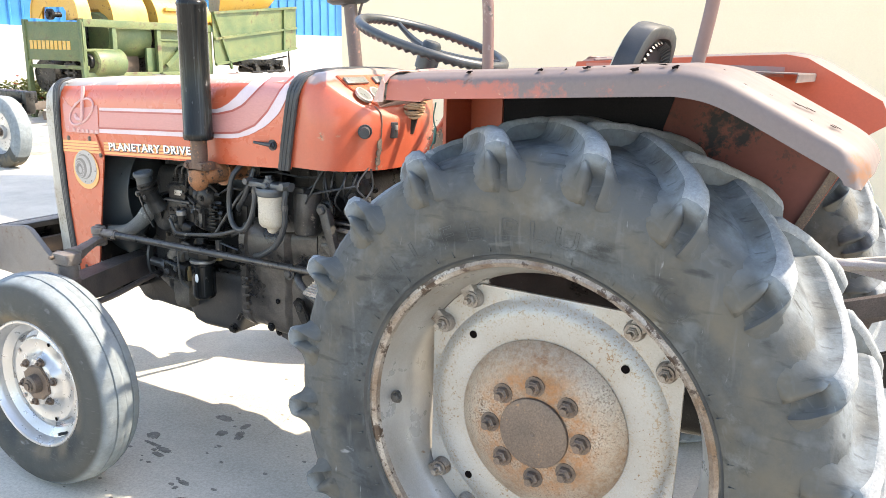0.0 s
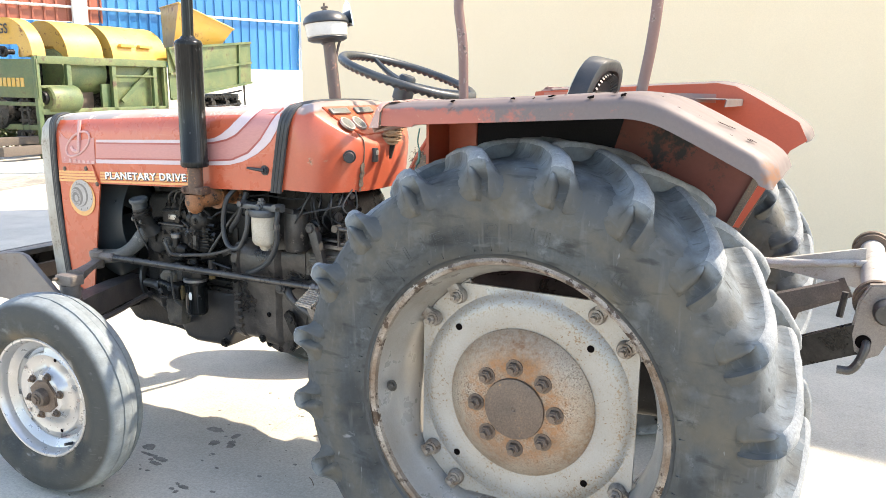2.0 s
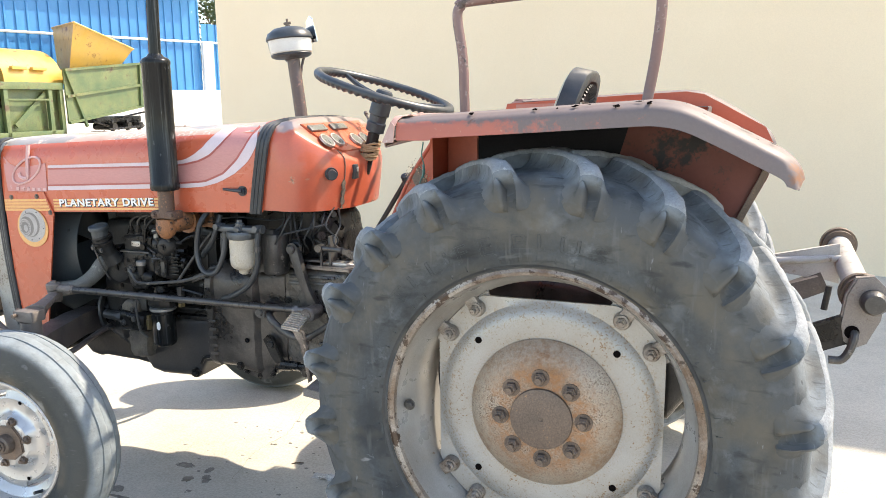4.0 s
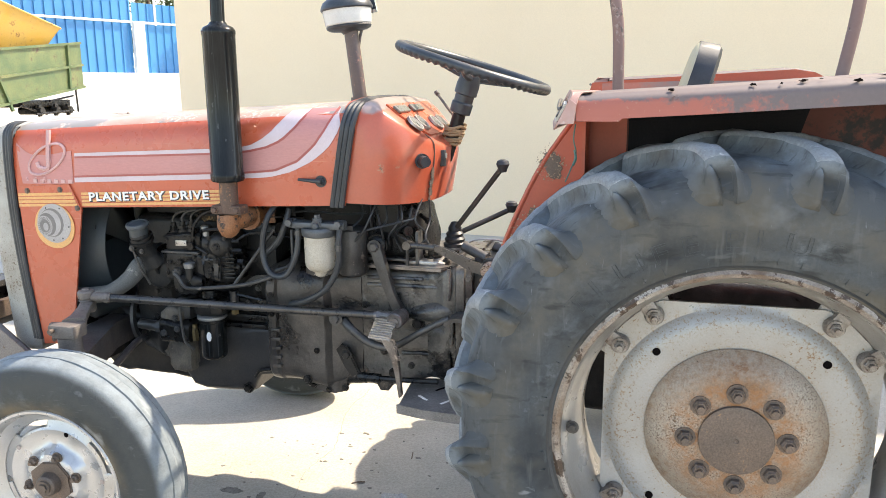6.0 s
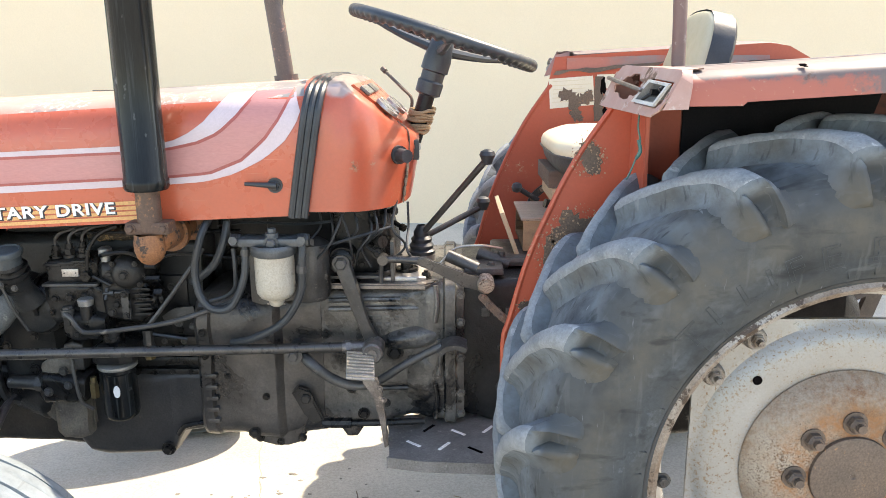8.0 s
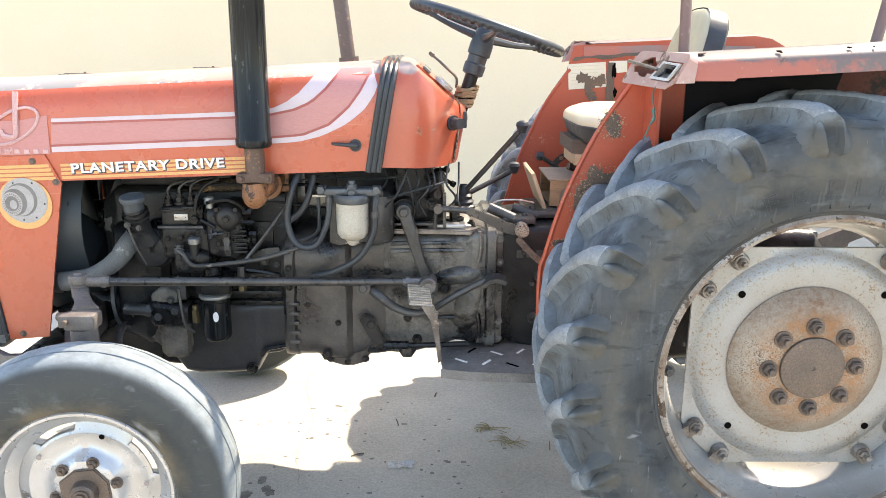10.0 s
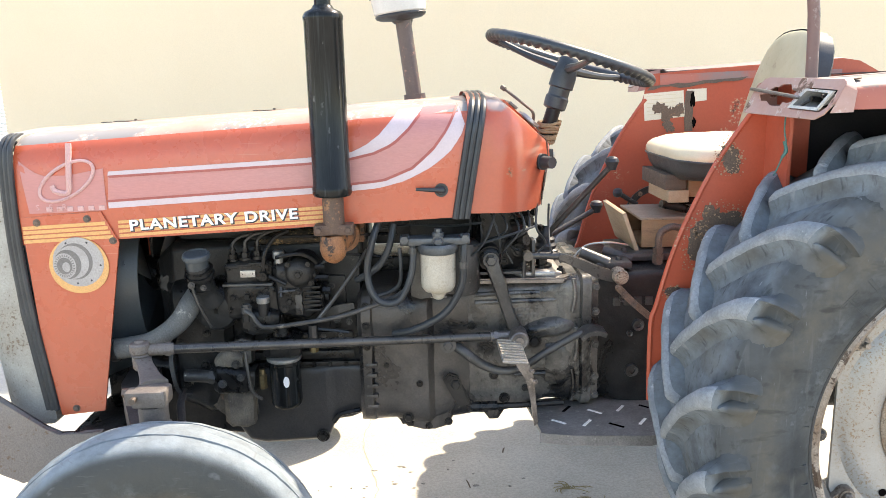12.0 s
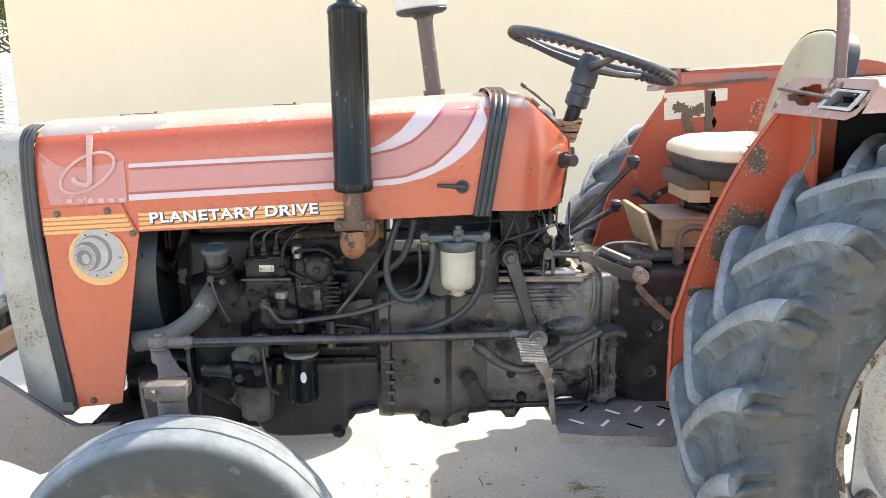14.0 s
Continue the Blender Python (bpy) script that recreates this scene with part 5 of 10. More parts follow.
# printed gear picture on the nose panel
yp = MID - bonnet_half(-2.1) - 0.0045
gx, gz = -2.052, 0.996


def disc_print(cx, cz, rx, rz, y0, y1):
    bm = B()
    plate(bm, [(cx + rx * math.cos(t), cz + rz * math.sin(t)) for t in (2 * math.pi * k / 36 for k in range(36))], "y", y0, y1)
    return bm


bm = B()
plate(bm, [(gx + (0.064 + 0.018 * min(1, 1.15 * (1 - math.sin(t)) / 2)) * math.cos(t), gz + (0.064 + 0.018 * min(1, 1.15 * (1 - math.sin(t)) / 2)) * math.sin(t)) for t in (2 * math.pi * k / 48 for k in range(48))], "y", yp - 0.0032, yp - 0.001)
part("gear_print", bm, GOLD, tractor, "round gold printed border")
bm = disc_print(gx, gz, 0.064, 0.064, yp - 0.0040, yp - 0.0030)
gp = part("gear_print", bm, GEAR_GREY, tractor, "round grey printed picture of a gear set")
for deg in (118, 62, 350, 300, 262, 200):
    t = radians(deg)
    part("printed_bolt", disc_print(gx + 0.056 * math.cos(t), gz + 0.056 * math.sin(t), 0.0026, 0.0026, yp - 0.0044, yp - 0.0040), BLACK_LET, gp)
part("gear_barrel", disc_print(gx - 0.008, gz + 0.002, 0.044, 0.047, yp - 0.0045, yp - 0.0040), GEAR_DARK, gp, "dark printed gear barrel")
part("gear_ring", disc_print(gx - 0.014, gz, 0.041, 0.043, yp - 0.0049, yp - 0.0045), GEAR_GREY, gp, "pale printed collar")
part("gear_ring", disc_print(gx - 0.027, gz - 0.005, 0.034, 0.038, yp - 0.0053, yp - 0.0049), GEAR_DARK, gp)
part("gear_face", disc_print(gx - 0.035, gz - 0.009, 0.029, 0.033, yp - 0.0057, yp - 0.0053), GEAR_GREY, gp, "grey printed gear face")
bm = B()
for k in range(26):
    t = 2 * math.pi * k / 26
    m = Matrix.Translation((gx - 0.035 + 0.023 * math.cos(t), yp - 0.0058, gz - 0.009 + 0.027 * math.sin(t))) @ Matrix.Rotation(-t, 4, "Y")
    box(bm, -0.0028, 0.0028, -0.0003, 0.0003, -0.0012, 0.0012, 0, m)
part("gear_teeth", bm, GEAR_DARK, gp, "dark printed teeth")
part("gear_bore", disc_print(gx - 0.035, gz - 0.009, 0.019, 0.022, yp - 0.0060, yp - 0.0056), GEAR_DARK, gp, "dark printed bore")
part("gear_bore", disc_print(gx - 0.031, gz - 0.012, 0.010, 0.013, yp - 0.0063, yp - 0.0059), GEAR_GREY, gp)

# latch
bm = B()
nut(bm, (-1.128, MID - bonnet_half(-1.12) - 0.001, 1.152), 0.013, 0.010)
rod(bm, (-1.122, MID - bonnet_half(-1.12) - 0.013, 1.153), (-1.192, MID - bonnet_half(-1.12) - 0.018, 1.158), 0.007, 0.004)
part("bonnet_latch", bm, BLACK_RUBBER, bonnet, "black bonnet latch lever")

# rubber band over the joint of bonnet and dash
bm = B()
for k in range(3):
    line = []
    x0 = -1.080 + 0.0145 * k
    for y, z in bonnet_section(-1.06, 0.006)[0:17]:
        line.append((x0 + 0.05 * (z - 1.09) / 0.29 - 0.012, MID + y, z))
    line[0] = (line[0][0], line[0][1], 1.078)
    tube(bm, line, 0.0085, n=8, steps=3)
part("joint_strip", bm, BLACK_RUBBER, tractor, "ribbed black rubber strip over the bonnet joint")

# dash cowl
bm = B()
def cowl_ring(x, w, zl, zt, k, lean):
    left = [(-w, zl), (-w, zl + 0.09), (-w + 0.002, zt - 0.085 * k), (-w + 0.010, zt - 0.05 * k), (-w + 0.030 * k, zt - 0.026 * k), (-w + 0.06 * k, zt - 0.013 * k), (-w * 0.5, zt - 0.003 * k), (0, zt)]
    return [(x - lean * max(0, 1.215 - z), MID + y, z) for y, z in left + [(-y, z) for y, z in left[-2::-1]]]
rows = [cowl_ring(*r) for r in ((-1.057, 0.318, 1.089, 1.392, 1, 0), (-1, 0.316, 1.088, 1.39, 1, 0), (-0.977, 0.313, 1.087, 1.385, 0.7, 0), (-0.942, 0.296, 1.085, 1.354, 0.45, 0), (-0.907, 0.267, 1.083, 1.323, 0.4, 0.04),
                                (-0.882, 0.239, 1.081, 1.301, 0.4, 0.08), (-0.86, 0.207, 1.08, 1.282, 0.4, 0.12), (-0.84, 0.172, 1.079, 1.264, 0.4, 0.15), (-0.82, 0.115, 1.078, 1.248, 0.4, 0.17), (-0.812, 0.06, 1.078, 1.241, 0.4, 0.18))]
g = sheet(bm, rows)
bm.faces.new(g[-1])
cowl = part("dash_cowl", bm, COWL, tractor, "orange dashboard cowl with scuffed lower corner", 50)
# sloping gauge panel
mp = Matrix.Translation((-0.904, MID, 1.3195)) @ Matrix.Rotation(radians(41.3), 4, "Y")
bm = B()
plate(bm, [(-0.075, -0.215), (-0.02, -0.20), (0.055, -0.145), (0.07, -0.12), (0.07, 0.12), (0.055, 0.145), (-0.02, 0.20), (-0.075, 0.215)], "z", -0.004, 0.004, 0.002)
bmesh.ops.transform(bm, matrix=mp, verts=bm.verts[:])
gpan = part("gauge_panel", bm, ORANGE, tractor, "orange sloping instrument panel")
for yy, xx in ((-0.175, 0.02), (-0.105, 0.02), (0.03, 0.03), (0.10, 0.03)):
    bm = B()
    lathe(bm, [(0.0, 0.012), (0.024, 0.012), (0.0255, 0.014), (0.030, 0.014), (0.031, 0.006)], "z", at=(xx, yy, 0), n=28)
    bmesh.ops.transform(bm, matrix=mp, verts=bm.verts[:])
    gauge = part("gauge", bm, STEEL, gpan, "round gauge with worn bezel")
    bm = B()
    lathe(bm, [(0.0, 0.0128), (0.0235, 0.0128)], "z", at=(xx, yy, 0), n=24)
    box(bm, xx - 0.001, xx + 0.017, yy - 0.001, yy + 0.001, 0.0128, 0.0138)
    bmesh.ops.transform(bm, matrix=mp, verts=bm.verts[:])
    part("gauge_face", bm, DIAL, gauge)
for yy in (-0.15, 0.0):
    bm = B()
    box(bm, -0.058, -0.030, yy - 0.055, yy + 0.055, 0.005, 0.013, 0.003, mp)
    part("warning_light_strip", bm, DIAL, gpan, "dark rectangular indicator strip")
# knobs on the cowl corner
bm = B()
d = Vector((0.55, -0.83, 0)).normalized()
p = Vector((-0.858, -0.172, 1.205))
rod(bm, p - d * 0.02, p + d * 0.012, 0.022, n=20)
rod(bm, p + d * 0.012, p + d * 0.046, 0.017, 0.0155, n=12)
part("light_knob", bm, BLACK_RUBBER, cowl, "black switch knob")
bm = B()
p = Vector((-0.822, -0.072, 1.205))
box(bm, p.x - 0.01, p.x + 0.012, p.y - 0.012, p.y + 0.012, p.z - 0.025, p.z + 0.025, 0.004)
part("key_switch", bm, BLACK_RUBBER, cowl, "small black rocker switch")
bm = B()
box(bm, -0.8105, -0.806, p.y - 0.006, p.y + 0.006, 1.205, 1.221, 0.002)
part("switch_rocker", bm, STEEL, cowl, "worn bright rocker")
JOINT = [(-0.862, 1.280), (-0.836, 1.255), (-0.835, 1.20), (-0.842, 1.15), (-0.848, 1.11), (-0.851, 1.092)]
bm = B()
tube(bm, [(x + 0.001, -0.118, z) for x, z in JOINT], 0.0022, n=6)
part("cowl_joint", bm, RUST_DARK, cowl, "dark groove where the two cowl halves meet")
rnd = random.Random(31)
for k in range(16):
    z = 1.092 + 0.075 * (k / 15) + rnd.uniform(-0.006, 0.006)
    x = float(np.interp(z, [q[1] for q in JOINT[::-1]], [q[0] for q in JOINT[::-1]]))
    bm = B()
    r = rnd.uniform(0.005, 0.010)
    m = Matrix.Translation((x + 0.0022, -0.121 + rnd.uniform(-0.005, 0.005), z)) @ Matrix.Rotation(radians(-18), 4, "Z")
    plate(bm, ragged(0, 0, r, r * 1.3, rnd, 12, 0.35), "x", -0.0006, 0.0006)
    bmesh.ops.transform(bm, matrix=m, verts=bm.verts[:])
    part("grime", bm, WOOD_DARK, cowl, "caked brown grime")

# muffler and exhaust
MX, MY = -1.396, -0.352
bm = B()
lathe(bm, [(0.022, 1.602), (0.027, 1.594), (0.042, 1.587), (0.0475, 1.578), (0.0475, 1.570), (0.046, 1.566), (0.046, 1.180), (0.0485, 1.176), (0.0485, 1.160), (0.045, 1.154), (0.028, 1.150)], "z", at=(MX, MY, 0), n=40)
muffler = part("muffler", bm, MUFFLER, tractor, "upright glossy black exhaust muffler")
bm = B()
tube(bm, [(MX, MY, 1.58), (MX + 0.001, MY + 0.006, 1.78), (MX + 0.005, MY + 0.010, 1.95)], 0.0195, n=20)
part("tail_pipe", bm, MUFFLER, muffler, "black exhaust stack")
bm = B()
rod(bm, (MX, MY, 1.062), (MX, MY, 1.156), 0.0265, n=24)
part("lower_pipe", bm, RED_PIPE, muffler, "rusty brown lower pipe")
bm = B()
box(bm, MX - 0.049, MX + 0.049, MY - 0.024, MY + 0.024, 1.056, 1.084, 0.007)
for s in (-1, 1):
    nut(bm, (MX + s * 0.036, MY - 0.024, 1.070), 0.009, 0.008)
part("clamp_flange", bm, RED_PIPE, muffler, "rusty clamp flange")
bm = B()
lathe(bm, [(0.031, 1.056), (0.034, 1.036), (0.034, 1.018), (0.029, 1.002), (0.020, 0.992), (0.009, 0.986), (0.0, 0.984)], "z", at=(MX - 0.004, MY - 0.004, 0), n=24)
for v in bm.verts:
    v.co += Vector((0.002, 0.002, 0.002)) * noise.noise(v.co * 60)
tube(bm, [(MX, MY + 0.005, 1.035), (MX + 0.008, MY + 0.05, 1.040), (MX + 0.012, MY + 0.17, 1.042)], [0.030, 0.036, 0.036], n=18)
rod(bm, (MX + 0.010, MY + 0.085, 1.036), (MX + 0.011, MY + 0.10, 1.036), 0.044, n=18)
box(bm, MX - 0.035, MX + 0.060, MY + 0.165, MY + 0.180, 1.000, 1.075, 0.008)
part("exhaust_elbow", bm, FLAME, muffler, "peeling rust-orange cast exhaust elbow")

# air intake with its bowl
IY = 0.235
bm = B()
tube(bm, [(-1.198, IY, 1.36), (-1.212, IY, 1.48), (-1.228, IY, 1.615)], 0.0245, n=20)
rod(bm, (-1.197, IY, 1.362), (-1.199, IY, 1.385), 0.034, n=20)
intake = part("air_intake", bm, BROWN_PIPE, tractor, "leaning brown air intake pipe")
mi = Matrix.Translation((-1.233, IY, 1.612)) @ Matrix.Rotation(radians(-6), 4, "Y") @ Matrix.Diagonal((0.89, 0.89, 0.80, 1))
bm = B()
lathe(bm, [(0.026, -0.016), (0.034, -0.006), (0.074, 0.000), (0.086, 0.007), (0.089, 0.014), (0.086, 0.019)], "z", n=36)
bmesh.ops.transform(bm, matrix=mi, verts=bm.verts[:])
part("bowl_base", bm, PLASTIC, intake, "dark base rim")
bm = B()
lathe(bm, [(0.084, 0.018), (0.090, 0.024), (0.096, 0.085), (0.092, 0.09), (0.0, 0.09)], "z", n=36)
bmesh.ops.transform(bm, matrix=mi, verts=bm.verts[:])
part("precleaner_bowl", bm, CLOUDY, intake, "clouded pre-cleaner bowl")
bm = B()
lathe(bm, [(0.099, 0.082), (0.102, 0.088), (0.101, 0.096), (0.092, 0.118), (0.065, 0.138), (0.03, 0.146), (0.0, 0.148)], "z", n=36)
bmesh.ops.transform(bm, matrix=mi, verts=bm.verts[:])
part("precleaner_lid", bm, PLASTIC, intake, "domed blue-black lid")
bm = B()
rod(bm, (0, 0, 0.146), (0, 0, 0.185), 0.005)
box(bm, -0.018, 0.018, -0.004, 0.004, 0.158, 0.170, 0.003)
rod(bm, (0, 0, 0.146), (0, 0, 0.157), 0.011, n=6)
bmesh.ops.transform(bm, matrix=mi, verts=bm.verts[:])
part("wing_nut", bm, RUST_DARK, intake, "rusty wing nut")
bm = B()
mo = [(-0.05, -0.075), (0.03, -0.085), (0.055, -0.02), (0.035, 0.05), (0.0, 0.085), (-0.03, 0.06)]
plate(bm, [(u * 0.62, v * 0.62) for u, v in mo], "x", -0.003, 0.003, 0.0015)
bmesh.ops.transform(bm, matrix=pose(-1.180, 0.30, 1.722, 0, -8, 72), verts=bm.verts[:])
mirror = part("side_mirror", bm, MIRROR, tractor, "small rear-view mirror with thin dark edge")
bm = B()
tube(bm, [(-1.180, 0.300, 1.685), (-1.205, 0.270, 1.60), (-1.212, 0.25, 1.50)], 0.005)
part("mirror_stalk", bm, BROWN_PIPE, mirror)

# steering wheel and column
SC = Vector((-0.747, 0.035, 1.477))
ms = Matrix.Translation(SC) @ Matrix.Rotation(radians(17.5), 4, "Y")
bm = B()
N = 248
ringpts = []
for k in range(N):
    a = 2 * math.pi * k / N
    bite = (0.0, 0.0035, 0.0065, 0.0035)[k % 4]     # finger grooves on the underside
    row = []
    for j in range(12):
        t = 2 * math.pi * j / 12
        cu, cv = 0.0155 * math.cos(t), 0.0165 * math.sin(t)
        if cv < -0.004:
            cv += bite
        row.append(ms @ Vector(((0.236 + cu) * math.cos(a), (0.236 + cu) * math.sin(a), cv)))
    ringpts.append(row)
ringpts.append(ringpts[0])
g = sheet(bm, [r + [r[0]] for r in ringpts])
bmesh.ops.remove_doubles(bm, verts=bm.verts[:], dist=1e-5)
steer = part("steering_wheel", bm, PLASTIC, tractor, "black ribbed plastic steering wheel", 60)
for a in (35, 155, 275):
    bm = B()
    a = radians(a)
    tube(bm, [ms @ Vector((0.03 * math.cos(a), 0.03 * math.sin(a), -0.03)), ms @ Vector((0.13 * math.cos(a), 0.13 * math.sin(a), -0.02)), ms @ Vector((0.235 * math.cos(a), 0.235 * math.sin(a), 0.0))], [0.014, 0.010, 0.008], n=8)
    part("spoke", bm, PLASTIC, steer)
bm = B()
lathe(bm, [(0.0, 0.004), (0.024, 0.002), (0.030, -0.006), (0.032, -0.03), (0.036, -0.055), (0.036, -0.085), (0.030, -0.088), (0.030, -0.11), (0.034, -0.115), (0.033, -0.145), (0.024, -0.15)], "z", n=24)
bmesh.ops.transform(bm, matrix=ms, verts=bm.verts[:])
part("hub", bm, PLASTIC, steer, "grey-black steering hub and collar")
bm = B()
rod(bm, ms @ Vector((0, 0, -0.14)), ms @ Vector((0, 0, -0.30)), 0.021, n=16)
part("column", bm, IRON, steer, "dark steering column")
bm = B()
rnd = random.Random(3)
turns = []
for j in range(57):
    c = ms @ Vector((0, 0, -0.185 - 0.009 * j / 8))
    turns.append(c + Vector((0.031 * math.cos(j * math.pi / 4), 0.031 * math.sin(j * math.pi / 4), rnd.uniform(-0.004, 0.004))))
tube(bm, turns, 0.005, n=6, steps=3)
part("binding", bm, ROPE, steer, "frayed brown cord wound round the column")
bm = B()
tube(bm, [(-0.838, 0.140, 1.290), (-0.838, 0.142, 1.322), (-0.862, 0.165, 1.346), (-0.915, 0.23, 1.392)], 0.0045, n=8)
rod(bm, (-0.915, 0.23, 1.392), (-0.924, 0.239, 1.400), 0.0075)
part("throttle_lever", bm, RUST_DARK, tractor, "thin throttle lever")
# slot plates with a stud on the bonnet's top
for x in (-2.0, -1.60):
    bm = B()
    zt = bonnet_top(x)
    box(bm, x - 0.06, x + 0.06, MID - 0.012, MID + 0.012, zt - 0.001, zt + 0.0015, 0.001)
    rod(bm, (x, MID, zt), (x, MID, zt + 0.006), 0.004, n=8)
    part("bonnet_stud_plate", bm, RUST_DARK, bonnet, "dark slot plate with stud")
# fine relief letters under the badge, as bars
for k in range(6):
    bm = B()
    x = -2.118 + 0.026 * k
    box(bm, x, x + 0.015, side_y(x, 1.13) - 0.003, side_y(x, 1.13), 1.126, 1.138, 0.001)
    part("badge_mark", bm, BADGE_PINK, bonnet)
# ---- mudguards ----
TOPLINE = [(-0.352, 1.403), (-0.33, 1.406), (-0.1, 1.419), (0.18, 1.436), (0.245, 1.438), (0.30, 1.428), (0.36, 1.402), (0.44, 1.362), (0.495, 1.334), (0.520, 1.318), (0.536, 1.300), (0.545, 1.278)]


def mudguard(s, name_label):
    """s = -1: the near side; +1: the far side, its mirror."""
    def Y(y):
        return MID + s * (-y - MID) if s > 0 else y
    bm = B()
    line = curve_pts([(x, 0, z) for x, z in TOPLINE], 5)
    last = len(TOPLINE) - 1
    rows = []
    for j, p in enumerate(line):
        i, x, z = j * last / (len(line) - 1), p[0], p[2]
        lip = float(np.interp(i, (0, 9, 10, 11), (0.052, 0.052, 0.04, 0.018)))
        if s > 0:
            z += float(np.interp(x, (-0.4, 0.3, 0.4, 0.545), (0.037, 0.031, 0.026, 0.006)))
        e = float(np.interp(i, (9, 10, 11), (0, 0.004, 0.014)))     # the end turns in
        b = float(np.interp(i, (8, 9), (0, 0.012)))
        across = [(x - b, Y(-0.415 - e), z - 0.006), (x, Y(-0.46), z), (x, Y(-0.60), z + 0.004), (x, Y(-0.722 + e), z + 0.001), (x - b / 2, Y(-0.752 + e), z - 0.005), (x - b, Y(-0.769 + e), z - 0.018), (x - b, Y(-0.775 + e), z - lip)]
        rows.append([tuple(v) for v in curve_pts(across, 4)])
    sheet(bm, rows)
    thicken(bm, 0.003)
    guard = part("mudguard", bm, FENDER, tractor, name_label, 50)
    bm = B()
    y = Y(-0.413)
    hi = 0.036 if s > 0 else 0.0
    fx = -0.035 if s > 0 else 0.0      # the far panel's front edge stands a little further forward
    plate(bm, [(-0.613 + fx, 0.62), (-0.613 + fx, 0.815), (-0.600 + fx, 0.872), (-0.556 + fx, 1.026), (-0.478 + fx, 1.201), (-0.404 + fx, 1.316), (-0.375 + fx, 1.392 + hi), (-0.1, 1.412 + hi), (0.24, 1.430 + hi), (0.30, 1.42 + hi), *(((0.505, 1.330 + hi * 0.4), (0.535, 1.285)) if s > 0 else ((0.505, 1.322 + hi * 0.4),)), (0.486, 1.25), (0.428, 1.128), (0.35, 0.98), (-0.34, 1.00), (-0.46, 0.90), (-0.50, 0.62)], "y", y - 0.002, y + 0.002)
    part("inner_panel", bm, FENDER_IN, guard, "rust-spotted red side panel")
    bm = B()
    tube(bm, [(-0.616 + fx, y, 0.62), (-0.617 + fx, y, 0.815), (-0.604 + fx, y, 0.872), (-0.560 + fx, y, 1.026), (-0.482 + fx, y, 1.201), (-0.408 + fx, y, 1.316), (-0.385 + fx, y, 1.345)], 0.0065, n=8, steps=4)
    part("rolled_edge", bm, FENDER_IN, guard)
    # faded flange below the top plate, and the dark red outer sheet over the tyre
    bm = B()
    rise = 0.033 if s > 0 else 0.0
    yo = y + (0.0045 if s < 0 else -0.0045)
    plate(bm, [(-0.375, 1.356 + rise), (-0.1, 1.387 + 0.6 * rise), (0.24, 1.400), (0.24, 1.430), (-0.1, 1.412 + 0.6 * rise), (-0.375, 1.392 + rise)], "y", yo - 0.001, yo + 0.001)
    part("top_flange", bm, FENDER_RED, guard, "faded pink folded flange")
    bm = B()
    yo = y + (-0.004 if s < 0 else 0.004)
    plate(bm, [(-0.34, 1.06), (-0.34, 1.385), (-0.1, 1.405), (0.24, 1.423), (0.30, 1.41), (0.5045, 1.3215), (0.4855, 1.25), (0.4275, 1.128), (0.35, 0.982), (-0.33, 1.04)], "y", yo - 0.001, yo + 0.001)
    part("tyre_side_sheet", bm, DARK_RED, guard, "dark red sheet with black blotches above the tyre")
    # closing gusset behind the lamp
    bm = B()
    y0, y1 = sorted((Y(-0.415), Y(-0.535)))
    box(bm, -0.36, -0.352, y0, y1, 1.08, 1.395)
    part("gusset", bm, FENDER_IN, guard)
    bm = B()
    y0, y1 = sorted((Y(-0.418), Y(-0.424)))
    plate(bm, [(-0.345, 1.10), (-0.345, 1.395), (-0.262, 1.398), (-0.262, 1.12)], "y", y0, y1)
    part("gusset", bm, FENDER_IN, guard, "rusty red closing post")
    # black sheet laid on the panel in place of the gap's shadow
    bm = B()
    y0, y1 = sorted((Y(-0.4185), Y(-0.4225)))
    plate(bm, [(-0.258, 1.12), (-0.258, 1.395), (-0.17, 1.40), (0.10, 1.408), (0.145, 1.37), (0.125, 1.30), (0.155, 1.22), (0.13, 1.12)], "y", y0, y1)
    part("gusset", bm, GAP_SHADE, guard, "black sheet painting the shadowed gap under the guard")
    # bent tab reaching in from the far guard
    if s > 0:
        bm = B()
        sheet(bm, [[(0.18, 0.415, 1.412), (0.16, 0.02, 1.417)], [(0.325, 0.415, 1.412), (0.325, 0.02, 1.416)]])
        sheet(bm, [[(0.325, 0.415, 1.412), (0.325, 0.02, 1.416)], [(0.323, 0.415, 1.392), (0.321, 0.02, 1.396)]])
        thicken(bm, 0.003)
        part("rear_tab", bm, FENDER, guard, "bent pale tab")
    # rear stay
    bm = B()
    tube(bm, [(0.500, Y(-0.421), 1.318), (0.472, Y(-0.421), 1.245), (0.415, Y(-0.421), 1.118), (0.325, Y(-0.421), 0.92)], 0.008, n=6, section=[(-1, -1), (1, -1), (1, 1), (-1, 1)], smooth=False)
    part("edge_angle", bm, RUST_DARK, guard, "rusty brown edge angle")
    # lamp housing on the front end: a slanting face with two torn openings
    rnd = random.Random(4)
    up = 0.034 if s > 0 else 0.0

    def face(u, z, out=0.0):
        return (-0.401 + 0.041 * u - 0.5 * (1.409 - z) - out, Y(-0.465 - 0.305 * u), z + up)
    hole_a = ragged(0.34, 1.376, 0.21, 0.020, rnd, 30, 0.22)
    hole_b = [(0.645, 1.392), (0.945, 1.388), (0.925, 1.356), (0.88, 1.346), (0.545, 1.349), (0.60, 1.372)]
    bm = B()
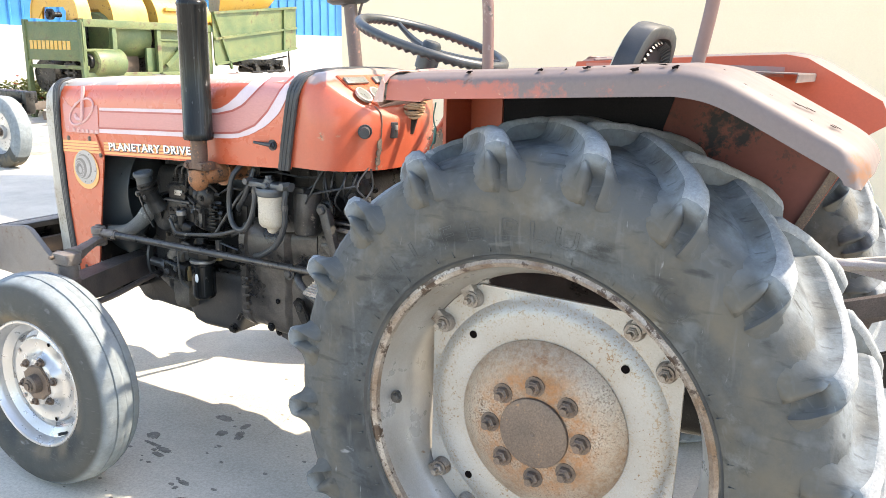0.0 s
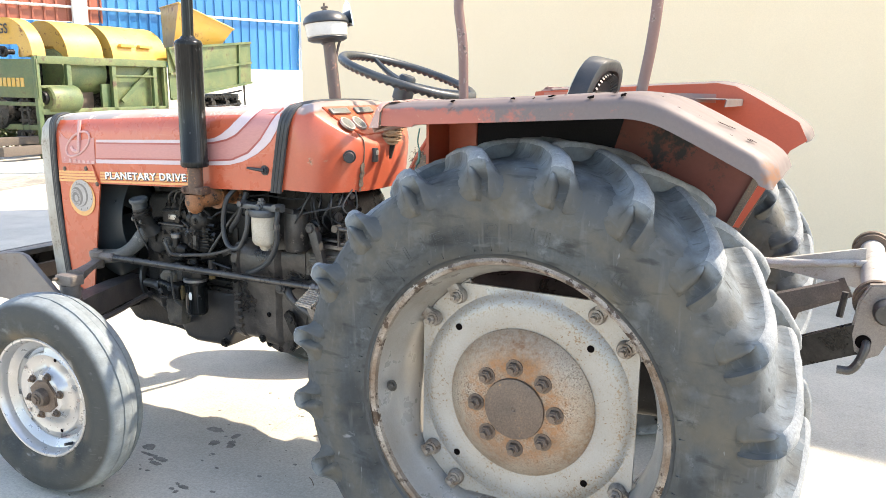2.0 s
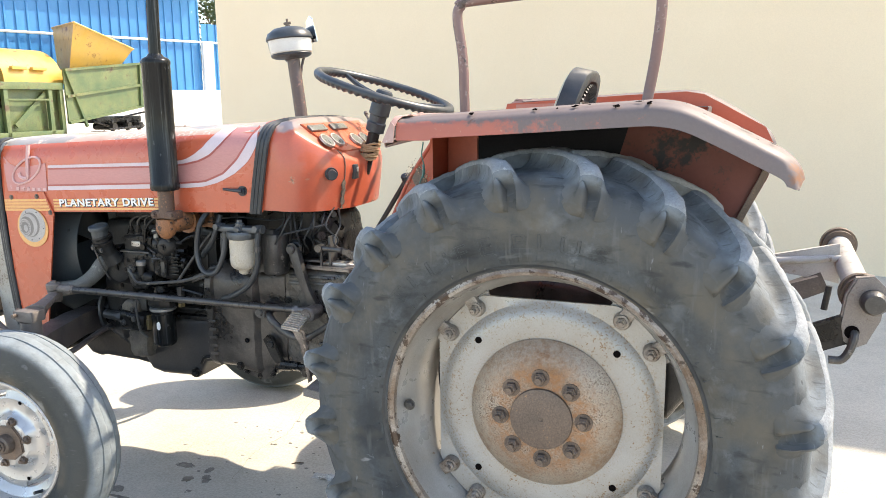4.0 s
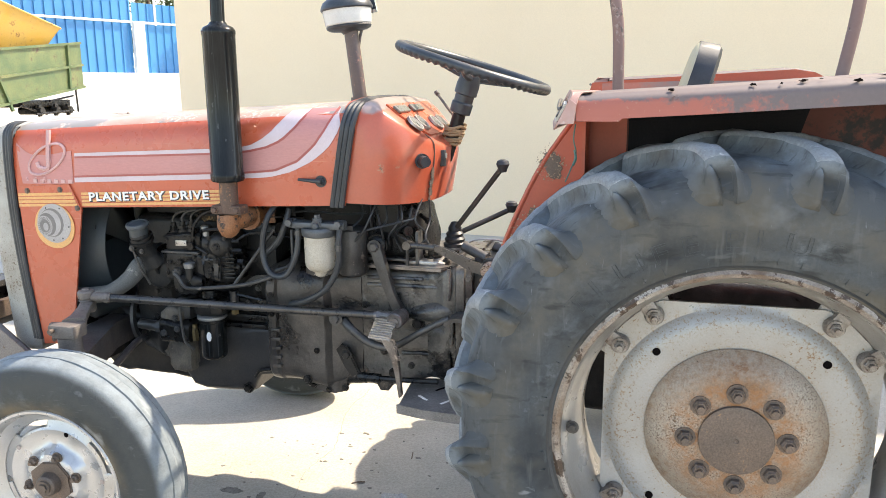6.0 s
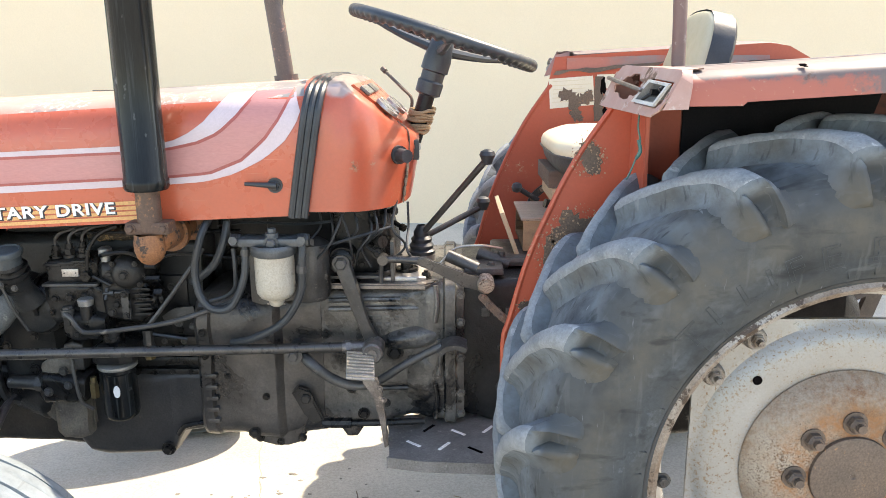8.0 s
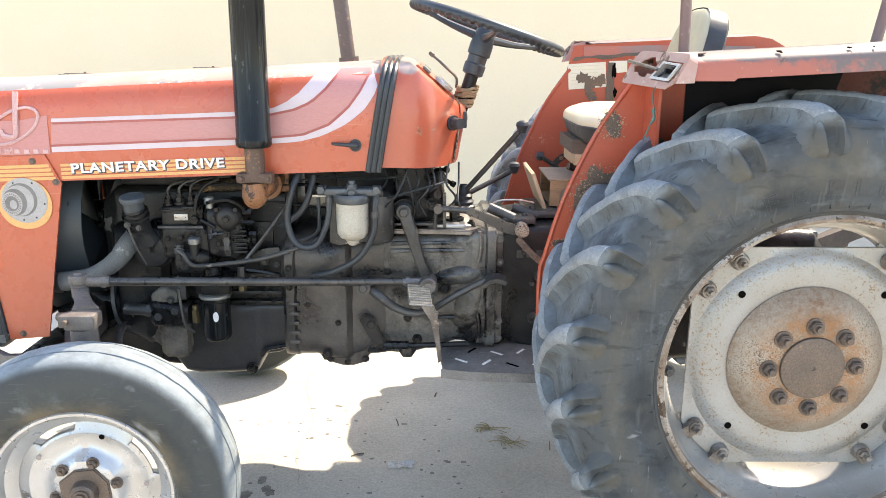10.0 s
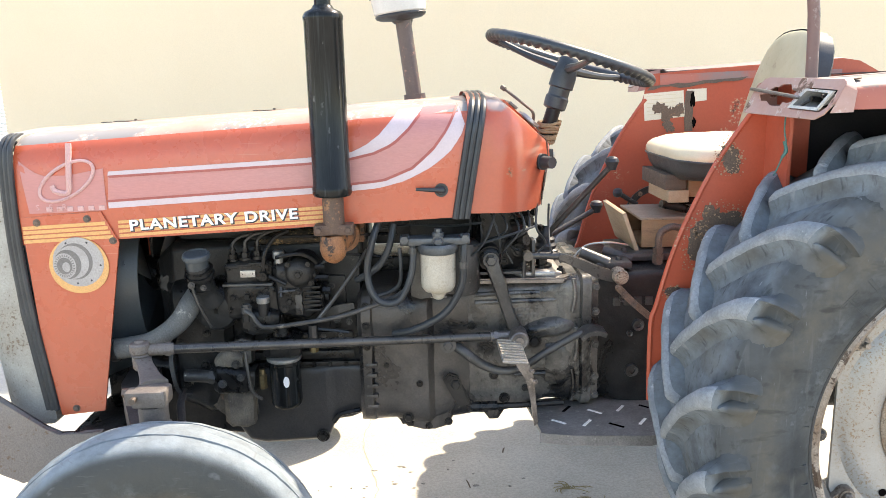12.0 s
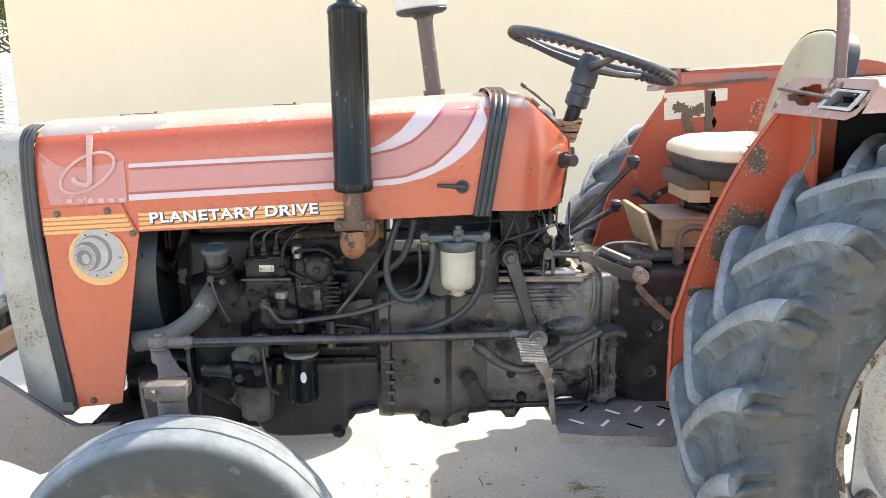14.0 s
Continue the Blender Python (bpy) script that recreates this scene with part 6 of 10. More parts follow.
    holed(bm, [(0.0, 1.342), (0.03, 1.336), (0.86, 1.332), (0.93, 1.342), (0.99, 1.372), (0.99, 1.400), (0.95, 1.408), (0.10, 1.413), (0.05, 1.408), (0.0, 1.385)], [hole_a, hole_b], face, 0.003)
    lampbox = part("lamp_housing", bm, LAMPBOX, guard, "dented faded lamp housing with torn openings")
    bm = B()
    sheet(bm, [[(-0.36, Y(-0.462), 1.352 + up), (-0.36, Y(-0.70), 1.352 + up)], [face(0, 1.338), face(0.88, 1.334)]])
    sheet(bm, [[(-0.36, Y(-0.463), 1.340 + up), (-0.36, Y(-0.463), 1.410 + up)], [face(0, 1.340), face(0.0, 1.400)]])
    sheet(bm, [[face(0.05, 1.4105), face(0.94, 1.4070)], [(-0.325, Y(-0.462), 1.4105 + up), (-0.325, Y(-0.745), 1.4100 + up)]])
    sheet(bm, [[face(0.94, 1.4070), face(0.98, 1.4035), face(0.995, 1.396)], [(-0.345, Y(-0.752), 1.4080 + up), (-0.350, Y(-0.770), 1.4000 + up), (-0.352, Y(-0.7830), 1.386 + up)]])
    sheet(bm, [[face(0.995, 1.396), face(0.99, 1.345)], [(-0.352, Y(-0.7830), 1.386 + up), (-0.356, Y(-0.7830), 1.347 + up)]])
    thicken(bm, 0.002)
    part("lamp_case", bm, LAMPBOX, lampbox, "faded lamp case walls")
    bm = B()
    tube(bm, [face(-0.02, 1.388, 0.007), face(0.1, 1.386, 0.009), face(0.57, 1.374, 0.009), face(0.60, 1.371, 0.0)], 0.0042, n=8)
    part("lamp_bracket", bm, BROWN_STEEL, lampbox, "bent rod across the torn opening")
    ring = [(0.63, 1.390), (0.935, 1.386), (0.875, 1.349), (0.545, 1.352)]
    inner = [(0.66, 1.386), (0.90, 1.382), (0.855, 1.355), (0.59, 1.357)]
    bm = B()
    g = [[bm.verts.new(face(u, z, o)) for u, z in q] for q, o in ((ring, 0.001), (ring, 0.006), (inner, 0.006), ([(0.71, 1.380), (0.84, 1.378), (0.82, 1.362), (0.66, 1.363)], -0.030))]
    for a_, b_ in zip(g[:3], g[1:3]):
        for i in range(4):
            bm.faces.new((a_[i], a_[(i + 1) % 4], b_[(i + 1) % 4], b_[i]))
    part("lamp_bezel", bm, BEZEL, lampbox, "loose white lamp bezel")
    bm = B()
    g = [[bm.verts.new(face(u, z, o)) for u, z in q] for q, o in ((inner, 0.0055), ([(0.71, 1.380), (0.84, 1.378), (0.82, 1.362), (0.66, 1.363)], -0.030))]
    for i in range(4):
        bm.faces.new((g[0][i], g[0][(i + 1) % 4], g[1][(i + 1) % 4], g[1][i]))
    bm.faces.new(g[1])
    part("lamp_reflector", bm, ALU, lampbox, "dull tarnished lamp reflector")
    bm = B()
    rod(bm, face(0.73, 1.368, -0.02), face(0.74, 1.370, 0.004), 0.006, n=8)
    tube(bm, [face(0.73, 1.368, 0.0), face(0.70, 1.360, 0.004), face(0.68, 1.357, 0.004)], 0.003, n=6)
    part("bulb_holder", bm, IRON, lampbox, "dark bulb holder")
    bm = B()
    rod(bm, face(0.86, 1.378, 0.0), face(0.86, 1.376, 0.008), 0.004, n=8)
    part("bezel_screw", bm, IRON, lampbox)
    # rust holes, their dark inside painted as patches on the skin
    def skin(x, q):
        xs = [r[8][0] for r in rows]
        q = q * (len(rows[0]) - 1) / 6
        k = min(max(int(q), 0), len(rows[0]) - 2)
        a_, b_ = [Vector([float(np.interp(x, xs, [r[c][d] for r in rows])) for d in range(3)]) for c in (k, k + 1)]
        return a_.lerp(b_, q - k)
    if s < 0:
        for x, q, r, rq in ((-0.17, 4.0, .006, .30), (-0.02, 4.0, .007, .30), (0.03, 4.1, .003, .2), (0.07, 3.8, .008, .25), (0.16, 4.4, .007, .40), (0.205, 3.7, .010, .2), (0.228, 4.2, .007, .3), (0.415, 2.7, .007, .05), (0.425, 2.62, .006, .04), (0.435, 2.5, .006, .05), (0.475, 2.9, .006, .06), (0.48, 2.75, .007, .05), (0.445, 3.75, .003, .04), (0.38, 3.3, .003, .03), (0.34, 3.8, .004, .05), (0.10, 3.7, .004, .1), (0.30, 3.0, .004, .03)):
            bm = B()
            d1, d2 = skin(x + 0.01, q) - skin(x - 0.01, q), skin(x, q + 0.1) - skin(x, q - 0.1)
            up_ = d1.cross(d2).normalized()
            if up_.z < 0:
                up_ = -up_
            vs = [bm.verts.new(skin(u, v) + up_ * 0.0042) for u, v in ragged(x, q, r, rq, rnd, 14, 0.45)]
            bm.faces.new(vs)
            part("rust_hole", bm, VOID, guard, "small ragged rust hole")
    return guard


near_guard = mudguard(-1, "faded grey-pink mudguard with rust holes")
far_guard = mudguard(1, "faded red mudguard with torn decal")
bm = B()
tube(bm, [(-0.285, -0.462, 1.40), (-0.290, -0.462, 1.55), (-0.305, -0.462, 1.655), (-0.295, -0.462, 1.688), (-0.255, -0.462, 1.70), (0.16, -0.462, 1.722), (0.205, -0.462, 1.712), (0.220, -0.462, 1.68), (0.212, -0.462, 1.56), (0.192, -0.462, 1.425)], 0.0135, n=14, steps=6)
part("grab_rail", bm, RAIL, near_guard, "bent tube grab rail with chipped red paint")
bm = B()
tube(bm, [(-0.375, -0.545, 1.335), (-0.378, -0.55, 1.30), (-0.372, -0.548, 1.265), (-0.385, -0.55, 1.225), (-0.395, -0.548, 1.20)], 0.0018, n=6)
tube(bm, [(-0.375, -0.545, 1.275), (-0.372, -0.552, 1.255), (-0.378, -0.546, 1.240)], 0.0035, n=6)
part("loose_wire", bm, WIRE, near_guard, "dangling green wire")
# torn information sticker and rust on the far panel
yd = 0.4105


def patch(bm, outline, k=0):
    plate(bm, [(u - 0.018, v + 0.002) for u, v in outline], "y", yd - 0.0012 - 0.0004 * k, yd - 0.0004 * k)


bm = B()
patch(bm, [(-0.411, 1.361), (-0.276, 1.370), (-0.268, 1.282), (-0.405, 1.271)])
part("torn_decal", bm, STICKER, far_guard, "torn white information sticker")
bm = B()
patch(bm, [(-0.264, 1.373), (-0.198, 1.375), (-0.196, 1.335), (-0.249, 1.330)])
part("torn_decal", bm, STICKER, far_guard, "torn white information sticker")
rnd = random.Random(8)
for k in range(6):
    bm = B()
    z = 1.352 - 0.0125 * k
    patch(bm, [(-0.398, z), (-0.30 + 0.02 * (k % 2), z + 0.005), (-0.30 + 0.02 * (k % 2), z + 0.0072), (-0.398, z + 0.0022)], 1)
    part("sticker_bar", bm, SEAT, far_guard)
bm = B()
for i, (cx, cz, rx, rz) in enumerate(((-0.355, 1.312, 0.026, 0.020), (-0.330, 1.290, 0.018, 0.028), (-0.298, 1.300, 0.024, 0.019), (-0.325, 1.255, 0.017, 0.020), (-0.313, 1.243, 0.012, 0.010), (-0.285, 1.318, 0.012, 0.010))):
    patch(bm, ragged(cx, cz, rx, rz, rnd, 20, 0.3), 2 + i)
part("rust_patch", bm, RUST_DARK, far_guard, "flaking rust eating through the sticker")
bm = B()
patch(bm, [(-0.269 + rnd.uniform(-0.003, 0.003), 1.368 - 0.0135 * k) for k in range(11)] + [(-0.240 + rnd.uniform(-0.003, 0.003), 1.233 + 0.0135 * k) for k in range(11)], 2)
part("rust_patch", bm, RUST_DARK, far_guard, "upright band of bare rust")
for i, (cx, cz, rx, rz) in enumerate(((-0.244, 1.338, 0.009, 0.024), (-0.236, 1.262, 0.006, 0.016))):
    bm = B()
    patch(bm, ragged(cx, cz, rx, rz, rnd, 16, 0.3), 4)
    part("rust_hole", bm, VOID, far_guard, "dark rust hole")
bm = B()
patch(bm, [(-0.40, 1.372)] + [(-0.38 + 0.03 * k, 1.376 + 0.002 * k + rnd.uniform(-0.008, 0.006)) for k in range(11)] + [(-0.06 - 0.03 * k, 1.411 - 0.0022 * k + rnd.uniform(-0.003, 0.003)) for k in range(12)], 12)
part("rust_patch", bm, RUST_DARK, far_guard, "ragged rust line along the flange")

# rust with curled paint flakes on the near panel
rnd = random.Random(17)
for cx, cz, rx, rz, n in ((-0.447, 1.228, 0.030, 0.036, 130), (-0.455, 1.066, 0.062, 0.046, 170), (-0.515, 1.015, 0.030, 0.055, 120), (-0.562, 0.903, 0.027, 0.014, 40), (-0.33, 1.21, 0.014, 0.05, 50)):
    bm = B()
    for q in range(5):
        plate(bm, ragged(cx + rnd.uniform(-0.4, 0.4) * rx, cz + rnd.uniform(-0.4, 0.4) * rz, rx * rnd.uniform(0.4, 0.75), rz * rnd.uniform(0.4, 0.75), rnd, 20, 0.3), "y", -0.4162 - 0.0003 * q, -0.4150)
    part("rust_patch", bm, RUST_DARK, near_guard, "dark rust patch")
    bm = B()
    for q in range(n):
        t, d = rnd.uniform(0, 6.28), rnd.gauss(0.95, 0.22)
        x, z, r = cx + rx * d * math.cos(t), cz + rz * d * math.sin(t), 0.0006 + 0.0018 * rnd.random() ** 2
        plate(bm, ragged(x, z, r, r, rnd, 7, 0.4), "y", -0.4185 - rnd.uniform(0, 0.002), -0.4165)
    part("paint_flake", bm, FLAKE, near_guard, "curled pale paint flakes")

# ---- seat ----
SY = 0.12
bm = B()
box(bm, -0.42, -0.20, 0.02, 0.22, 1.045, 1.075, 0.008)
seat = part("seat", bm, IRON, tractor, "cream driver's seat on wooden packing")


def pillow(rings, n=44):
    """Rings of the seat's rounded outline from the rim to the middle: share of the outline, height, lift of the nose."""
    rows = []
    for f, z, nose in rings:
        row = []
        for k in range(n):
            t = 2 * math.pi * k / n
            c, d = math.cos(t), math.sin(t)
            u = 0.172 * abs(c) ** 0.5 * (1 if c > 0 else -1)
            v = 0.232 * abs(d) ** 0.5 * (1 if d > 0 else -1)
            row.append((-0.304 + u * f, 0.065 + v * f, z + 0.012 * max(0, u * f / 0.17) ** 2 + nose * max(0, -u * f / 0.17) ** 2 + 0.004 * f * noise.noise(Vector((u * 14, v * 14, f)))))
        rows.append(row + [row[0]])
    return rows


SEAM = (1.0, 1.187, 0.004)
bm = B()
sheet(bm, pillow((SEAM, (1.012, 1.195, 0.003), (1.008, 1.207, 0.0), (0.985, 1.220, -0.004), (0.93, 1.231, -0.008), (0.80, 1.240, -0.010), (0.5, 1.247, -0.008), (0.2, 1.249, 0), (0.02, 1.249, 0))))
bmesh.ops.remove_doubles(bm, verts=bm.verts[:], dist=1e-5)
part("cushion", bm, SEAT, seat, "yellowed cream vinyl seat cushion", 60)
bm = B()
sheet(bm, pillow((SEAM, (0.985, 1.179, 0.003), (0.955, 1.163, 0.0), (0.90, 1.146, 0.0), (0.80, 1.134, -0.006), (0.60, 1.130, 0), (0.02, 1.130, 0))))
bmesh.ops.remove_doubles(bm, verts=bm.verts[:], dist=1e-5)
part("seat_pan", bm, SEAT_DARK, seat, "cracked dark grey seat underside", 60)
bm = B()
tube(bm, pillow(((1.006, 1.186, 0.004),))[0], 0.0035, n=6, smooth=False)
part("piping", bm, SEAT_DARK, seat)
# backrest: padded, leaning back
mb = Matrix.Translation((-0.170, 0.075, 1.200)) @ Matrix.Rotation(radians(16.5), 4, "Y")
OB = [(-0.195, 0.0), (-0.203, 0.10), (-0.205, 0.17), (-0.202, 0.22), (-0.190, 0.265), (-0.168, 0.305), (-0.135, 0.332), (-0.09, 0.347), (-0.04, 0.352)]
OB = [(u * 0.86, v) for u, v in OB]
OB = OB + [(-u, v) for u, v in OB[::-1]]
bm = B()
rows = [[(x, u * f, 0.16 + (v - 0.16) * f) for u, v in OB] for x, f in ((0.0, 1.0), (-0.010, 1.0), (-0.016, 0.965), (-0.021, 0.88), (-0.024, 0.6), (-0.025, 0.02))]
sheet(bm, rows)
bmesh.ops.transform(bm, matrix=mb, verts=bm.verts[:])
part("backrest_pad", bm, SEAT_PAD, seat, "yellowed cream backrest pad with shade in its colour", 60)
bm = B()
n = len(OB)
v0 = [bm.verts.new((-0.010, u * 1.012, v * 1.01)) for u, v in OB]
v1 = [bm.verts.new((0.044, u * 1.03, v * 1.02)) for u, v in OB]
v1b = [bm.verts.new((0.053, u * 0.97, v * 0.995)) for u, v in OB]
v2 = [bm.verts.new((0.051, u * 0.86, 0.012 + v * 0.89)) for u, v in OB]
v3 = [bm.verts.new((0.033, u * 0.80, 0.015 + v * 0.86)) for u, v in OB]
for p, q in ((v0, v1), (v1, v1b), (v1b, v2), (v2, v3)):
    for i in range(n - 1):
        bm.faces.new((p[i], p[i + 1], q[i + 1], q[i]))
bm.faces.new(v3)
bmesh.ops.transform(bm, matrix=mb, verts=bm.verts[:])
part("backrest_frame", bm, BLACK_RUBBER, seat, "blue-black backrest shell", 50)
# gathered vinyl round the back opening
for k in range(22):
    t = radians(20 + 140 * k / 21)
    bm = B()
    c, d = math.cos(t), math.sin(t)
    p = mb @ Vector((0.054, 0.152 * abs(c) ** 0.7 * (1 if c > 0 else -1), 0.15 + 0.165 * d))
    q = mb @ Vector((0.038, 0.134 * abs(c) ** 0.7 * (1 if c > 0 else -1), 0.145 + 0.145 * d))
    rod(bm, p, q, 0.005, 0.003, n=6)
    part("vinyl_fold", bm, BLACK_RUBBER, seat)
bm = B()
box(bm, 0.032, 0.041, -0.130, 0.130, 0.03, 0.255, 0.006, mb)
for z in (0.06, 0.115, 0.17):
    box(bm, 0.039, 0.051, -0.115, 0.115, z, z + 0.040, 0.009, mb)
part("back_plate", bm, IRON_GREY, seat, "grey pressed metal plate in the backrest shell")
# wooden packing
for name, b6, m in (("packing_block", (-0.478, -0.415, SY - 0.15, SY + 0.10, 1.098, 1.142), WOOD_DARK), ("packing_block", (-0.470, -0.41, SY - 0.16, SY + 0.05, 1.062, 1.098), WOOD_PALE), ("packing_block", (-0.41, -0.34, SY - 0.15, SY + 0.08, 1.076, 1.130), WOOD), ("packing_block", (-0.33, -0.24, SY - 0.12, SY + 0.12, 1.0, 1.13), WOOD_DARK)):
    bm = B()
    box(bm, *b6, 0.003)
    part(name, bm, m, seat, "rough wooden packing block")
bm = B()
rod(bm, (-0.485, -0.02, 1.057), (-0.40, 0.0, 1.035), 0.012)
part("seat_bolt", bm, IRON, seat)
# wooden box beneath
wb = thing("wooden_box", "small bare plywood box on the gearbox", "box", at=(-0.465, 0.10, 0.93))
for name, b6, m, lab in (("box_side", (-0.076, 0.075, -0.13, -0.12, 0, 0.082), WOOD, "scuffed brown plywood side"), ("box_side", (-0.076, 0.075, 0.10, 0.11, 0, 0.082), WOOD, ""), ("box_end", (0.065, 0.075, -0.12, 0.10, 0, 0.082), WOOD, ""), ("box_floor", (-0.076, 0.065, -0.12, 0.10, 0, 0.008), WOOD, ""), ("box_lid", (-0.082, 0.082, -0.135, 0.115, 0.082, 0.089), WOOD_TOP, "greyed plywood lid")):
    bm = B()
    box(bm, *b6, 0.0015)
    part(name, bm, m, wb, lab)
bm = B()
box(bm, -0.006, 0.006, -0.145, 0.115, -0.062, 0.062, 0.002, pose(-0.112, 0, 0.048, 0, -20, 0))
part("box_front", bm, WOOD_PALE, wb, "pale loose front board")
# quadrant and its lever on the far side
bm = B()
lathe(bm, [(0.086, 0.0), (0.108, 0.0), (0.108, 0.008), (0.086, 0.008)], "y", at=(-0.395, 0.335, 0.955), n=28, closed=True, a0=10, a1=178)
quad = part("lift_quadrant", bm, IRON_GREY, tractor, "dark curved lift quadrant")
for a in (95, 125, 150):
    bm = B()
    nut(bm, (-0.395 + 0.097 * math.cos(radians(a)), 0.334, 0.955 + 0.097 * math.sin(radians(a))), 0.006, 0.006)
    part("quadrant_bolt", bm, RUST, quad)
bm = B()
rod(bm, (-0.462, 0.330, 1.000), (-0.520, 0.330, 1.036), 0.008)
part("lift_lever", bm, IRON_GREY, quad, "short lift lever")
bm = B()
lathe(bm, [(0.0, -0.017), (0.013, -0.012), (0.017, 0.0), (0.013, 0.012), (0.0, 0.017)], "z", at=(-0.528, 0.330, 1.041), n=14)
part("lever_knob", bm, BLACK_RUBBER, quad, "round black knob")

# ---- gear levers ----
def knob(bm, p, r):
    lathe(bm, [(0.0, -r * 0.9), (r * 0.55, -r * 0.8), (r * 0.75, -r * 0.2), (r, r * 0.35), (r * 0.8, r * 0.8), (r * 0.4, r), (0, r * 1.02)], "z", n=16)
    bmesh.ops.translate(bm, vec=p, verts=[v for v in bm.verts if v.co.length < r * 1.5])


for base_, top_, r in (((-0.815, 0.045, 0.955), (-0.642, -0.045, 1.172), 0.0085), ((-0.800, 0.09, 0.945), (-0.645, 0.138, 1.018), 0.0085)):
    bm = B()
    rod(bm, base_, top_, r)
    lever = part("gear_lever", bm, IRON_GREY, tractor, "bare steel gear lever with black knob")
    bm = B()
    knob(bm, Vector(top_) + Vector((0.005, 0, 0.008)), 0.021)
    part("knob", bm, BLACK_RUBBER, lever, "black pear-shaped knob")
bm = B()
lathe(bm, [(0.036, 0.90), (0.038, 0.915), (0.031, 0.92), (0.034, 0.93), (0.027, 0.938), (0.029, 0.948), (0.021, 0.956), (0.022, 0.966), (0.012, 0.985)], "z", at=(-0.812, 0.05, 0), n=24)
part("lever_boot", bm, BLACK_RUBBER, tractor, "ribbed black lever boot")
bm = B()
rod(bm, (-0.812, 0.05, 0.86), (-0.812, 0.05, 0.905), 0.038, n=20)
part("boot_seat", bm, ALU, tractor)

# ---- engine ----
def casting(bm, stations, amp=0.0018, step=0.014, seed=0.0, side=12):
    """A cast body along x through stations (x, near y, far y, low z, top z, corner radius), with the uneven skin of sand castings."""
    st = np.array(stations, float)
    xs = sorted(set(np.round(np.r_[st[:, 0], np.arange(st[0, 0], st[-1, 0], step)], 4)))
    rings = []
    for x in xs:
        y0, y1, z0, z1, r = (float(np.interp(x, st[:, 0], st[:, k])) for k in range(1, 6))
        pts = []
        for cy, cz, a0 in ((y0 + r, z1 - r, 90), (y0 + r, z0 + r, 180), (y1 - r, z0 + r, 270), (y1 - r, z1 - r, 0)):
            arc = [(cy + r * math.cos(radians(a0 + 22.5 * k)), cz + r * math.sin(radians(a0 + 22.5 * k))) for k in range(5)]
            if pts:
                (py, pz), (qy, qz) = pts[-1], arc[0]
                m = side if len(pts) < 8 else 5
                pts += [(py + (qy - py) * k / m, pz + (qz - pz) * k / m) for k in range(1, m)]
            pts += arc
        ring = []
        for y, z in pts:
            p = Vector((x, y, z))
            d = amp * (noise.noise(p * 17 + Vector((seed, 0, 0))) + 0.6 * noise.noise(p * 47 + Vector((0, seed, 0))))
            ring.append((x + d, y + d, z + d))
        rings.append(ring + [ring[0]])
    sheet(bm, rings)
    bmesh.ops.remove_doubles(bm, verts=bm.verts[:], dist=1e-5)
    bmesh.ops.holes_fill(bm, edges=[e for e in bm.edges if e.is_boundary], sides=0)
    return bm


def boss(bm, x, y, z, r, h, n=20, lip=0.25):
    """A round machined boss standing towards the yard side."""
    lathe(bm, [(0.0, y - h), (r * (1 - lip), y - h), (r, y - h * 0.72), (r * 1.04, y), (r * 1.04, y + 0.02)], "y", at=(x, 0, z), n=n)


def bolts(parent, m, spots, name="case_bolt", k=0.85):
    for x, y, z, r in spots:
        bm = B()
        nut(bm, (x, y, z), r, r * k)
        part(name, bm, m, parent)


engine = part("engine_block", casting(B(), [(-1.93, -0.10, 0.18, 0.60, 0.96, 0.03), (-1.88, -0.128, 0.20, 0.60, 1.00, 0.03), (-1.60, -0.130, 0.20, 0.62, 1.00, 0.02), (-1.46, -0.132, 0.20, 0.62, 1.00, 0.02), (-1.36, -0.145, 0.20, 0.62, 0.99, 0.02)], 0.002), BLACK_CASE, tractor, "oily black engine block")
bm = B()
box(bm, -1.87, -1.38, -0.095, 0.16, 1.00, 1.06, 0.015)
part("cylinder_head", bm, BLACK_CASE, engine)
for x0, x1, z0, z1, y in ((-1.545, -1.385, 0.712, 0.738, -0.150), (-1.45, -1.375, 0.745, 0.80, -0.148), (-1.70, -1.385, 0.655, 0.680, -0.146), (-1.47, -1.40, 0.81, 0.90, -0.146)):
    bm = B()
    box(bm, x0, x1, y, y + 0.03, z0, z1, 0.007)
    part("block_rib", bm, IRON, engine)
bolts(engine, IRON_GREY, ((-1.43, -0.148, 0.775, 0.009), (-1.395, -0.148, 0.765, 0.007), (-1.52, -0.150, 0.725, 0.007), (-1.47, -0.150, 0.725, 0.006), (-1.42, -0.150, 0.725, 0.006), (-1.44, -0.146, 0.87, 0.008)), "block_bolt")
# tappet lever, loose pipe end and sender beside the pump's foot
bm = B()
tube(bm, [(-1.455, -0.170, 0.792), (-1.42, -0.178, 0.812), (-1.375, -0.180, 0.822)], [0.010, 0.012, 0.008], n=8, section=[(-0.5, -1), (0.5, -1), (0.5, 1), (-0.5, 1)])
part("cover_ear", bm, IRON_GREY, engine, "dusty ear of the rear plate")
bm = B()
rod(bm, (-1.49, -0.20, 0.775), (-1.49, -0.20, 0.735), 0.014, n=8)
rod(bm, (-1.49, -0.20, 0.735), (-1.49, -0.20, 0.725), 0.017, n=6)
rod(bm, (-1.49, -0.20, 0.725), (-1.49, -0.20, 0.700), 0.010, n=10)
sender = part("pressure_sender", bm, IRON_GREY, engine, "grey pressure sender with brass end")
bm = B()
rod(bm, (-1.49, -0.20, 0.712), (-1.49, -0.20, 0.698), 0.013, n=6)
part("brass_fitting", bm, BRASS, sender, "small brass fitting")
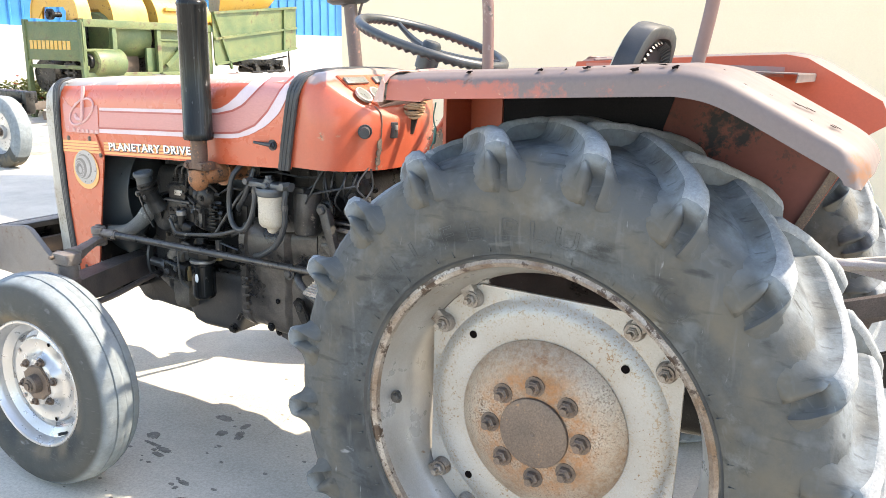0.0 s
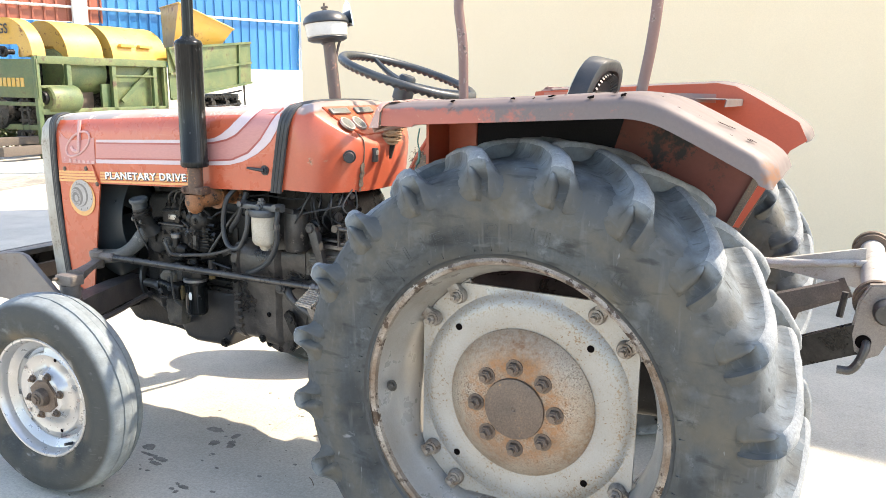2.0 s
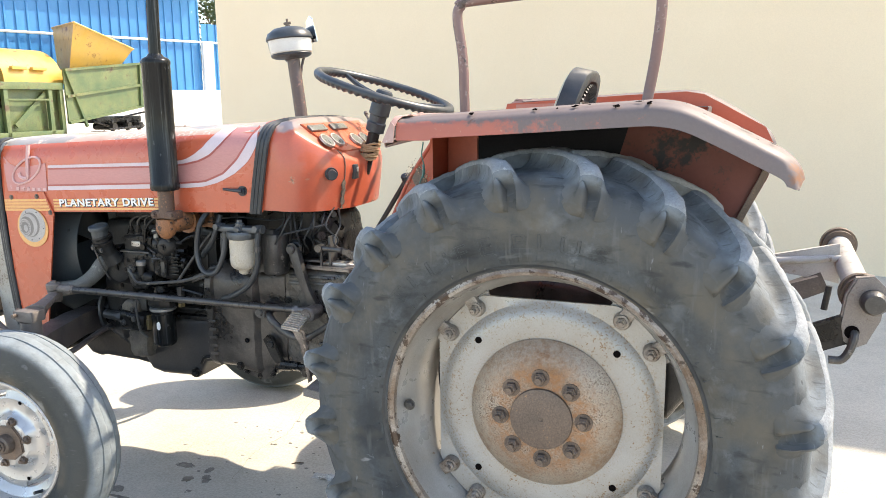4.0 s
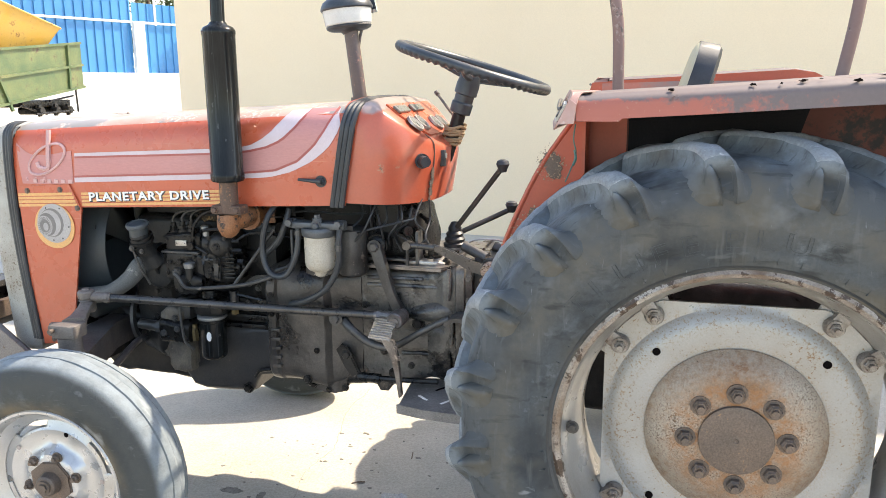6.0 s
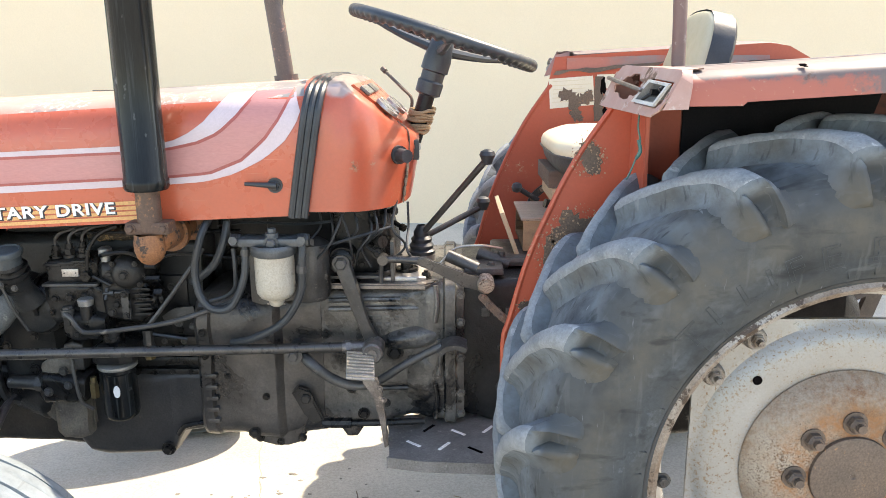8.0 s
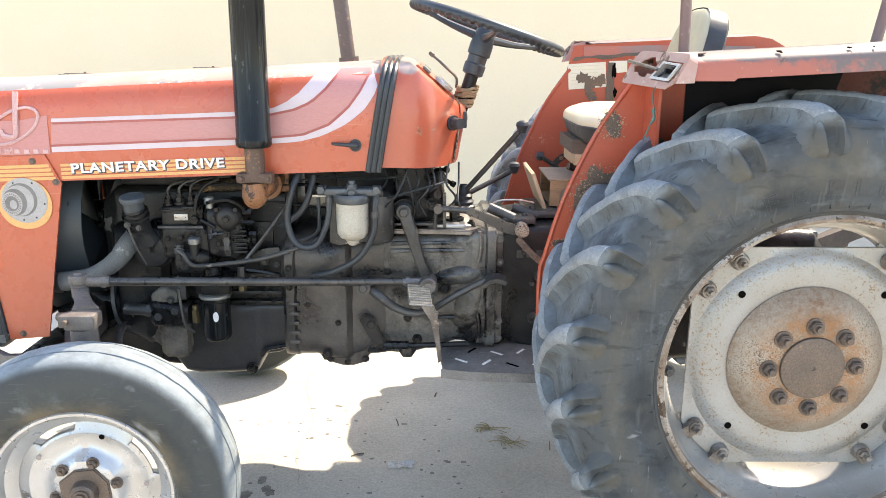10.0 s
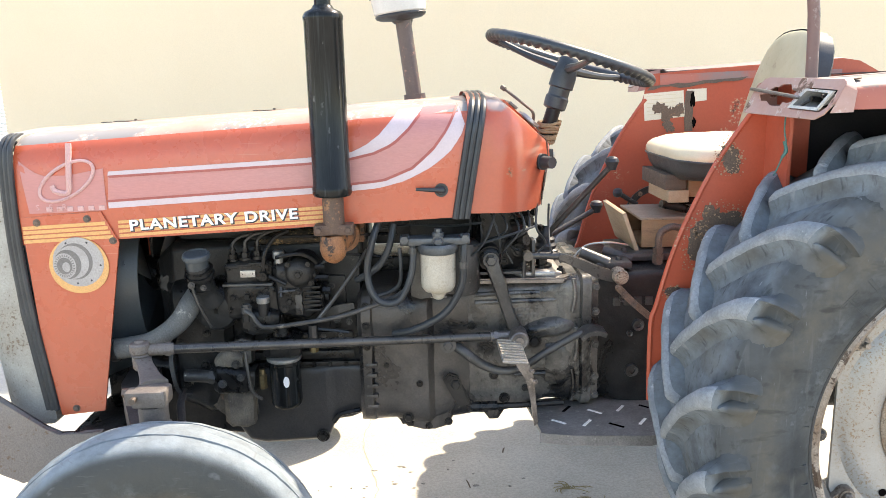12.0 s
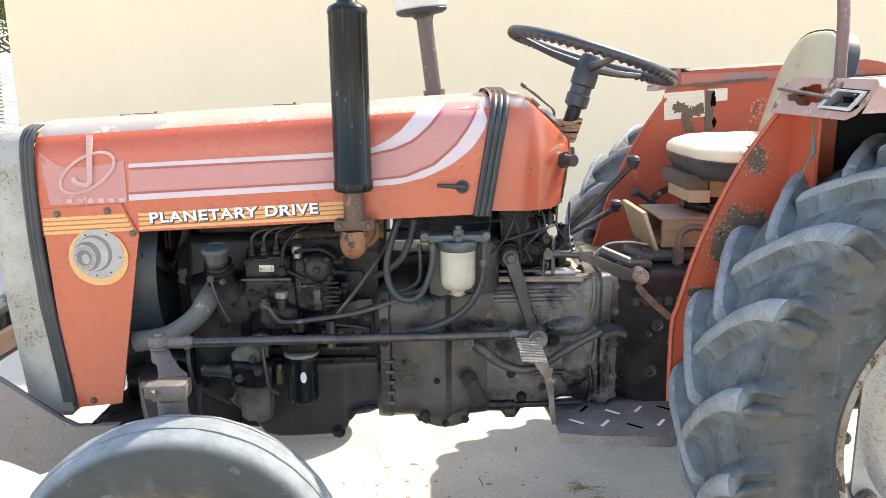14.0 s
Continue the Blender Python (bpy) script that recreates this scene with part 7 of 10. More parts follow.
bm = B()
tube(bm, [(-1.475, -0.205, 0.765), (-1.44, -0.21, 0.762), (-1.39, -0.205, 0.752)], 0.004, n=6)
part("sender_wire", bm, BLACK_RUBBER, sender)
# sump
bm = B()
casting(bm, [(-1.752, -0.130, 0.19, 0.520, 0.640, 0.02), (-1.735, -0.142, 0.19, 0.450, 0.640, 0.03), (-1.70, -0.146, 0.19, 0.404, 0.640, 0.03), (-1.66, -0.146, 0.19, 0.394, 0.640, 0.03), (-1.49, -0.146, 0.19, 0.400, 0.640, 0.03), (-1.470, -0.146, 0.19, 0.408, 0.640, 0.025), (-1.458, -0.144, 0.19, 0.440, 0.640, 0.022), (-1.444, -0.144, 0.19, 0.464, 0.640, 0.02), (-1.40, -0.144, 0.19, 0.470, 0.640, 0.02), (-1.36, -0.144, 0.19, 0.486, 0.640, 0.02)], 0.0008)
sump = part("oil_sump", bm, SUMP, engine, "matt black oil sump")
bm = B()
boss(bm, -1.487, -0.146, 0.422, 0.019, 0.008)
nut(bm, (-1.487, -0.153, 0.422), 0.013, 0.014)
part("sump_plug", bm, IRON, sump)
bm = B()
box(bm, -1.755, -1.365, -0.155, 0.20, 0.636, 0.650, 0.004)
part("sump_flange", bm, IRON, sump)
bolts(sump, IRON, [(-1.73 + 0.046 * k, -0.154, 0.643, 0.006) for k in range(8)], "flange_bolt")
bm = B()
tube(bm, [(-1.452, -0.160, 0.468), (-1.432, -0.163, 0.492), (-1.40, -0.163, 0.500), (-1.375, -0.163, 0.505)], 0.007, n=8)
part("pan_edge", bm, IRON, sump, "rolled edge of the flywheel cover")
# injection pump: cam box, gallery and governor
bm = B()
casting(bm, [(-1.722, -0.225, -0.12, 0.822, 0.900, 0.02), (-1.714, -0.236, -0.12, 0.810, 0.905, 0.02), (-1.700, -0.240, -0.12, 0.806, 0.908, 0.016), (-1.590, -0.240, -0.12, 0.806, 0.908, 0.016), (-1.575, -0.232, -0.12, 0.812, 0.902, 0.02)], 0.001)
pump = part("injection_pump", bm, IRON, engine, "dark cast fuel injection pump")
bm = B()
casting(bm, [(-1.712, -0.222, -0.13, 0.900, 0.957, 0.012), (-1.704, -0.232, -0.13, 0.900, 0.962, 0.012), (-1.596, -0.232, -0.13, 0.902, 0.968, 0.012), (-1.586, -0.224, -0.13, 0.902, 0.962, 0.012)], 0.0008)
part("pump_gallery", bm, IRON, pump, "upper gallery of the pump")
bm = B()
box(bm, -1.716, -1.582, -0.247, -0.20, 0.900, 0.908, 0.003)
part("pump_ledge", bm, IRON_GREY, pump, "worn ledge of the pump")
for k in range(3):
    x, z = -1.691 + 0.0335 * k, 0.958 + 0.004 * k
    bm = B()
    rod(bm, (x, -0.205, z - 0.012), (x, -0.205, z + 0.010), 0.0165, n=16)
    rod(bm, (x, -0.205, z + 0.010), (x, -0.205, z + 0.024), 0.0125, n=6)
    rod(bm, (x, -0.205, z + 0.024), (x, -0.205, z + 0.036), 0.0085, n=10)
    part("delivery_valve", bm, IRON, pump, "dark delivery valve nut")
    bm = B()
    tube(bm, [(x, -0.205, z + 0.034), (x + 0.002, -0.205, z + 0.052), (x + 0.02, -0.203, z + 0.068), (x + 0.055, -0.195, z + 0.076), (x + 0.11, -0.17, z + 0.078)], 0.0042, n=8)
    part("injector_pipe", bm, IRON_GREY, pump, "thin steel injector pipe")
    bm = B()
    box(bm, x - 0.021, x + 0.021, -0.2345, -0.19, z - 0.012, z - 0.003, 0.003)
    part("valve_clamp", bm, IRON, pump)
bm = B()
tube(bm, [(-1.607, -0.232, 0.930), (-1.604, -0.234, 0.965), (-1.596, -0.232, 0.995), (-1.575, -0.22, 1.025), (-1.54, -0.20, 1.04)], 0.0058, n=8)
rod(bm, (-1.607, -0.228, 0.926), (-1.607, -0.250, 0.926), 0.013, n=6)
part("return_pipe", bm, IRON, pump, "black return pipe")
bm = B()
box(bm, -1.668, -1.628, -0.2365, -0.231, 0.923, 0.942, 0.001)
data_plate = part("maker_plate", bm, STEEL, pump, "small bright data plate")
for x in (-1.662, -1.634):
    bm = B()
    rod(bm, (x, -0.2365, 0.9325), (x, -0.2378, 0.9325), 0.0018, n=6)
    part("rivet", bm, IRON, data_plate)
bm = B()
rod(bm, (-1.567, -0.215, 0.948), (-1.567, -0.215, 0.972), 0.012, n=16)
lathe(bm, [(0.0, 0.993), (0.011, 0.992), (0.0160, 0.988), (0.0165, 0.982), (0.0165, 0.970)], "z", at=(-1.567, -0.215, 0), n=18)
part("breather_cap", bm, ALU, pump, "grey breather cap")
bolts(pump, IRON, ((-1.69, -0.240, 0.870, 0.008), (-1.652, -0.240, 0.872, 0.010), (-1.618, -0.240, 0.876, 0.010), (-1.70, -0.240, 0.835, 0.006), (-1.60, -0.240, 0.890, 0.006), (-1.70, -0.232, 0.945, 0.005), (-1.60, -0.232, 0.952, 0.005)), "pump_bolt")
bm = B()
rod(bm, (-1.715, -0.19, 0.86), (-1.735, -0.19, 0.86), 0.045, 0.052, n=22)
rod(bm, (-1.735, -0.19, 0.86), (-1.745, -0.19, 0.86), 0.060, n=22)
part("pump_mount", bm, IRON, pump, "round mounting flange of the pump")
bm = B()
lathe(bm, [(0.0, -0.252), (0.018, -0.252), (0.030, -0.247), (0.041, -0.235), (0.046, -0.215), (0.047, -0.14)], "y", at=(-1.512, 0, 0.930), n=26)
casting(bm, [(-1.585, -0.225, -0.13, 0.84, 0.955, 0.02), (-1.570, -0.238, -0.13, 0.815, 0.962, 0.025), (-1.530, -0.240, -0.13, 0.803, 0.955, 0.03), (-1.492, -0.238, -0.13, 0.803, 0.935, 0.03), (-1.466, -0.222, -0.13, 0.815, 0.910, 0.03)], 0.0016, 0.010)
gov = part("governor", bm, IRON, pump, "domed governor housing")
bm = B()
lathe(bm, [(0.0, -1.440), (0.016, -1.441), (0.018, -1.450), (0.030, -1.452), (0.038, -1.462), (0.040, -1.49)], "x", at=(0, -0.19, 0.856), n=20)
part("governor_end", bm, IRON, gov)
for k in range(6):
    bm = B()
    box(bm, -1.500, -1.458, -0.244 + 0.003 * (k % 2), -0.20, 0.826 + 0.0125 * k, 0.8325 + 0.0125 * k, 0.002)
    part("rib", bm, IRON, gov)
bm = B()
plate(bm, [(-1.521, 0.822), (-1.504, 0.822), (-1.503, 0.850), (-1.507, 0.868), (-1.503, 0.888), (-1.512, 0.896), (-1.522, 0.888), (-1.519, 0.868), (-1.524, 0.850)], "y", -0.259, -0.246, 0.003)
stop = part("stop_lever", bm, IRON_GREY, gov, "worn steel stop lever")
bolts(stop, IRON, ((-1.5125, -0.259, 0.886, 0.007), (-1.5135, -0.259, 0.832, 0.006)), "lever_bolt")
bm = B()
rod(bm, (-1.567, -0.250, 0.884), (-1.518, -0.250, 0.888), 0.0035, n=8)
rod(bm, (-1.550, -0.250, 0.8855), (-1.540, -0.250, 0.8865), 0.007, n=8)
rod(bm, (-1.560, -0.240, 0.895), (-1.560, -0.255, 0.870), 0.005, n=6)
part("throttle_rod", bm, IRON_GREY, gov, "thin throttle rod")
bolts(gov, IRON, ((-1.553, -0.239, 0.930, 0.007), (-1.512, -0.252, 0.930, 0.010), (-1.476, -0.232, 0.925, 0.006), (-1.540, -0.246, 0.957, 0.005), (-1.486, -0.246, 0.957, 0.005), (-1.555, -0.240, 0.835, 0.008), (-1.540, -0.241, 0.855, 0.009), (-1.482, -0.236, 0.905, 0.007)), "governor_bolt")
for x0, x1, z, r in ((-1.474, -1.436, 0.915, 0.0085), (-1.452, -1.432, 0.880, 0.011), (-1.470, -1.445, 0.945, 0.006)):
    bm = B()
    rod(bm, (x0, -0.225, z), (x1, -0.225, z), r, n=6)
    part("union_nut", bm, IRON, gov)
for pts in ([(-1.57, -0.235, 0.975), (-1.545, -0.243, 0.982), (-1.505, -0.240, 0.984), (-1.475, -0.225, 0.965), (-1.462, -0.215, 0.94)], [(-1.59, -0.240, 0.925), (-1.565, -0.248, 0.915), (-1.545, -0.250, 0.905)]):
    bm = B()
    tube(bm, pts, 0.0055, n=8)
    part("governor_pipe", bm, IRON, gov)
# feed pump with its plunger knob
bm = B()
casting(bm, [(-1.665, -0.262, -0.15, 0.778, 0.822, 0.014), (-1.640, -0.272, -0.15, 0.770, 0.838, 0.018), (-1.590, -0.272, -0.15, 0.772, 0.838, 0.018), (-1.568, -0.258, -0.15, 0.786, 0.826, 0.014)], 0.0016, 0.010)
rod(bm, (-1.607, -0.262, 0.825), (-1.606, -0.262, 0.862), 0.0145, 0.0135, n=14)
rod(bm, (-1.652, -0.262, 0.81), (-1.652, -0.262, 0.835), 0.013, n=6)
lift = part("lift_pump", bm, IRON, engine, "small dark feed pump")
bm = B()
rod(bm, (-1.606, -0.262, 0.860), (-1.606, -0.262, 0.874), 0.0170, 0.0185, n=20)
rod(bm, (-1.606, -0.262, 0.874), (-1.606, -0.262, 0.877), 0.0185, 0.016, n=20)
part("plunger_knob", bm, ALU, lift, "ribbed grey plunger knob")
bm = B()
rod(bm, (-1.652, -0.262, 0.833), (-1.652, -0.262, 0.850), 0.0150, n=16)
rod(bm, (-1.652, -0.262, 0.850), (-1.652, -0.262, 0.857), 0.011, n=6)
part("banjo_bolt", bm, IRON_GREY, lift)
bolts(lift, IRON, ((-1.63, -0.272, 0.790, 0.007), (-1.585, -0.270, 0.790, 0.006)), "pump_bolt")
bm = B()
tube(bm, [(-1.652, -0.275, 0.842), (-1.634, -0.285, 0.834), (-1.620, -0.287, 0.812), (-1.604, -0.287, 0.800), (-1.57, -0.286, 0.800), (-1.53, -0.285, 0.804), (-1.40, -0.28, 0.822), (-1.27, -0.285, 0.866), (-1.235, -0.285, 0.885)], 0.0062, n=8)
part("fuel_pipe", bm, IRON_GREY, engine, "grey steel fuel pipe")
bm = B()
tube(bm, [(-1.47, -0.24, 0.80), (-1.42, -0.24, 0.86), (-1.36, -0.23, 0.94), (-1.33, -0.21, 0.985)], 0.0055, n=8)
part("fuel_pipe", bm, IRON_GREY, engine, "grey steel fuel pipe")
bm = B()
tube(bm, [(-1.64, -0.20, 1.022), (-1.50, -0.20, 1.024), (-1.38, -0.19, 1.022), (-1.25, -0.16, 1.018)], 0.0045, n=8)
tube(bm, [(-1.46, -0.215, 0.945), (-1.42, -0.21, 0.968), (-1.36, -0.20, 0.97), (-1.26, -0.19, 0.955)], 0.0045, n=8)
part("leak_off_pipe", bm, IRON, engine, "thin black pipes below the manifold")
# front timing case, oil filler
bm = B()
casting(bm, [(-1.905, -0.12, 0.20, 0.55, 0.88, 0.05), (-1.88, -0.16, 0.20, 0.52, 0.90, 0.06), (-1.80, -0.175, 0.20, 0.50, 0.91, 0.06), (-1.745, -0.165, 0.20, 0.52, 0.90, 0.05), (-1.725, -0.14, 0.20, 0.55, 0.88, 0.04)], 0.003)
case_front = part("timing_case", bm, BLACK_CASE, engine, "black timing case")
bm = B()
lathe(bm, [(0.0, -0.238), (0.040, -0.238), (0.055, -0.230), (0.066, -0.205), (0.070, -0.15)], "y", at=(-1.745, 0, 0.835), n=26)
part("gear_cover", bm, BLACK_CASE, case_front, "round black gear cover")
bolts(case_front, IRON, [(-1.745 + 0.058 * math.cos(radians(40 * k)), -0.212, 0.835 + 0.058 * math.sin(radians(40 * k)), 0.007) for k in range(9)] + [(-1.86, -0.168, 0.60, 0.009), (-1.80, -0.176, 0.66, 0.010), (-1.87, -0.165, 0.72, 0.009), (-1.79, -0.176, 0.75, 0.008)])
bm = B()
tube(bm, [(-1.763, -0.284, 0.968), (-1.762, -0.280, 0.945), (-1.759, -0.270, 0.922), (-1.755, -0.258, 0.895), (-1.749, -0.240, 0.862)], [0.030, 0.032, 0.031, 0.029, 0.036], n=20)
filler = part("oil_filler", bm, BLACK_CASE, engine, "black oil filler neck")
bm = B()
rod(bm, (-1.763, -0.283, 0.955), (-1.763, -0.290, 0.992), 0.029, n=20)
part("filler_neck", bm, FAN, filler)
for z, r, q in ((0.957, 0.036, 0), (0.943, 0.0385, 0.002), (0.930, 0.034, 0.006), (0.905, 0.034, 0.016)):
    bm = B()
    rod(bm, (-1.762, -0.279 + q, z), (-1.762, -0.281 + q, z + 0.006), r, n=22)
    part("filler_collar", bm, IRON, filler)
bolts(filler, IRON_GREY, ((-1.775, -0.312, 0.925, 0.007), (-1.748, -0.302, 0.915, 0.006)), "collar_bolt")
bm = B()
md = Matrix.Translation((-1.763, -0.290, 0.993)) @ Matrix.Rotation(radians(12), 4, "X")
lathe(bm, [(0.0, 0.010), (0.027, 0.010), (0.030, 0.013), (0.034, 0.011), (0.036, 0.004), (0.034, -0.002), (0.028, -0.003)], "z", n=28)
bmesh.ops.transform(bm, matrix=md, verts=bm.verts[:])
part("filler_cap", bm, FILLER_CAP, filler, "flat blue-grey filler cap")
bm = B()
tube(bm, [(-1.778, -0.305, 0.93), (-1.774, -0.300, 0.90), (-1.765, -0.292, 0.86), (-1.745, -0.275, 0.80)], 0.0035, n=6)
part("dipstick", bm, IRON_GREY, filler)
# radiator hose
bm = B()
tube(bm, [(-2.0645, -0.26, 0.735), (-2.0038, -0.262, 0.742), (-1.920, -0.262, 0.757), (-1.868, -0.258, 0.785), (-1.832, -0.25, 0.815), (-1.812, -0.235, 0.845), (-1.80, -0.19, 0.865)], [0.030, 0.029, 0.027, 0.026, 0.028, 0.030, 0.032], n=18)
part("radiator_hose", bm, HOSE, tractor, "dusty grey lower radiator hose")
bm = B()
rod(bm, (-2.0189, -0.262, 0.7381), (-2.0017, -0.262, 0.7411), 0.031, n=18)
part("hose_clamp", bm, IRON_GREY, tractor, "dull steel hose clamp")
# fan in its shroud
bm = B()
lathe(bm, [(0.300, -2.11), (0.306, -2.10), (0.285, -2.03), (0.258, -1.965), (0.252, -1.948), (0.247, -1.948), (0.252, -1.968), (0.278, -2.03), (0.298, -2.10)], "x", at=(0, MID, 0.88), n=48)
part("fan_shroud", bm, FAN, tractor, "black fan shroud ring")
fan = part("fan_hub", lathe(B(), [(0.0, -2.03), (0.05, -2.03), (0.055, -2.0), (0.05, -1.97), (0.0, -1.965)], "x", at=(0, MID, 0.88), n=24), IRON, tractor, "still black cooling fan")
for k in range(6):
    a = radians(60 * k + 20)
    bm = B()
    rows = []
    for r in (0.05, 0.12, 0.19, 0.25):
        w = 0.035 + 0.26 * r
        rows.append([(-2.0 + 0.02 * f, MID + r * math.cos(a) - w * f * math.sin(a), 0.88 + r * math.sin(a) + w * f * math.cos(a)) for f in (-1, -0.5, 0, 0.5, 1)])
    sheet(bm, rows)
    thicken(bm, 0.003)
    part("fan_blade", bm, FAN, fan, "broad blue-black fan blade")
bm = B()
tube(bm, [(-1.90, -0.09, 0.88), (-1.875, -0.11, 0.862), (-1.835, -0.12, 0.832), (-1.81, -0.10, 0.80)], [0.024, 0.027, 0.030, 0.034], n=14)
part("water_pump", bm, BLACK_CASE, engine, "dark water pump casting")
bm = B()
for k in range(5):
    a = 2 * math.pi * k / 5
    rod(bm, (-1.90, -0.10, 0.882), (-1.90 + 0.034 * math.cos(a), -0.104, 0.882 + 0.026 * math.sin(a)), 0.012, 0.010, n=8)
rod(bm, (-1.90, -0.085, 0.882), (-1.90, -0.116, 0.882), 0.024, n=16)
part("pump_star", bm, IRON_GREY, engine, "grey star-shaped pump hub")
bm = B()
tube(bm, [(-1.905, -0.11, 0.72), (-1.895, -0.17, 0.69), (-1.888, -0.19, 0.64), (-1.875, -0.19, 0.59), (-1.845, -0.18, 0.575)], 0.013, section=[(-0.4, -1), (0.4, -1), (0.4, 1), (-0.4, 1)])
part("stay_strap", bm, IRON_GREY, engine, "curved dusty steel strap")
# hydraulic pump, brackets and blocks on the lower side
bm = B()
casting(bm, [(-1.772, -0.215, -0.12, 0.594, 0.662, 0.014), (-1.755, -0.232, -0.12, 0.588, 0.668, 0.016), (-1.700, -0.232, -0.12, 0.590, 0.660, 0.016), (-1.655, -0.222, -0.12, 0.592, 0.650, 0.014)], 0.0022, 0.010)
hyd = part("hydraulic_pump", bm, IRON, engine, "greasy hydraulic pump body")
bm = B()
rod(bm, (-1.850, -0.205, 0.640), (-1.765, -0.205, 0.634), 0.0175, n=16)
rod(bm, (-1.782, -0.205, 0.636), (-1.764, -0.205, 0.634), 0.022, n=6)
part("pump_inlet", bm, IRON_GREY, hyd, "dusty pale pipe stub")
bm = B()
casting(bm, [(-1.765, -0.205, -0.13, 0.655, 0.688, 0.010), (-1.740, -0.218, -0.13, 0.655, 0.706, 0.014), (-1.715, -0.215, -0.13, 0.655, 0.708, 0.014), (-1.690, -0.205, -0.13, 0.655, 0.690, 0.010)], 0.003, 0.008)
part("pump_cover", bm, CAKED, hyd, "dust-caked pump cover")
bm = B()
casting(bm, [(-1.715, -0.185, -0.13, 0.66, 0.730, 0.008), (-1.690, -0.190, -0.13, 0.66, 0.738, 0.008), (-1.668, -0.185, -0.13, 0.66, 0.730, 0.008)], 0.002, 0.008)
part("pump_block", bm, IRON_GREY, hyd)
bolts(hyd, IRON_GREY, ((-1.742, -0.232, 0.622, 0.009), (-1.690, -0.234, 0.640, 0.008), (-1.705, -0.218, 0.672, 0.009), (-1.665, -0.228, 0.610, 0.006)), "pump_bolt")
bm = B()
tube(bm, [(-1.672, -0.235, 0.715), (-1.668, -0.238, 0.66), (-1.660, -0.236, 0.60), (-1.640, -0.22, 0.57)], 0.0045, n=8)
part("pump_pipe", bm, IRON_GREY, hyd)
bm = B()
plate(bm, [(-1.870, 0.615), (-1.845, 0.620), (-1.790, 0.56), (-1.745, 0.585), (-1.672, 0.590), (-1.668, 0.50), (-1.685, 0.482), (-1.745, 0.484), (-1.775, 0.515)], "y", -0.168, -0.10, 0.008)
mount = part("engine_mount", bm, CAKED, engine, "rust-stained cast bracket")
bolts(mount, RUST_DARK, ((-1.752, -0.168, 0.562, 0.013), (-1.70, -0.168, 0.50, 0.010)), "mount_bolt")
bm = B()
casting(bm, [(-1.752, -0.195, -0.12, 0.492, 0.580, 0.012), (-1.735, -0.208, -0.12, 0.478, 0.590, 0.016), (-1.695, -0.208, -0.12, 0.474, 0.588, 0.016), (-1.672, -0.196, -0.12, 0.480, 0.575, 0.012)], 0.004, 0.010)
part("mount_pad", bm, CAKED, mount, "pale dust-caked pad")
bm = B()
rod(bm, (-1.634, -0.215, 0.600), (-1.634, -0.215, 0.640), 0.011, n=6)
rod(bm, (-1.634, -0.215, 0.640), (-1.634, -0.215, 0.655), 0.008, n=8)
part("brass_fitting", bm, BRASS, engine, "small brass fitting")
# oil filter
bm = B()
lathe(bm, [(0.0, 0.545), (0.034, 0.545), (0.040, 0.55), (0.043, 0.56), (0.043, 0.668), (0.046, 0.672), (0.046, 0.680), (0.043, 0.684)], "z", at=(-1.573, -0.205, 0), n=32)
oilf = part("oil_filter", bm, MUFFLER, engine, "glossy black spin-on oil filter")
bm = B()
lathe(bm, [(0.0, 0.694), (0.042, 0.694), (0.048, 0.690), (0.0485, 0.684), (0.046, 0.680)], "z", at=(-1.573, -0.205, 0), n=32)
part("filter_rim", bm, ALU, oilf, "bright filter rim")
bm = B()
casting(bm, [(-1.625, -0.225, -0.125, 0.694, 0.735, 0.012), (-1.600, -0.248, -0.125, 0.694, 0.752, 0.016), (-1.550, -0.248, -0.125, 0.694, 0.752, 0.016), (-1.525, -0.225, -0.125, 0.694, 0.735, 0.012)], 0.0016, 0.010)
rod(bm, (-1.575, -0.205, 0.74), (-1.575, -0.205, 0.775), 0.030, 0.024, n=18)
part("filter_head", bm, IRON, oilf, "dark cast filter head")
bm = B()
lathe(bm, [(0.0, -0.2492), (0.008, -0.2492), (0.0085, -0.2470)], "y", at=(-1.563, 0, 0.628), n=20)
for v in bm.verts:
    v.co.z = 0.628 + (v.co.z - 0.628) * 1.9
part("filter_label", bm, WHITE_LET, oilf, "small white oval mark")
# fuel filters under the bonnet
bm = B()
box(bm, -1.218, -1.066, -0.318, -0.262, 1.013, 1.033, 0.007)
rod(bm, (-1.1395, -0.305, 1.0307), (-1.1395, -0.305, 1.045), 0.015, n=12)
rod(bm, (-1.1395, -0.305, 1.045), (-1.1395, -0.305, 1.055), 0.010, n=6)
for x in (-1.225, -1.070):
    rod(bm, (x - 0.012, -0.29, 1.024), (x + 0.012, -0.29, 1.024), 0.015, n=12)
    rod(bm, (x, -0.29, 1.030), (x, -0.325, 1.030), 0.011, n=6)
ffilter = part("fuel_filter_head", bm, FILTER_HEAD, tractor, "blue-grey cast fuel filter head")
bolts(ffilter, FILTER_HEAD, ((-1.1395, -0.318, 1.022, 0.013),), "vent_screw")
bm = B()
lathe(bm, [(0.050, 1.008), (0.054, 1.002), (0.054, 0.994), (0.051, 0.984), (0.047, 0.981)], "z", at=(-1.141, -0.29, 0.009), n=28)
part("filter_collar", bm, FILTER_HEAD, ffilter)
bm = B()
lathe(bm, [(0.0460, 0.984), (0.0455, 0.910), (0.044, 0.892), (0.036, 0.880), (0.020, 0.873), (0.015, 0.860), (0.009, 0.856), (0.0, 0.855)], "z", at=(-1.141, -0.29, 0.009), n=28)
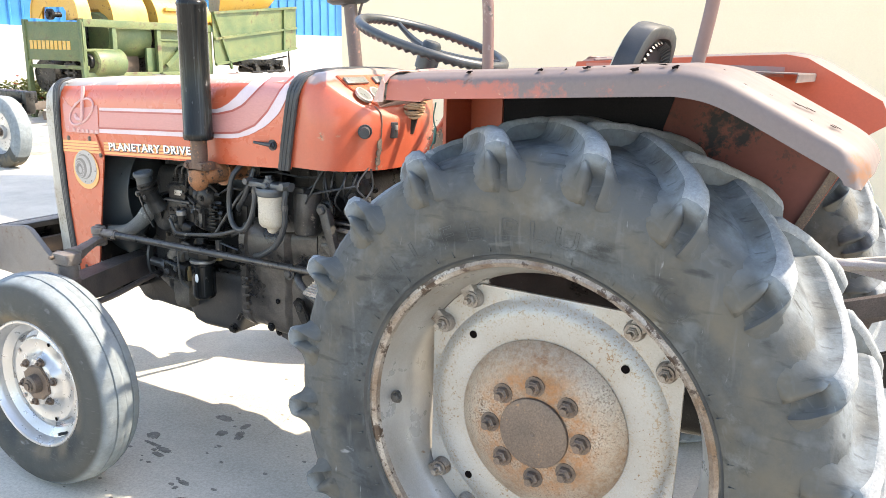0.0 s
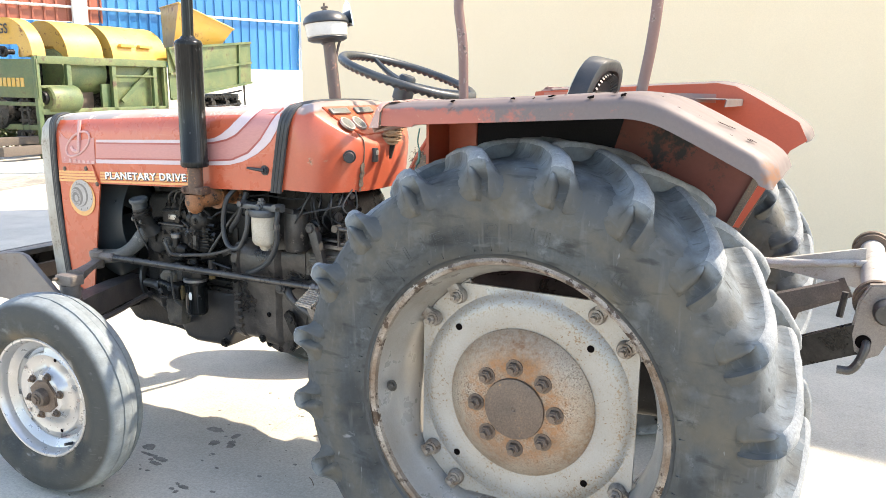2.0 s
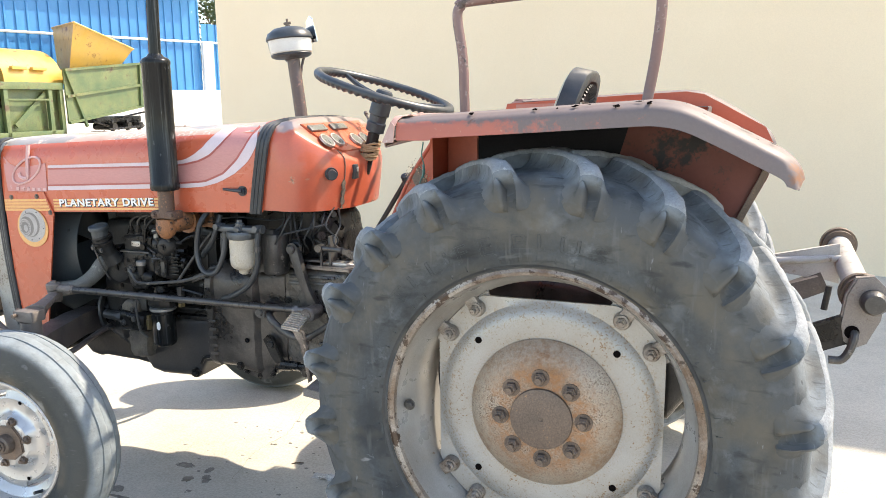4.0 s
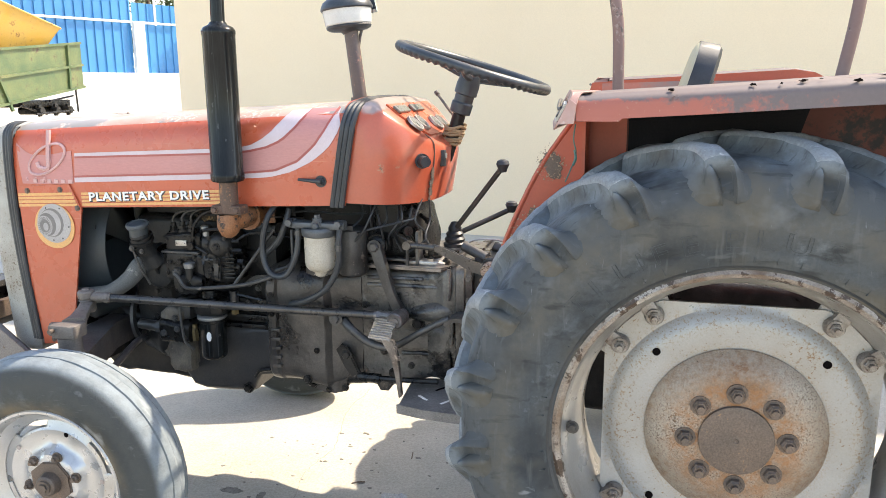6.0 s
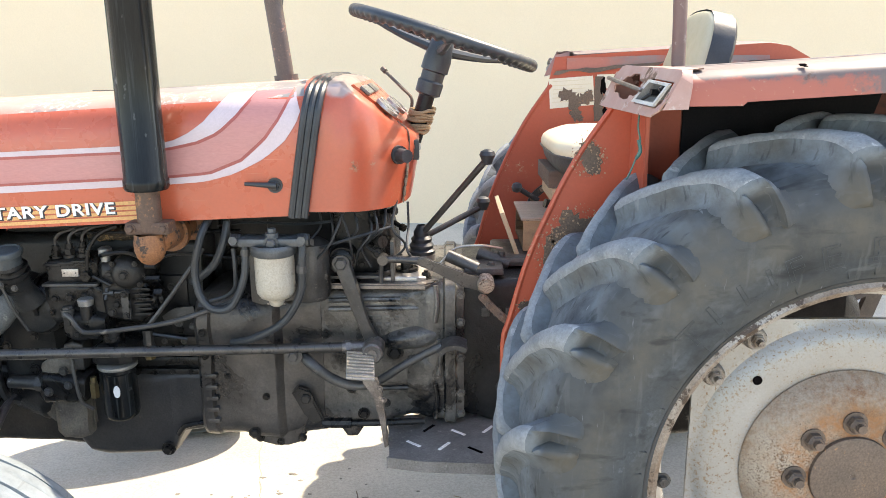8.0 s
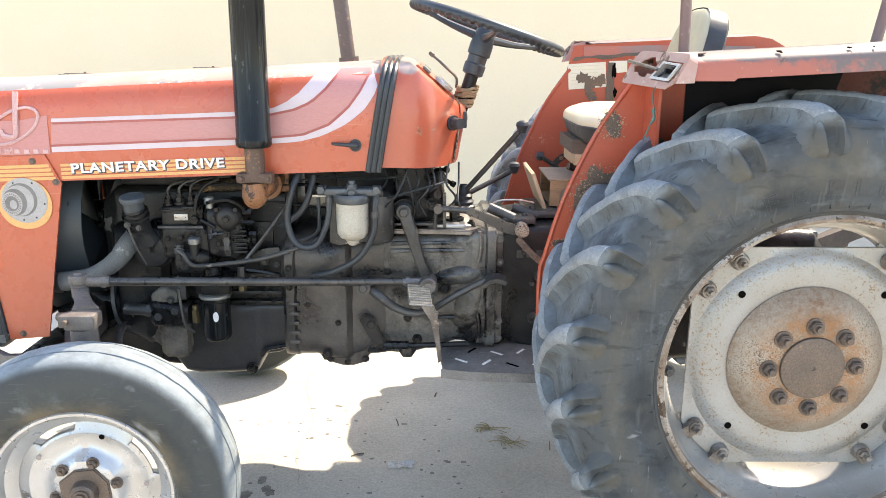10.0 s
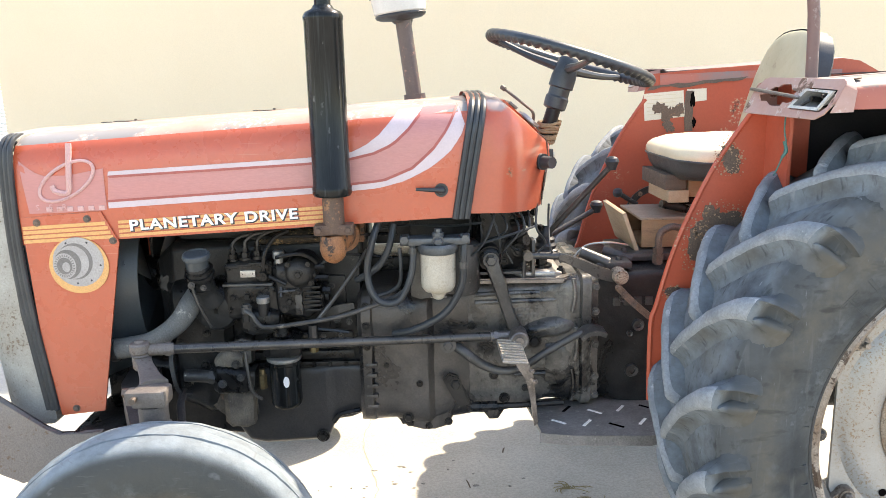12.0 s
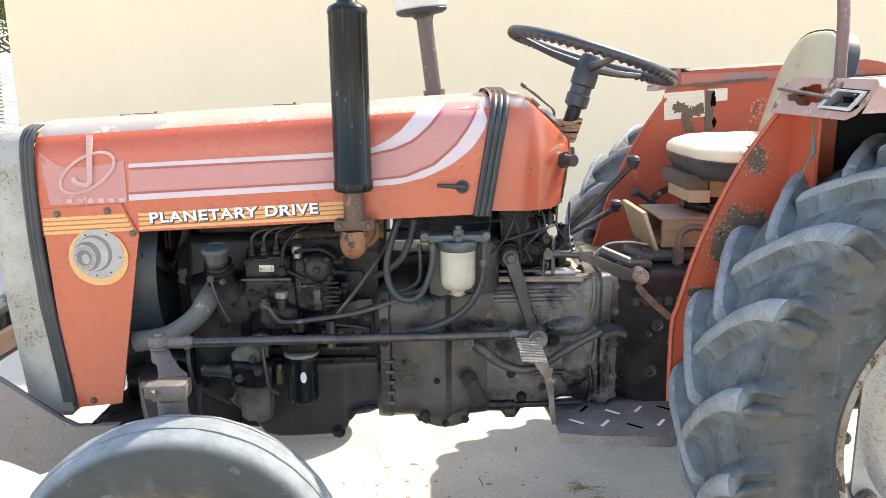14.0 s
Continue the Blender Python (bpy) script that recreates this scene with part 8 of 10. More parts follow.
bowl = part("filter_bowl", bm, BOWL, ffilter, "cloudy beige sediment bowl")
bm = B()
box(bm, -1.163, -1.120, -0.294, -0.286, 0.868, 0.873, 0.002)
part("drain_tap", bm, BROWN_STEEL, bowl)
bm = B()
lathe(bm, [(0.0, 1.005), (0.03, 1.005), (0.046, 0.995), (0.048, 0.98), (0.0475, 0.868), (0.040, 0.855), (0.0, 0.85)], "z", at=(-1.075, -0.195, 0), n=28)
part("second_filter", bm, IRON_GREY, ffilter, "dark metal fuel filter canister")
for pts, r, lab in (([(-1.2903, -0.27, 1.0733), (-1.3055, -0.30, 1.0328), (-1.3237, -0.30, 0.9578), (-1.3156, -0.305, 0.8961), (-1.2852, -0.31, 0.8637), (-1.2407, -0.31, 0.8728), (-1.2104, -0.305, 0.9376), (-1.2043, -0.30, 1.0044), (-1.2144, -0.295, 1.0277)], 0.0090, ""),
               ([(-1.255, -0.25, 1.06), (-1.265, -0.265, 1.01), (-1.29, -0.265, 0.96), (-1.33, -0.25, 0.925), (-1.36, -0.22, 0.905)], 0.0095, ""),
               ([(-1.240, -0.27, 1.00), (-1.238, -0.275, 0.95), (-1.243, -0.27, 0.905), (-1.268, -0.26, 0.880), (-1.31, -0.25, 0.865)], 0.0055, ""),
               ([(-1.0727, -0.295, 1.0247), (-1.0747, -0.305, 0.976), (-1.0818, -0.30, 0.9011), (-1.1253, -0.295, 0.8282), (-1.2023, -0.28, 0.7816), (-1.265, -0.25, 0.7594)], 0.0095, "")):
    bm = B()
    tube(bm, pts, r, n=10)
    part("fuel_hose", bm, BLACK_RUBBER, ffilter, "black rubber fuel hose")
for a, b in (((-1.0768, -0.303, 0.9497), (-1.0758, -0.304, 0.9669)), ((-1.2053, -0.301, 0.9902), (-1.2043, -0.300, 1.0044))):
    bm = B()
    rod(bm, a, b, 0.0115, n=10)
    part("hose_clip", bm, IRON_GREY, ffilter)
bm = B()
plate(bm, [(-1.2144, 0.8588), (-1.19, 0.850), (-1.07, 0.868), (-1.0575, 0.8961), (-1.0575, 1.0125), (-1.2144, 1.0125)], "y", -0.235, -0.228)
part("filter_bracket", bm, IRON_GREY, ffilter, "dusty dark sheet bracket")
# tank bottom and wiring above
bm = B()
box(bm, -1.62, -0.90, MID - 0.26, MID + 0.26, 1.075, 1.20, 0.02)
part("fuel_tank", bm, BLACK_CASE, tractor, "dark tank above the engine")
bm = B()
tube(bm, [(-1.632, -0.15, 1.004), (-1.605, -0.16, 1.012), (-1.55, -0.165, 1.016), (-1.49, -0.165, 1.018), (-1.45, -0.16, 1.018)], [0.008, 0.017, 0.019, 0.019, 0.018], n=12)
for v in bm.verts:
    v.co += Vector((0.0, 0.003, 0.003)) * noise.noise(v.co * 120)
part("heat_wrap", bm, LAGGING, engine, "speckled rusty lagging along the manifold")
# Added dark boxes keep bright background from showing behind the filters.
bm = B()
box(bm, -1.40, -1.345, -0.02, 0.20, 0.86, 1.10, 0.01)
box(bm, -1.35, -1.20, 0.0, 0.20, 0.86, 0.915, 0.008)
box(bm, -1.325, -1.20, 0.0, 0.20, 0.955, 1.10, 0.008)
box(bm, -1.22, -0.98, -0.02, 0.20, 0.86, 1.10, 0.01)
part("rear_bulkhead", bm, BLACK_CASE, tractor, "added dark boxes closing gaps behind the fuel filters")
rnd = random.Random(12)
for k in range(9):
    bm = B()
    x = -1.06 + 0.028 * k
    tube(bm, [(x, rnd.uniform(-0.20, -0.12), 1.09), (x + rnd.uniform(-0.03, 0.03), rnd.uniform(-0.22, -0.15), 1.03), (x + rnd.uniform(-0.05, 0.05), rnd.uniform(-0.21, -0.14), 0.975), (x + rnd.uniform(-0.06, 0.06), rnd.uniform(-0.18, -0.10), 0.92)], 0.0032, n=6)
    part("cable", bm, BLACK_RUBBER, tractor, "loose black wire")
for pts in ([(-1.05, -0.235, 0.965), (-1.02, -0.245, 1.0), (-1.0, -0.24, 1.04), (-0.985, -0.22, 1.08)], [(-1.06, -0.225, 0.985), (-1.00, -0.235, 1.005), (-0.93, -0.22, 1.022), (-0.87, -0.19, 1.035)], [(-1.30, -0.18, 1.035), (-1.22, -0.19, 1.045), (-1.10, -0.20, 1.042), (-1.02, -0.21, 1.05)]):
    bm = B()
    tube(bm, pts, 0.0035, n=6)
    part("cable", bm, BLACK_RUBBER, tractor, "loose black wire")

# ---- clutch housing, gearbox and rear case ----
bm = B()
casting(bm, [(-1.364, -0.222, 0.29, 0.487, 0.850, 0.05), (-1.352, -0.236, 0.29, 0.486, 0.866, 0.06), (-1.328, -0.236, 0.29, 0.486, 0.872, 0.06), (-1.322, -0.224, 0.29, 0.484, 0.874, 0.06), (-1.27, -0.222, 0.28, 0.480, 0.874, 0.07), (-1.22, -0.216, 0.28, 0.466, 0.868, 0.06), (-1.175, -0.206, 0.27, 0.462, 0.862, 0.05), (-1.158, -0.186, 0.26, 0.468, 0.858, 0.04), (-1.06, -0.170, 0.23, 0.476, 0.858, 0.03)], 0.0026)
bell = part("clutch_housing", bm, BELL, tractor, "oily cast clutch housing")
for k in range(5):
    bm = B()
    box(bm, -1.346, -1.314, -0.2385, -0.20, 0.538 + 0.030 * k, 0.551 + 0.030 * k, 0.005)
    part("cast_rib", bm, BELL, bell)
bolts(bell, IRON, [(-1.340, -0.237, z, 0.008) for z in (0.72, 0.78, 0.835)] + [(-1.20, -0.215, 0.60, 0.007), (-1.235, -0.214, 0.50, 0.012), (-1.29, -0.222, 0.66, 0.006)])
for x, z, r in ((-1.240, 0.474, 0.020), (-1.143, 0.472, 0.020), (-0.992, 0.482, 0.019)):
    bm = B()
    casting(bm, [(x - r * 1.5, -0.165, -0.06, z + r * 0.3, z + r * 1.6, 0.004), (x - r * 0.7, -0.172, -0.06, z - r * 0.8, z + r * 1.6, 0.006), (x + r * 0.7, -0.172, -0.06, z - r * 0.8, z + r * 1.6, 0.006), (x + r * 1.5, -0.165, -0.06, z + r * 0.3, z + r * 1.6, 0.004)], 0.002, 0.006, side=4)
    part("foot_lug", bm, BELL, bell)
bm = B()
plate(bm, [(-1.252, 0.52), (-1.246, 0.478), (-1.225, 0.452), (-1.195, 0.443), (-1.160, 0.443), (-1.130, 0.452), (-1.110, 0.478), (-1.104, 0.52)], "y", -0.178, -0.150, 0.006)
part("bottom_flange", bm, BELL, bell, "round bottom flange of the housing")
bolts(bell, IRON, ((-1.232, -0.178, 0.468, 0.009), (-1.178, -0.178, 0.456, 0.008), (-1.122, -0.178, 0.468, 0.009)))
bm = B()
casting(bm, [(-1.062, -0.166, 0.225, 0.476, 0.866, 0.03), (-0.99, -0.164, 0.225, 0.474, 0.866, 0.03), (-0.91, -0.166, 0.225, 0.496, 0.868, 0.03), (-0.84, -0.168, 0.23, 0.518, 0.872, 0.03), (-0.815, -0.174, 0.235, 0.520, 0.878, 0.03), (-0.790, -0.188, 0.245, 0.520, 0.884, 0.03), (-0.752, -0.194, 0.25, 0.518, 0.888, 0.03), (-0.746, -0.206, 0.26, 0.514, 0.896, 0.03), (-0.722, -0.206, 0.26, 0.514, 0.896, 0.03), (-0.718, -0.196, 0.25, 0.518, 0.890, 0.03), (-0.700, -0.190, 0.25, 0.520, 0.890, 0.03)], 0.0022)
gearbox = part("gearbox", bm, CASTING, tractor, "oily black cast gearbox")
bolts(gearbox, CASTING, [(-0.708, -0.196, z, 0.0085) for z in (0.79, 0.695, 0.60, 0.86, 0.545)], "flange_bolt", 1.2)
for x0, x1, z in ((-1.04, -0.86, 0.838), (-1.04, -0.80, 0.815), (-0.93, -0.79, 0.600)):
    bm = B()
    tube(bm, [(x0, -0.166, z), ((x0 + x1) / 2, -0.168, z + 0.003), (x1, -0.168, z + 0.004)], 0.007, n=8)
    part("cast_rib", bm, CASTING, gearbox)
for k in range(6):
    for z in (0.786, 0.768):
        bm = B()
        x = -0.965 + 0.022 * k
        box(bm, x, x + 0.014, -0.1685, -0.160, z, z + 0.011, 0.002)
        part("cast_mark", bm, CASTING, gearbox)
bm = B()
lathe(bm, [(0.0, -0.196), (0.020, -0.196), (0.036, -0.191), (0.050, -0.180), (0.062, -0.160)], "y", n=28)
for v in bm.verts:
    v.co.x = v.co.x * (2.0 if v.co.x < 0 else 1.0) - 0.800
    v.co.z = v.co.z * 0.55 + 0.745 + 0.16 * (v.co.x + 0.80)
    v.co.y += 0.002 * noise.noise(v.co * 50)
part("bearing_boss", bm, CASTING, gearbox, "dusty swelling of the casting")
bm = B()
casting(bm, [(-0.845, -0.175, -0.10, 0.56, 0.70, 0.03), (-0.80, -0.190, -0.10, 0.55, 0.71, 0.04), (-0.765, -0.190, -0.10, 0.55, 0.71, 0.04)], 0.003)
part("cast_pad", bm, CASTING, gearbox)
for x, z in ((-0.770, 0.84), (-0.762, 0.70), (-0.772, 0.58)):
    bm = B()
    tube(bm, [(x, -0.196, z + 0.045), (x + 0.004, -0.200, z), (x - 0.002, -0.196, z - 0.05)], 0.006, n=8)
    part("cast_rib", bm, CASTING, gearbox)
bolts(gearbox, IRON, ((-0.875, -0.168, 0.700, 0.016), (-0.99, -0.166, 0.60, 0.010), (-1.05, -0.168, 0.75, 0.009), (-0.96, -0.166, 0.53, 0.012), (-0.90, -0.168, 0.560, 0.008)))
# worn top cover with its filler plug
bm = B()
plate(bm, [(-1.060, -0.178), (-0.795, -0.190), (-0.770, -0.165), (-0.770, 0.23), (-1.060, 0.23)], "z", 0.872, 0.886, 0.004)
cover = part("top_cover", bm, BROWN_STEEL, gearbox, "worn bright-edged gearbox cover")
bm = B()
casting(bm, [(-0.925, -0.150, 0.05, 0.884, 0.890, 0.002), (-0.905, -0.162, 0.06, 0.884, 0.898, 0.005), (-0.815, -0.164, 0.06, 0.884, 0.900, 0.005), (-0.795, -0.150, 0.05, 0.884, 0.892, 0.003)], 0.0012, 0.01)
part("filler_boss", bm, STEEL, cover, "bright worn filler boss")
bm = B()
rod(bm, (-0.845, -0.10, 0.898), (-0.845, -0.10, 0.906), 0.030, n=22)
rod(bm, (-0.845, -0.10, 0.906), (-0.845, -0.10, 0.924), 0.016, n=6)
part("filler_plug", bm, IRON, cover, "dark hexagon filler plug")
for x, y, r in ((-0.915, -0.135, 0.012), (-0.795, -0.13, 0.012), (-0.885, -0.15, 0.008), (-1.03, -0.15, 0.009), (-0.97, -0.155, 0.009), (-0.80, 0.02, 0.010), (-0.87, 0.05, 0.010)):
    bm = B()
    nut(bm, (x, y, 0.886), r, r * 1.2, axis="z", sign=1, stud=r * 0.5)
    part("cover_bolt", bm, IRON, cover)
bm = B()
tube(bm, [(-0.905, -0.178, 0.886), (-0.903, -0.180, 0.93), (-0.901, -0.182, 0.956)], 0.0055, n=8)
part("stay_rod", bm, IRON_GREY, cover)
bm = B()
casting(bm, [(-0.702, -0.172, 0.23, 0.53, 0.882, 0.02), (-0.60, -0.172, 0.23, 0.50, 0.892, 0.02), (-0.40, -0.17, 0.23, 0.47, 0.900, 0.02), (-0.20, -0.17, 0.23, 0.46, 0.895, 0.03), (0.26, -0.16, 0.23, 0.47, 0.88, 0.04), (0.32, -0.12, 0.19, 0.54, 0.82, 0.05)], 0.002, 0.02)
case = part("rear_axle_case", bm, BLACK_CASE, tractor, "black cast rear axle case")
bm = B()
box(bm, -0.62, -0.32, -0.08, 0.14, 0.90, 0.925, 0.01)
rod(bm, (-0.66, -0.05, 0.93), (-0.58, -0.07, 0.905), 0.016)
part("lift_cover", bm, IRON_GREY, case, "greasy lift cover with pipes")
for x in (-0.6, -0.5, -0.36):
    bm = B()
    nut(bm, (x, -0.06, 0.925), 0.010, 0.012, axis="z", sign=1)
    part("cover_bolt", bm, IRON_GREY, case)
for x, z, r in ((-0.584, 0.741, 0.017), (-0.599, 0.607, 0.019), (-0.607, 0.717, 0.008), (-0.63, 0.82, 0.010), (-0.545, 0.69, 0.010)):
    bm = B()
    lathe(bm, [(0.0, -0.176), (r * 0.45, -0.176), (r * 0.5, -0.182), (r * 0.9, -0.184), (r, -0.180), (r, -0.165)], "y", at=(x, 0, z), n=18)
    part("case_plug", bm, IRON_GREY, case)
for k in range(5):
    bm = B()
    x = -0.655 + 0.030 * k
    box(bm, x, x + 0.020, -0.1785, -0.168, 0.798, 0.822, 0.0015)
    part("cast_mark", bm, IRON_GREY, case)
# brake linkage: bright bar and rusty chain link
bm = B()
tube(bm, [(-0.897, -0.20, 0.954), (-0.85, -0.20, 0.953), (-0.812, -0.20, 0.950)], [0.0095, 0.010, 0.011], n=12)
plate(bm, [(-0.815, 0.961), (-0.79, 0.954), (-0.70, 0.915), (-0.655, 0.908), (-0.655, 0.872), (-0.70, 0.882), (-0.76, 0.916), (-0.815, 0.940)], "y", -0.207, -0.193, 0.004)
rod(bm, (-0.897, -0.215, 0.954), (-0.897, -0.185, 0.954), 0.013, n=14)
bar_ = part("brake_cross_bar", bm, DARK_STEEL, tractor, "worn steel linkage bar")
bm = B()
lathe(bm, [(0.0, -0.236), (0.012, -0.236), (0.013, -0.231), (0.018, -0.232), (0.021, -0.226), (0.021, -0.185)], "y", at=(-0.647, 0, 0.893), n=22)
part("pivot_eye", bm, RUST, bar_, "rusty pivot eye")
for (xa, za), (xb, zb) in (((-0.657, 0.868), (-0.628, 0.836)), ((-0.640, 0.848), (-0.603, 0.812)), ((-0.610, 0.818), (-0.568, 0.782))):
    bm = B()
    tube(bm, [(xa, -0.232, za), (xb, -0.234, zb)], 0.009, section=[(-0.5, -1), (0.5, -1), (0.5, 1), (-0.5, 1)], smooth=False)
    nut(bm, (xa, -0.240, za), 0.007, 0.006)
    part("brake_link", bm, RUST_DARK, bar_, "rusty brown brake link")
bm = B()
box(bm, -0.70, -0.60, -0.16, -0.06, 0.90, 0.918, 0.004)
rod(bm, (-0.74, -0.13, 0.945), (-0.665, -0.15, 0.915), 0.016, n=14)
nut(bm, (-0.67, -0.12, 0.918), 0.010, 0.010, axis="z", sign=1), nut(bm, (-0.63, -0.12, 0.918), 0.008, 0.008, axis="z", sign=1)
part("valve_block", bm, IRON_GREY, case, "greasy valve block with pipe stub")
bm = B()
tube(bm, [(-0.512, -0.10, 0.89), (-0.512, -0.10, 0.945), (-0.507, -0.10, 0.985), (-0.478, -0.10, 1.003), (-0.45, -0.10, 1.0)], 0.010, n=10)
rod(bm, (-0.512, -0.10, 0.90), (-0.512, -0.10, 0.925), 0.016, n=6)
rod(bm, (-0.512, -0.10, 0.93), (-0.512, -0.10, 0.945), 0.015, n=6)
part("hydraulic_pipe", bm, RUST_DARK, case, "bent brown hydraulic pipe with union nut")
bm = B()
tube(bm, [(-0.76, -0.10, 0.915), (-0.72, -0.10, 0.955), (-0.66, -0.11, 0.965), (-0.60, -0.10, 0.955)], 0.003, n=6)
part("cable", bm, STEEL, case, "thin pale cable")
# steering box and drop arm
bm = B()
casting(bm, [(-1.035, -0.110, 0.12, 0.886, 1.06, 0.03), (-1.02, -0.135, 0.13, 0.886, 1.09, 0.03), (-0.93, -0.130, 0.13, 0.886, 1.09, 0.03), (-0.90, -0.115, 0.12, 0.886, 1.04, 0.03), (-0.875, -0.09, 0.10, 0.886, 0.98, 0.03)], 0.003, 0.012)
rod(bm, (-0.9978, -0.19, 0.9467), (-0.9978, -0.08, 0.9467), 0.034, n=20)
steerbox = part("steering_box", bm, IRON, tractor, "greasy steering box")
bm = B()
boss(bm, -0.9978, -0.185, 0.9467, 0.030, 0.016)
part("shaft_boss", bm, IRON, steerbox)
bolts(steerbox, IRON, ((-0.955, -0.137, 0.985, 0.008), (-0.955, -0.137, 0.925, 0.008), (-0.915, -0.130, 0.955, 0.014), (-1.015, -0.138, 1.04, 0.008), (-0.93, -0.132, 1.05, 0.009)), "cover_bolt")
for a, b, r in (((-0.935, -0.14, 0.985), (-0.905, -0.175, 0.992), 0.011), ((-0.93, -0.13, 1.035), (-0.895, -0.165, 1.045), 0.012), ((-0.905, -0.12, 1.055), (-0.875, -0.14, 1.062), 0.008), ((-0.885, -0.10, 1.03), (-0.855, -0.125, 1.018), 0.007)):
    bm = B()
    rod(bm, a, b, r, r * 0.8, n=10)
    rod(bm, b, Vector(b) + (Vector(b) - Vector(a)) * 0.25, r * 1.4, n=8)
    part("tap", bm, IRON, steerbox, "small black tap or union")
bm = B()
box(bm, -0.882, -0.872, -0.17, -0.12, 0.886, 0.99, 0.003)
box(bm, -1.05, -0.905, -0.172, -0.14, 0.896, 0.904, 0.002)
part("stay_plate", bm, IRON_GREY, steerbox, "dull upright steel stay")
bm = B()
tube(bm, [(-0.9978, -0.20, 0.9467), (-0.9725, -0.205, 0.8707), (-0.9513, -0.20, 0.7978), (-0.929, -0.185, 0.7371)], [0.022, 0.019, 0.016, 0.019], n=12, section=[(-0.7, -0.8), (0.0, -1.0), (0.7, -0.8), (0.9, 0.0), (0.7, 0.8), (0.0, 1.0), (-0.7, 0.8), (-0.9, 0.0)])
nut(bm, (-0.9978, -0.215, 0.9467), 0.016, 0.014)
part("drop_arm", bm, IRON_GREY, steerbox, "steel steering drop arm")
ROD_A, ROD_B = Vector((-1.888, -0.402, 0.786)), Vector((-0.925, -0.20, 0.728))
bm = B()
tube(bm, [ROD_A, ROD_B], 0.0125, n=14, smooth=False)
drag = part("drag_link", bm, DARK_STEEL, tractor, "long steel steering rod")
for p, d in ((ROD_A, 1), (ROD_B, -1)):
    bm = B()
    u = (ROD_B - ROD_A).normalized() * d
    rod(bm, p + u * 0.02, p + u * 0.08, 0.015, n=12)
    rod(bm, p + u * 0.06, p + u * 0.072, 0.018, n=6)
    if d < 0:
        lathe(bm, [(0.0, -0.026), (0.020, -0.024), (0.026, -0.012), (0.027, 0.01), (0.022, 0.024), (0.0, 0.028)], "y", at=p, n=18)
        lathe(bm, [(0.0, -0.058), (0.012, -0.058), (0.013, -0.054), (0.022, -0.056), (0.026, -0.052), (0.027, -0.02)], "y", at=p, n=24)
    else:      # upright joint on its ribbed boot, dusted brown
        lathe(bm, [(0.0, -0.018), (0.017, -0.018), (0.024, -0.013), (0.020, -0.009), (0.025, -0.004), (0.0255, 0.014), (0.022, 0.019), (0.012, 0.021), (0.010, 0.026), (0.0, 0.027)], "z", at=p, n=20)
    part("ball_joint", bm, BROWN_STEEL if d < 0 else KNUCKLE, drag, "worn ball joint")
# clutch pedal, with shaft and pad
bm = B()
tube(bm, [(-1.1031, -0.22, 0.7138), (-1.0687, -0.25, 0.6966), (-1.0252, -0.25, 0.6632), (-0.9735, -0.25, 0.645), (-0.9219, -0.25, 0.6521), (-0.8531, -0.25, 0.6946), (-0.7853, -0.25, 0.733), (-0.7539, -0.25, 0.7472)], [0.014, 0.0135, 0.013, 0.012, 0.011, 0.010, 0.010, 0.010], n=12)
rod(bm, (-1.1193, -0.245, 0.7199), (-1.1193, -0.15, 0.7199), 0.022, n=18)
nut(bm, (-1.1193, -0.245, 0.7199), 0.014, 0.010)
clutch = part("clutch_pedal", bm, IRON_GREY, tractor, "bent clutch pedal arm")
bm = B()
tube(bm, [(-0.761, -0.25, 0.7371), (-0.7438, -0.25, 0.7513), (-0.7185, -0.25, 0.7553), (-0.6952, -0.25, 0.7472)], 0.010, n=8, section=[(-3.4, -0.6), (3.4, -0.6), (3.4, 0.6), (-3.4, 0.6)])
part("pedal_pad", bm, IRON_GREY, clutch, "curved worn pedal pad")
# brake pedal: bright ribbed pad on a bent stem
ou = Vector((0.049, 0.0, -0.004))
ov = Vector((0.008, -0.075, -0.022))
pu, pv = ou.normalized(), ov.normalized()
pn = pv.cross(pu).normalized()
if pn.z < 0:
    pn = -pn
pm = Matrix(((pu.x, pv.x, pn.x, -0.950), (pu.y, pv.y, pn.y, -0.292), (pu.z, pv.z, pn.z, 0.717), (0, 0, 0, 1)))
bm = B()
box(bm, -0.034, 0.034, -0.050, 0.050, -0.008, 0.0, 0.003, pm)
pedal = part("foot_pedal", bm, STEEL, tractor, "worn bright ribbed foot pedal")
for k in range(8):
    bm = B()
    box(bm, -0.032, 0.032, -0.046 + 0.0122 * k, -0.0395 + 0.0122 * k, -0.001, 0.004, 0.001, pm)
    part("pedal_rib", bm, PEDAL, pedal)
bm = B()
plate(bm, [(-0.950, 0.700), (-0.908, 0.690), (-0.896, 0.655), (-0.890, 0.59), (-0.884, 0.520), (-0.894, 0.512), (-0.903, 0.58), (-0.913, 0.645), (-0.940, 0.682)], "y", -0.322, -0.304, 0.003)
nut(bm, (-0.902, -0.322, 0.668), 0.006, 0.006), nut(bm, (-0.893, -0.322, 0.640), 0.006, 0.006)
part("pedal_stem", bm, BROWN_STEEL, pedal, "flat worn pedal stem")
bm = B()
plate(bm, [(-1.1355, 0.6075), (-1.1183, 0.6257), (-1.095, 0.6176), (-1.0575, 0.5346), (-1.0879, 0.5245), (-1.1081, 0.5518)], "y", -0.215, -0.195, 0.004)
nut(bm, (-1.10, -0.215, 0.595), 0.014, 0.010)
tube(bm, [(-1.06, -0.22, 0.53), (-0.93, -0.225, 0.532), (-0.80, -0.22, 0.535)], 0.009, n=8)
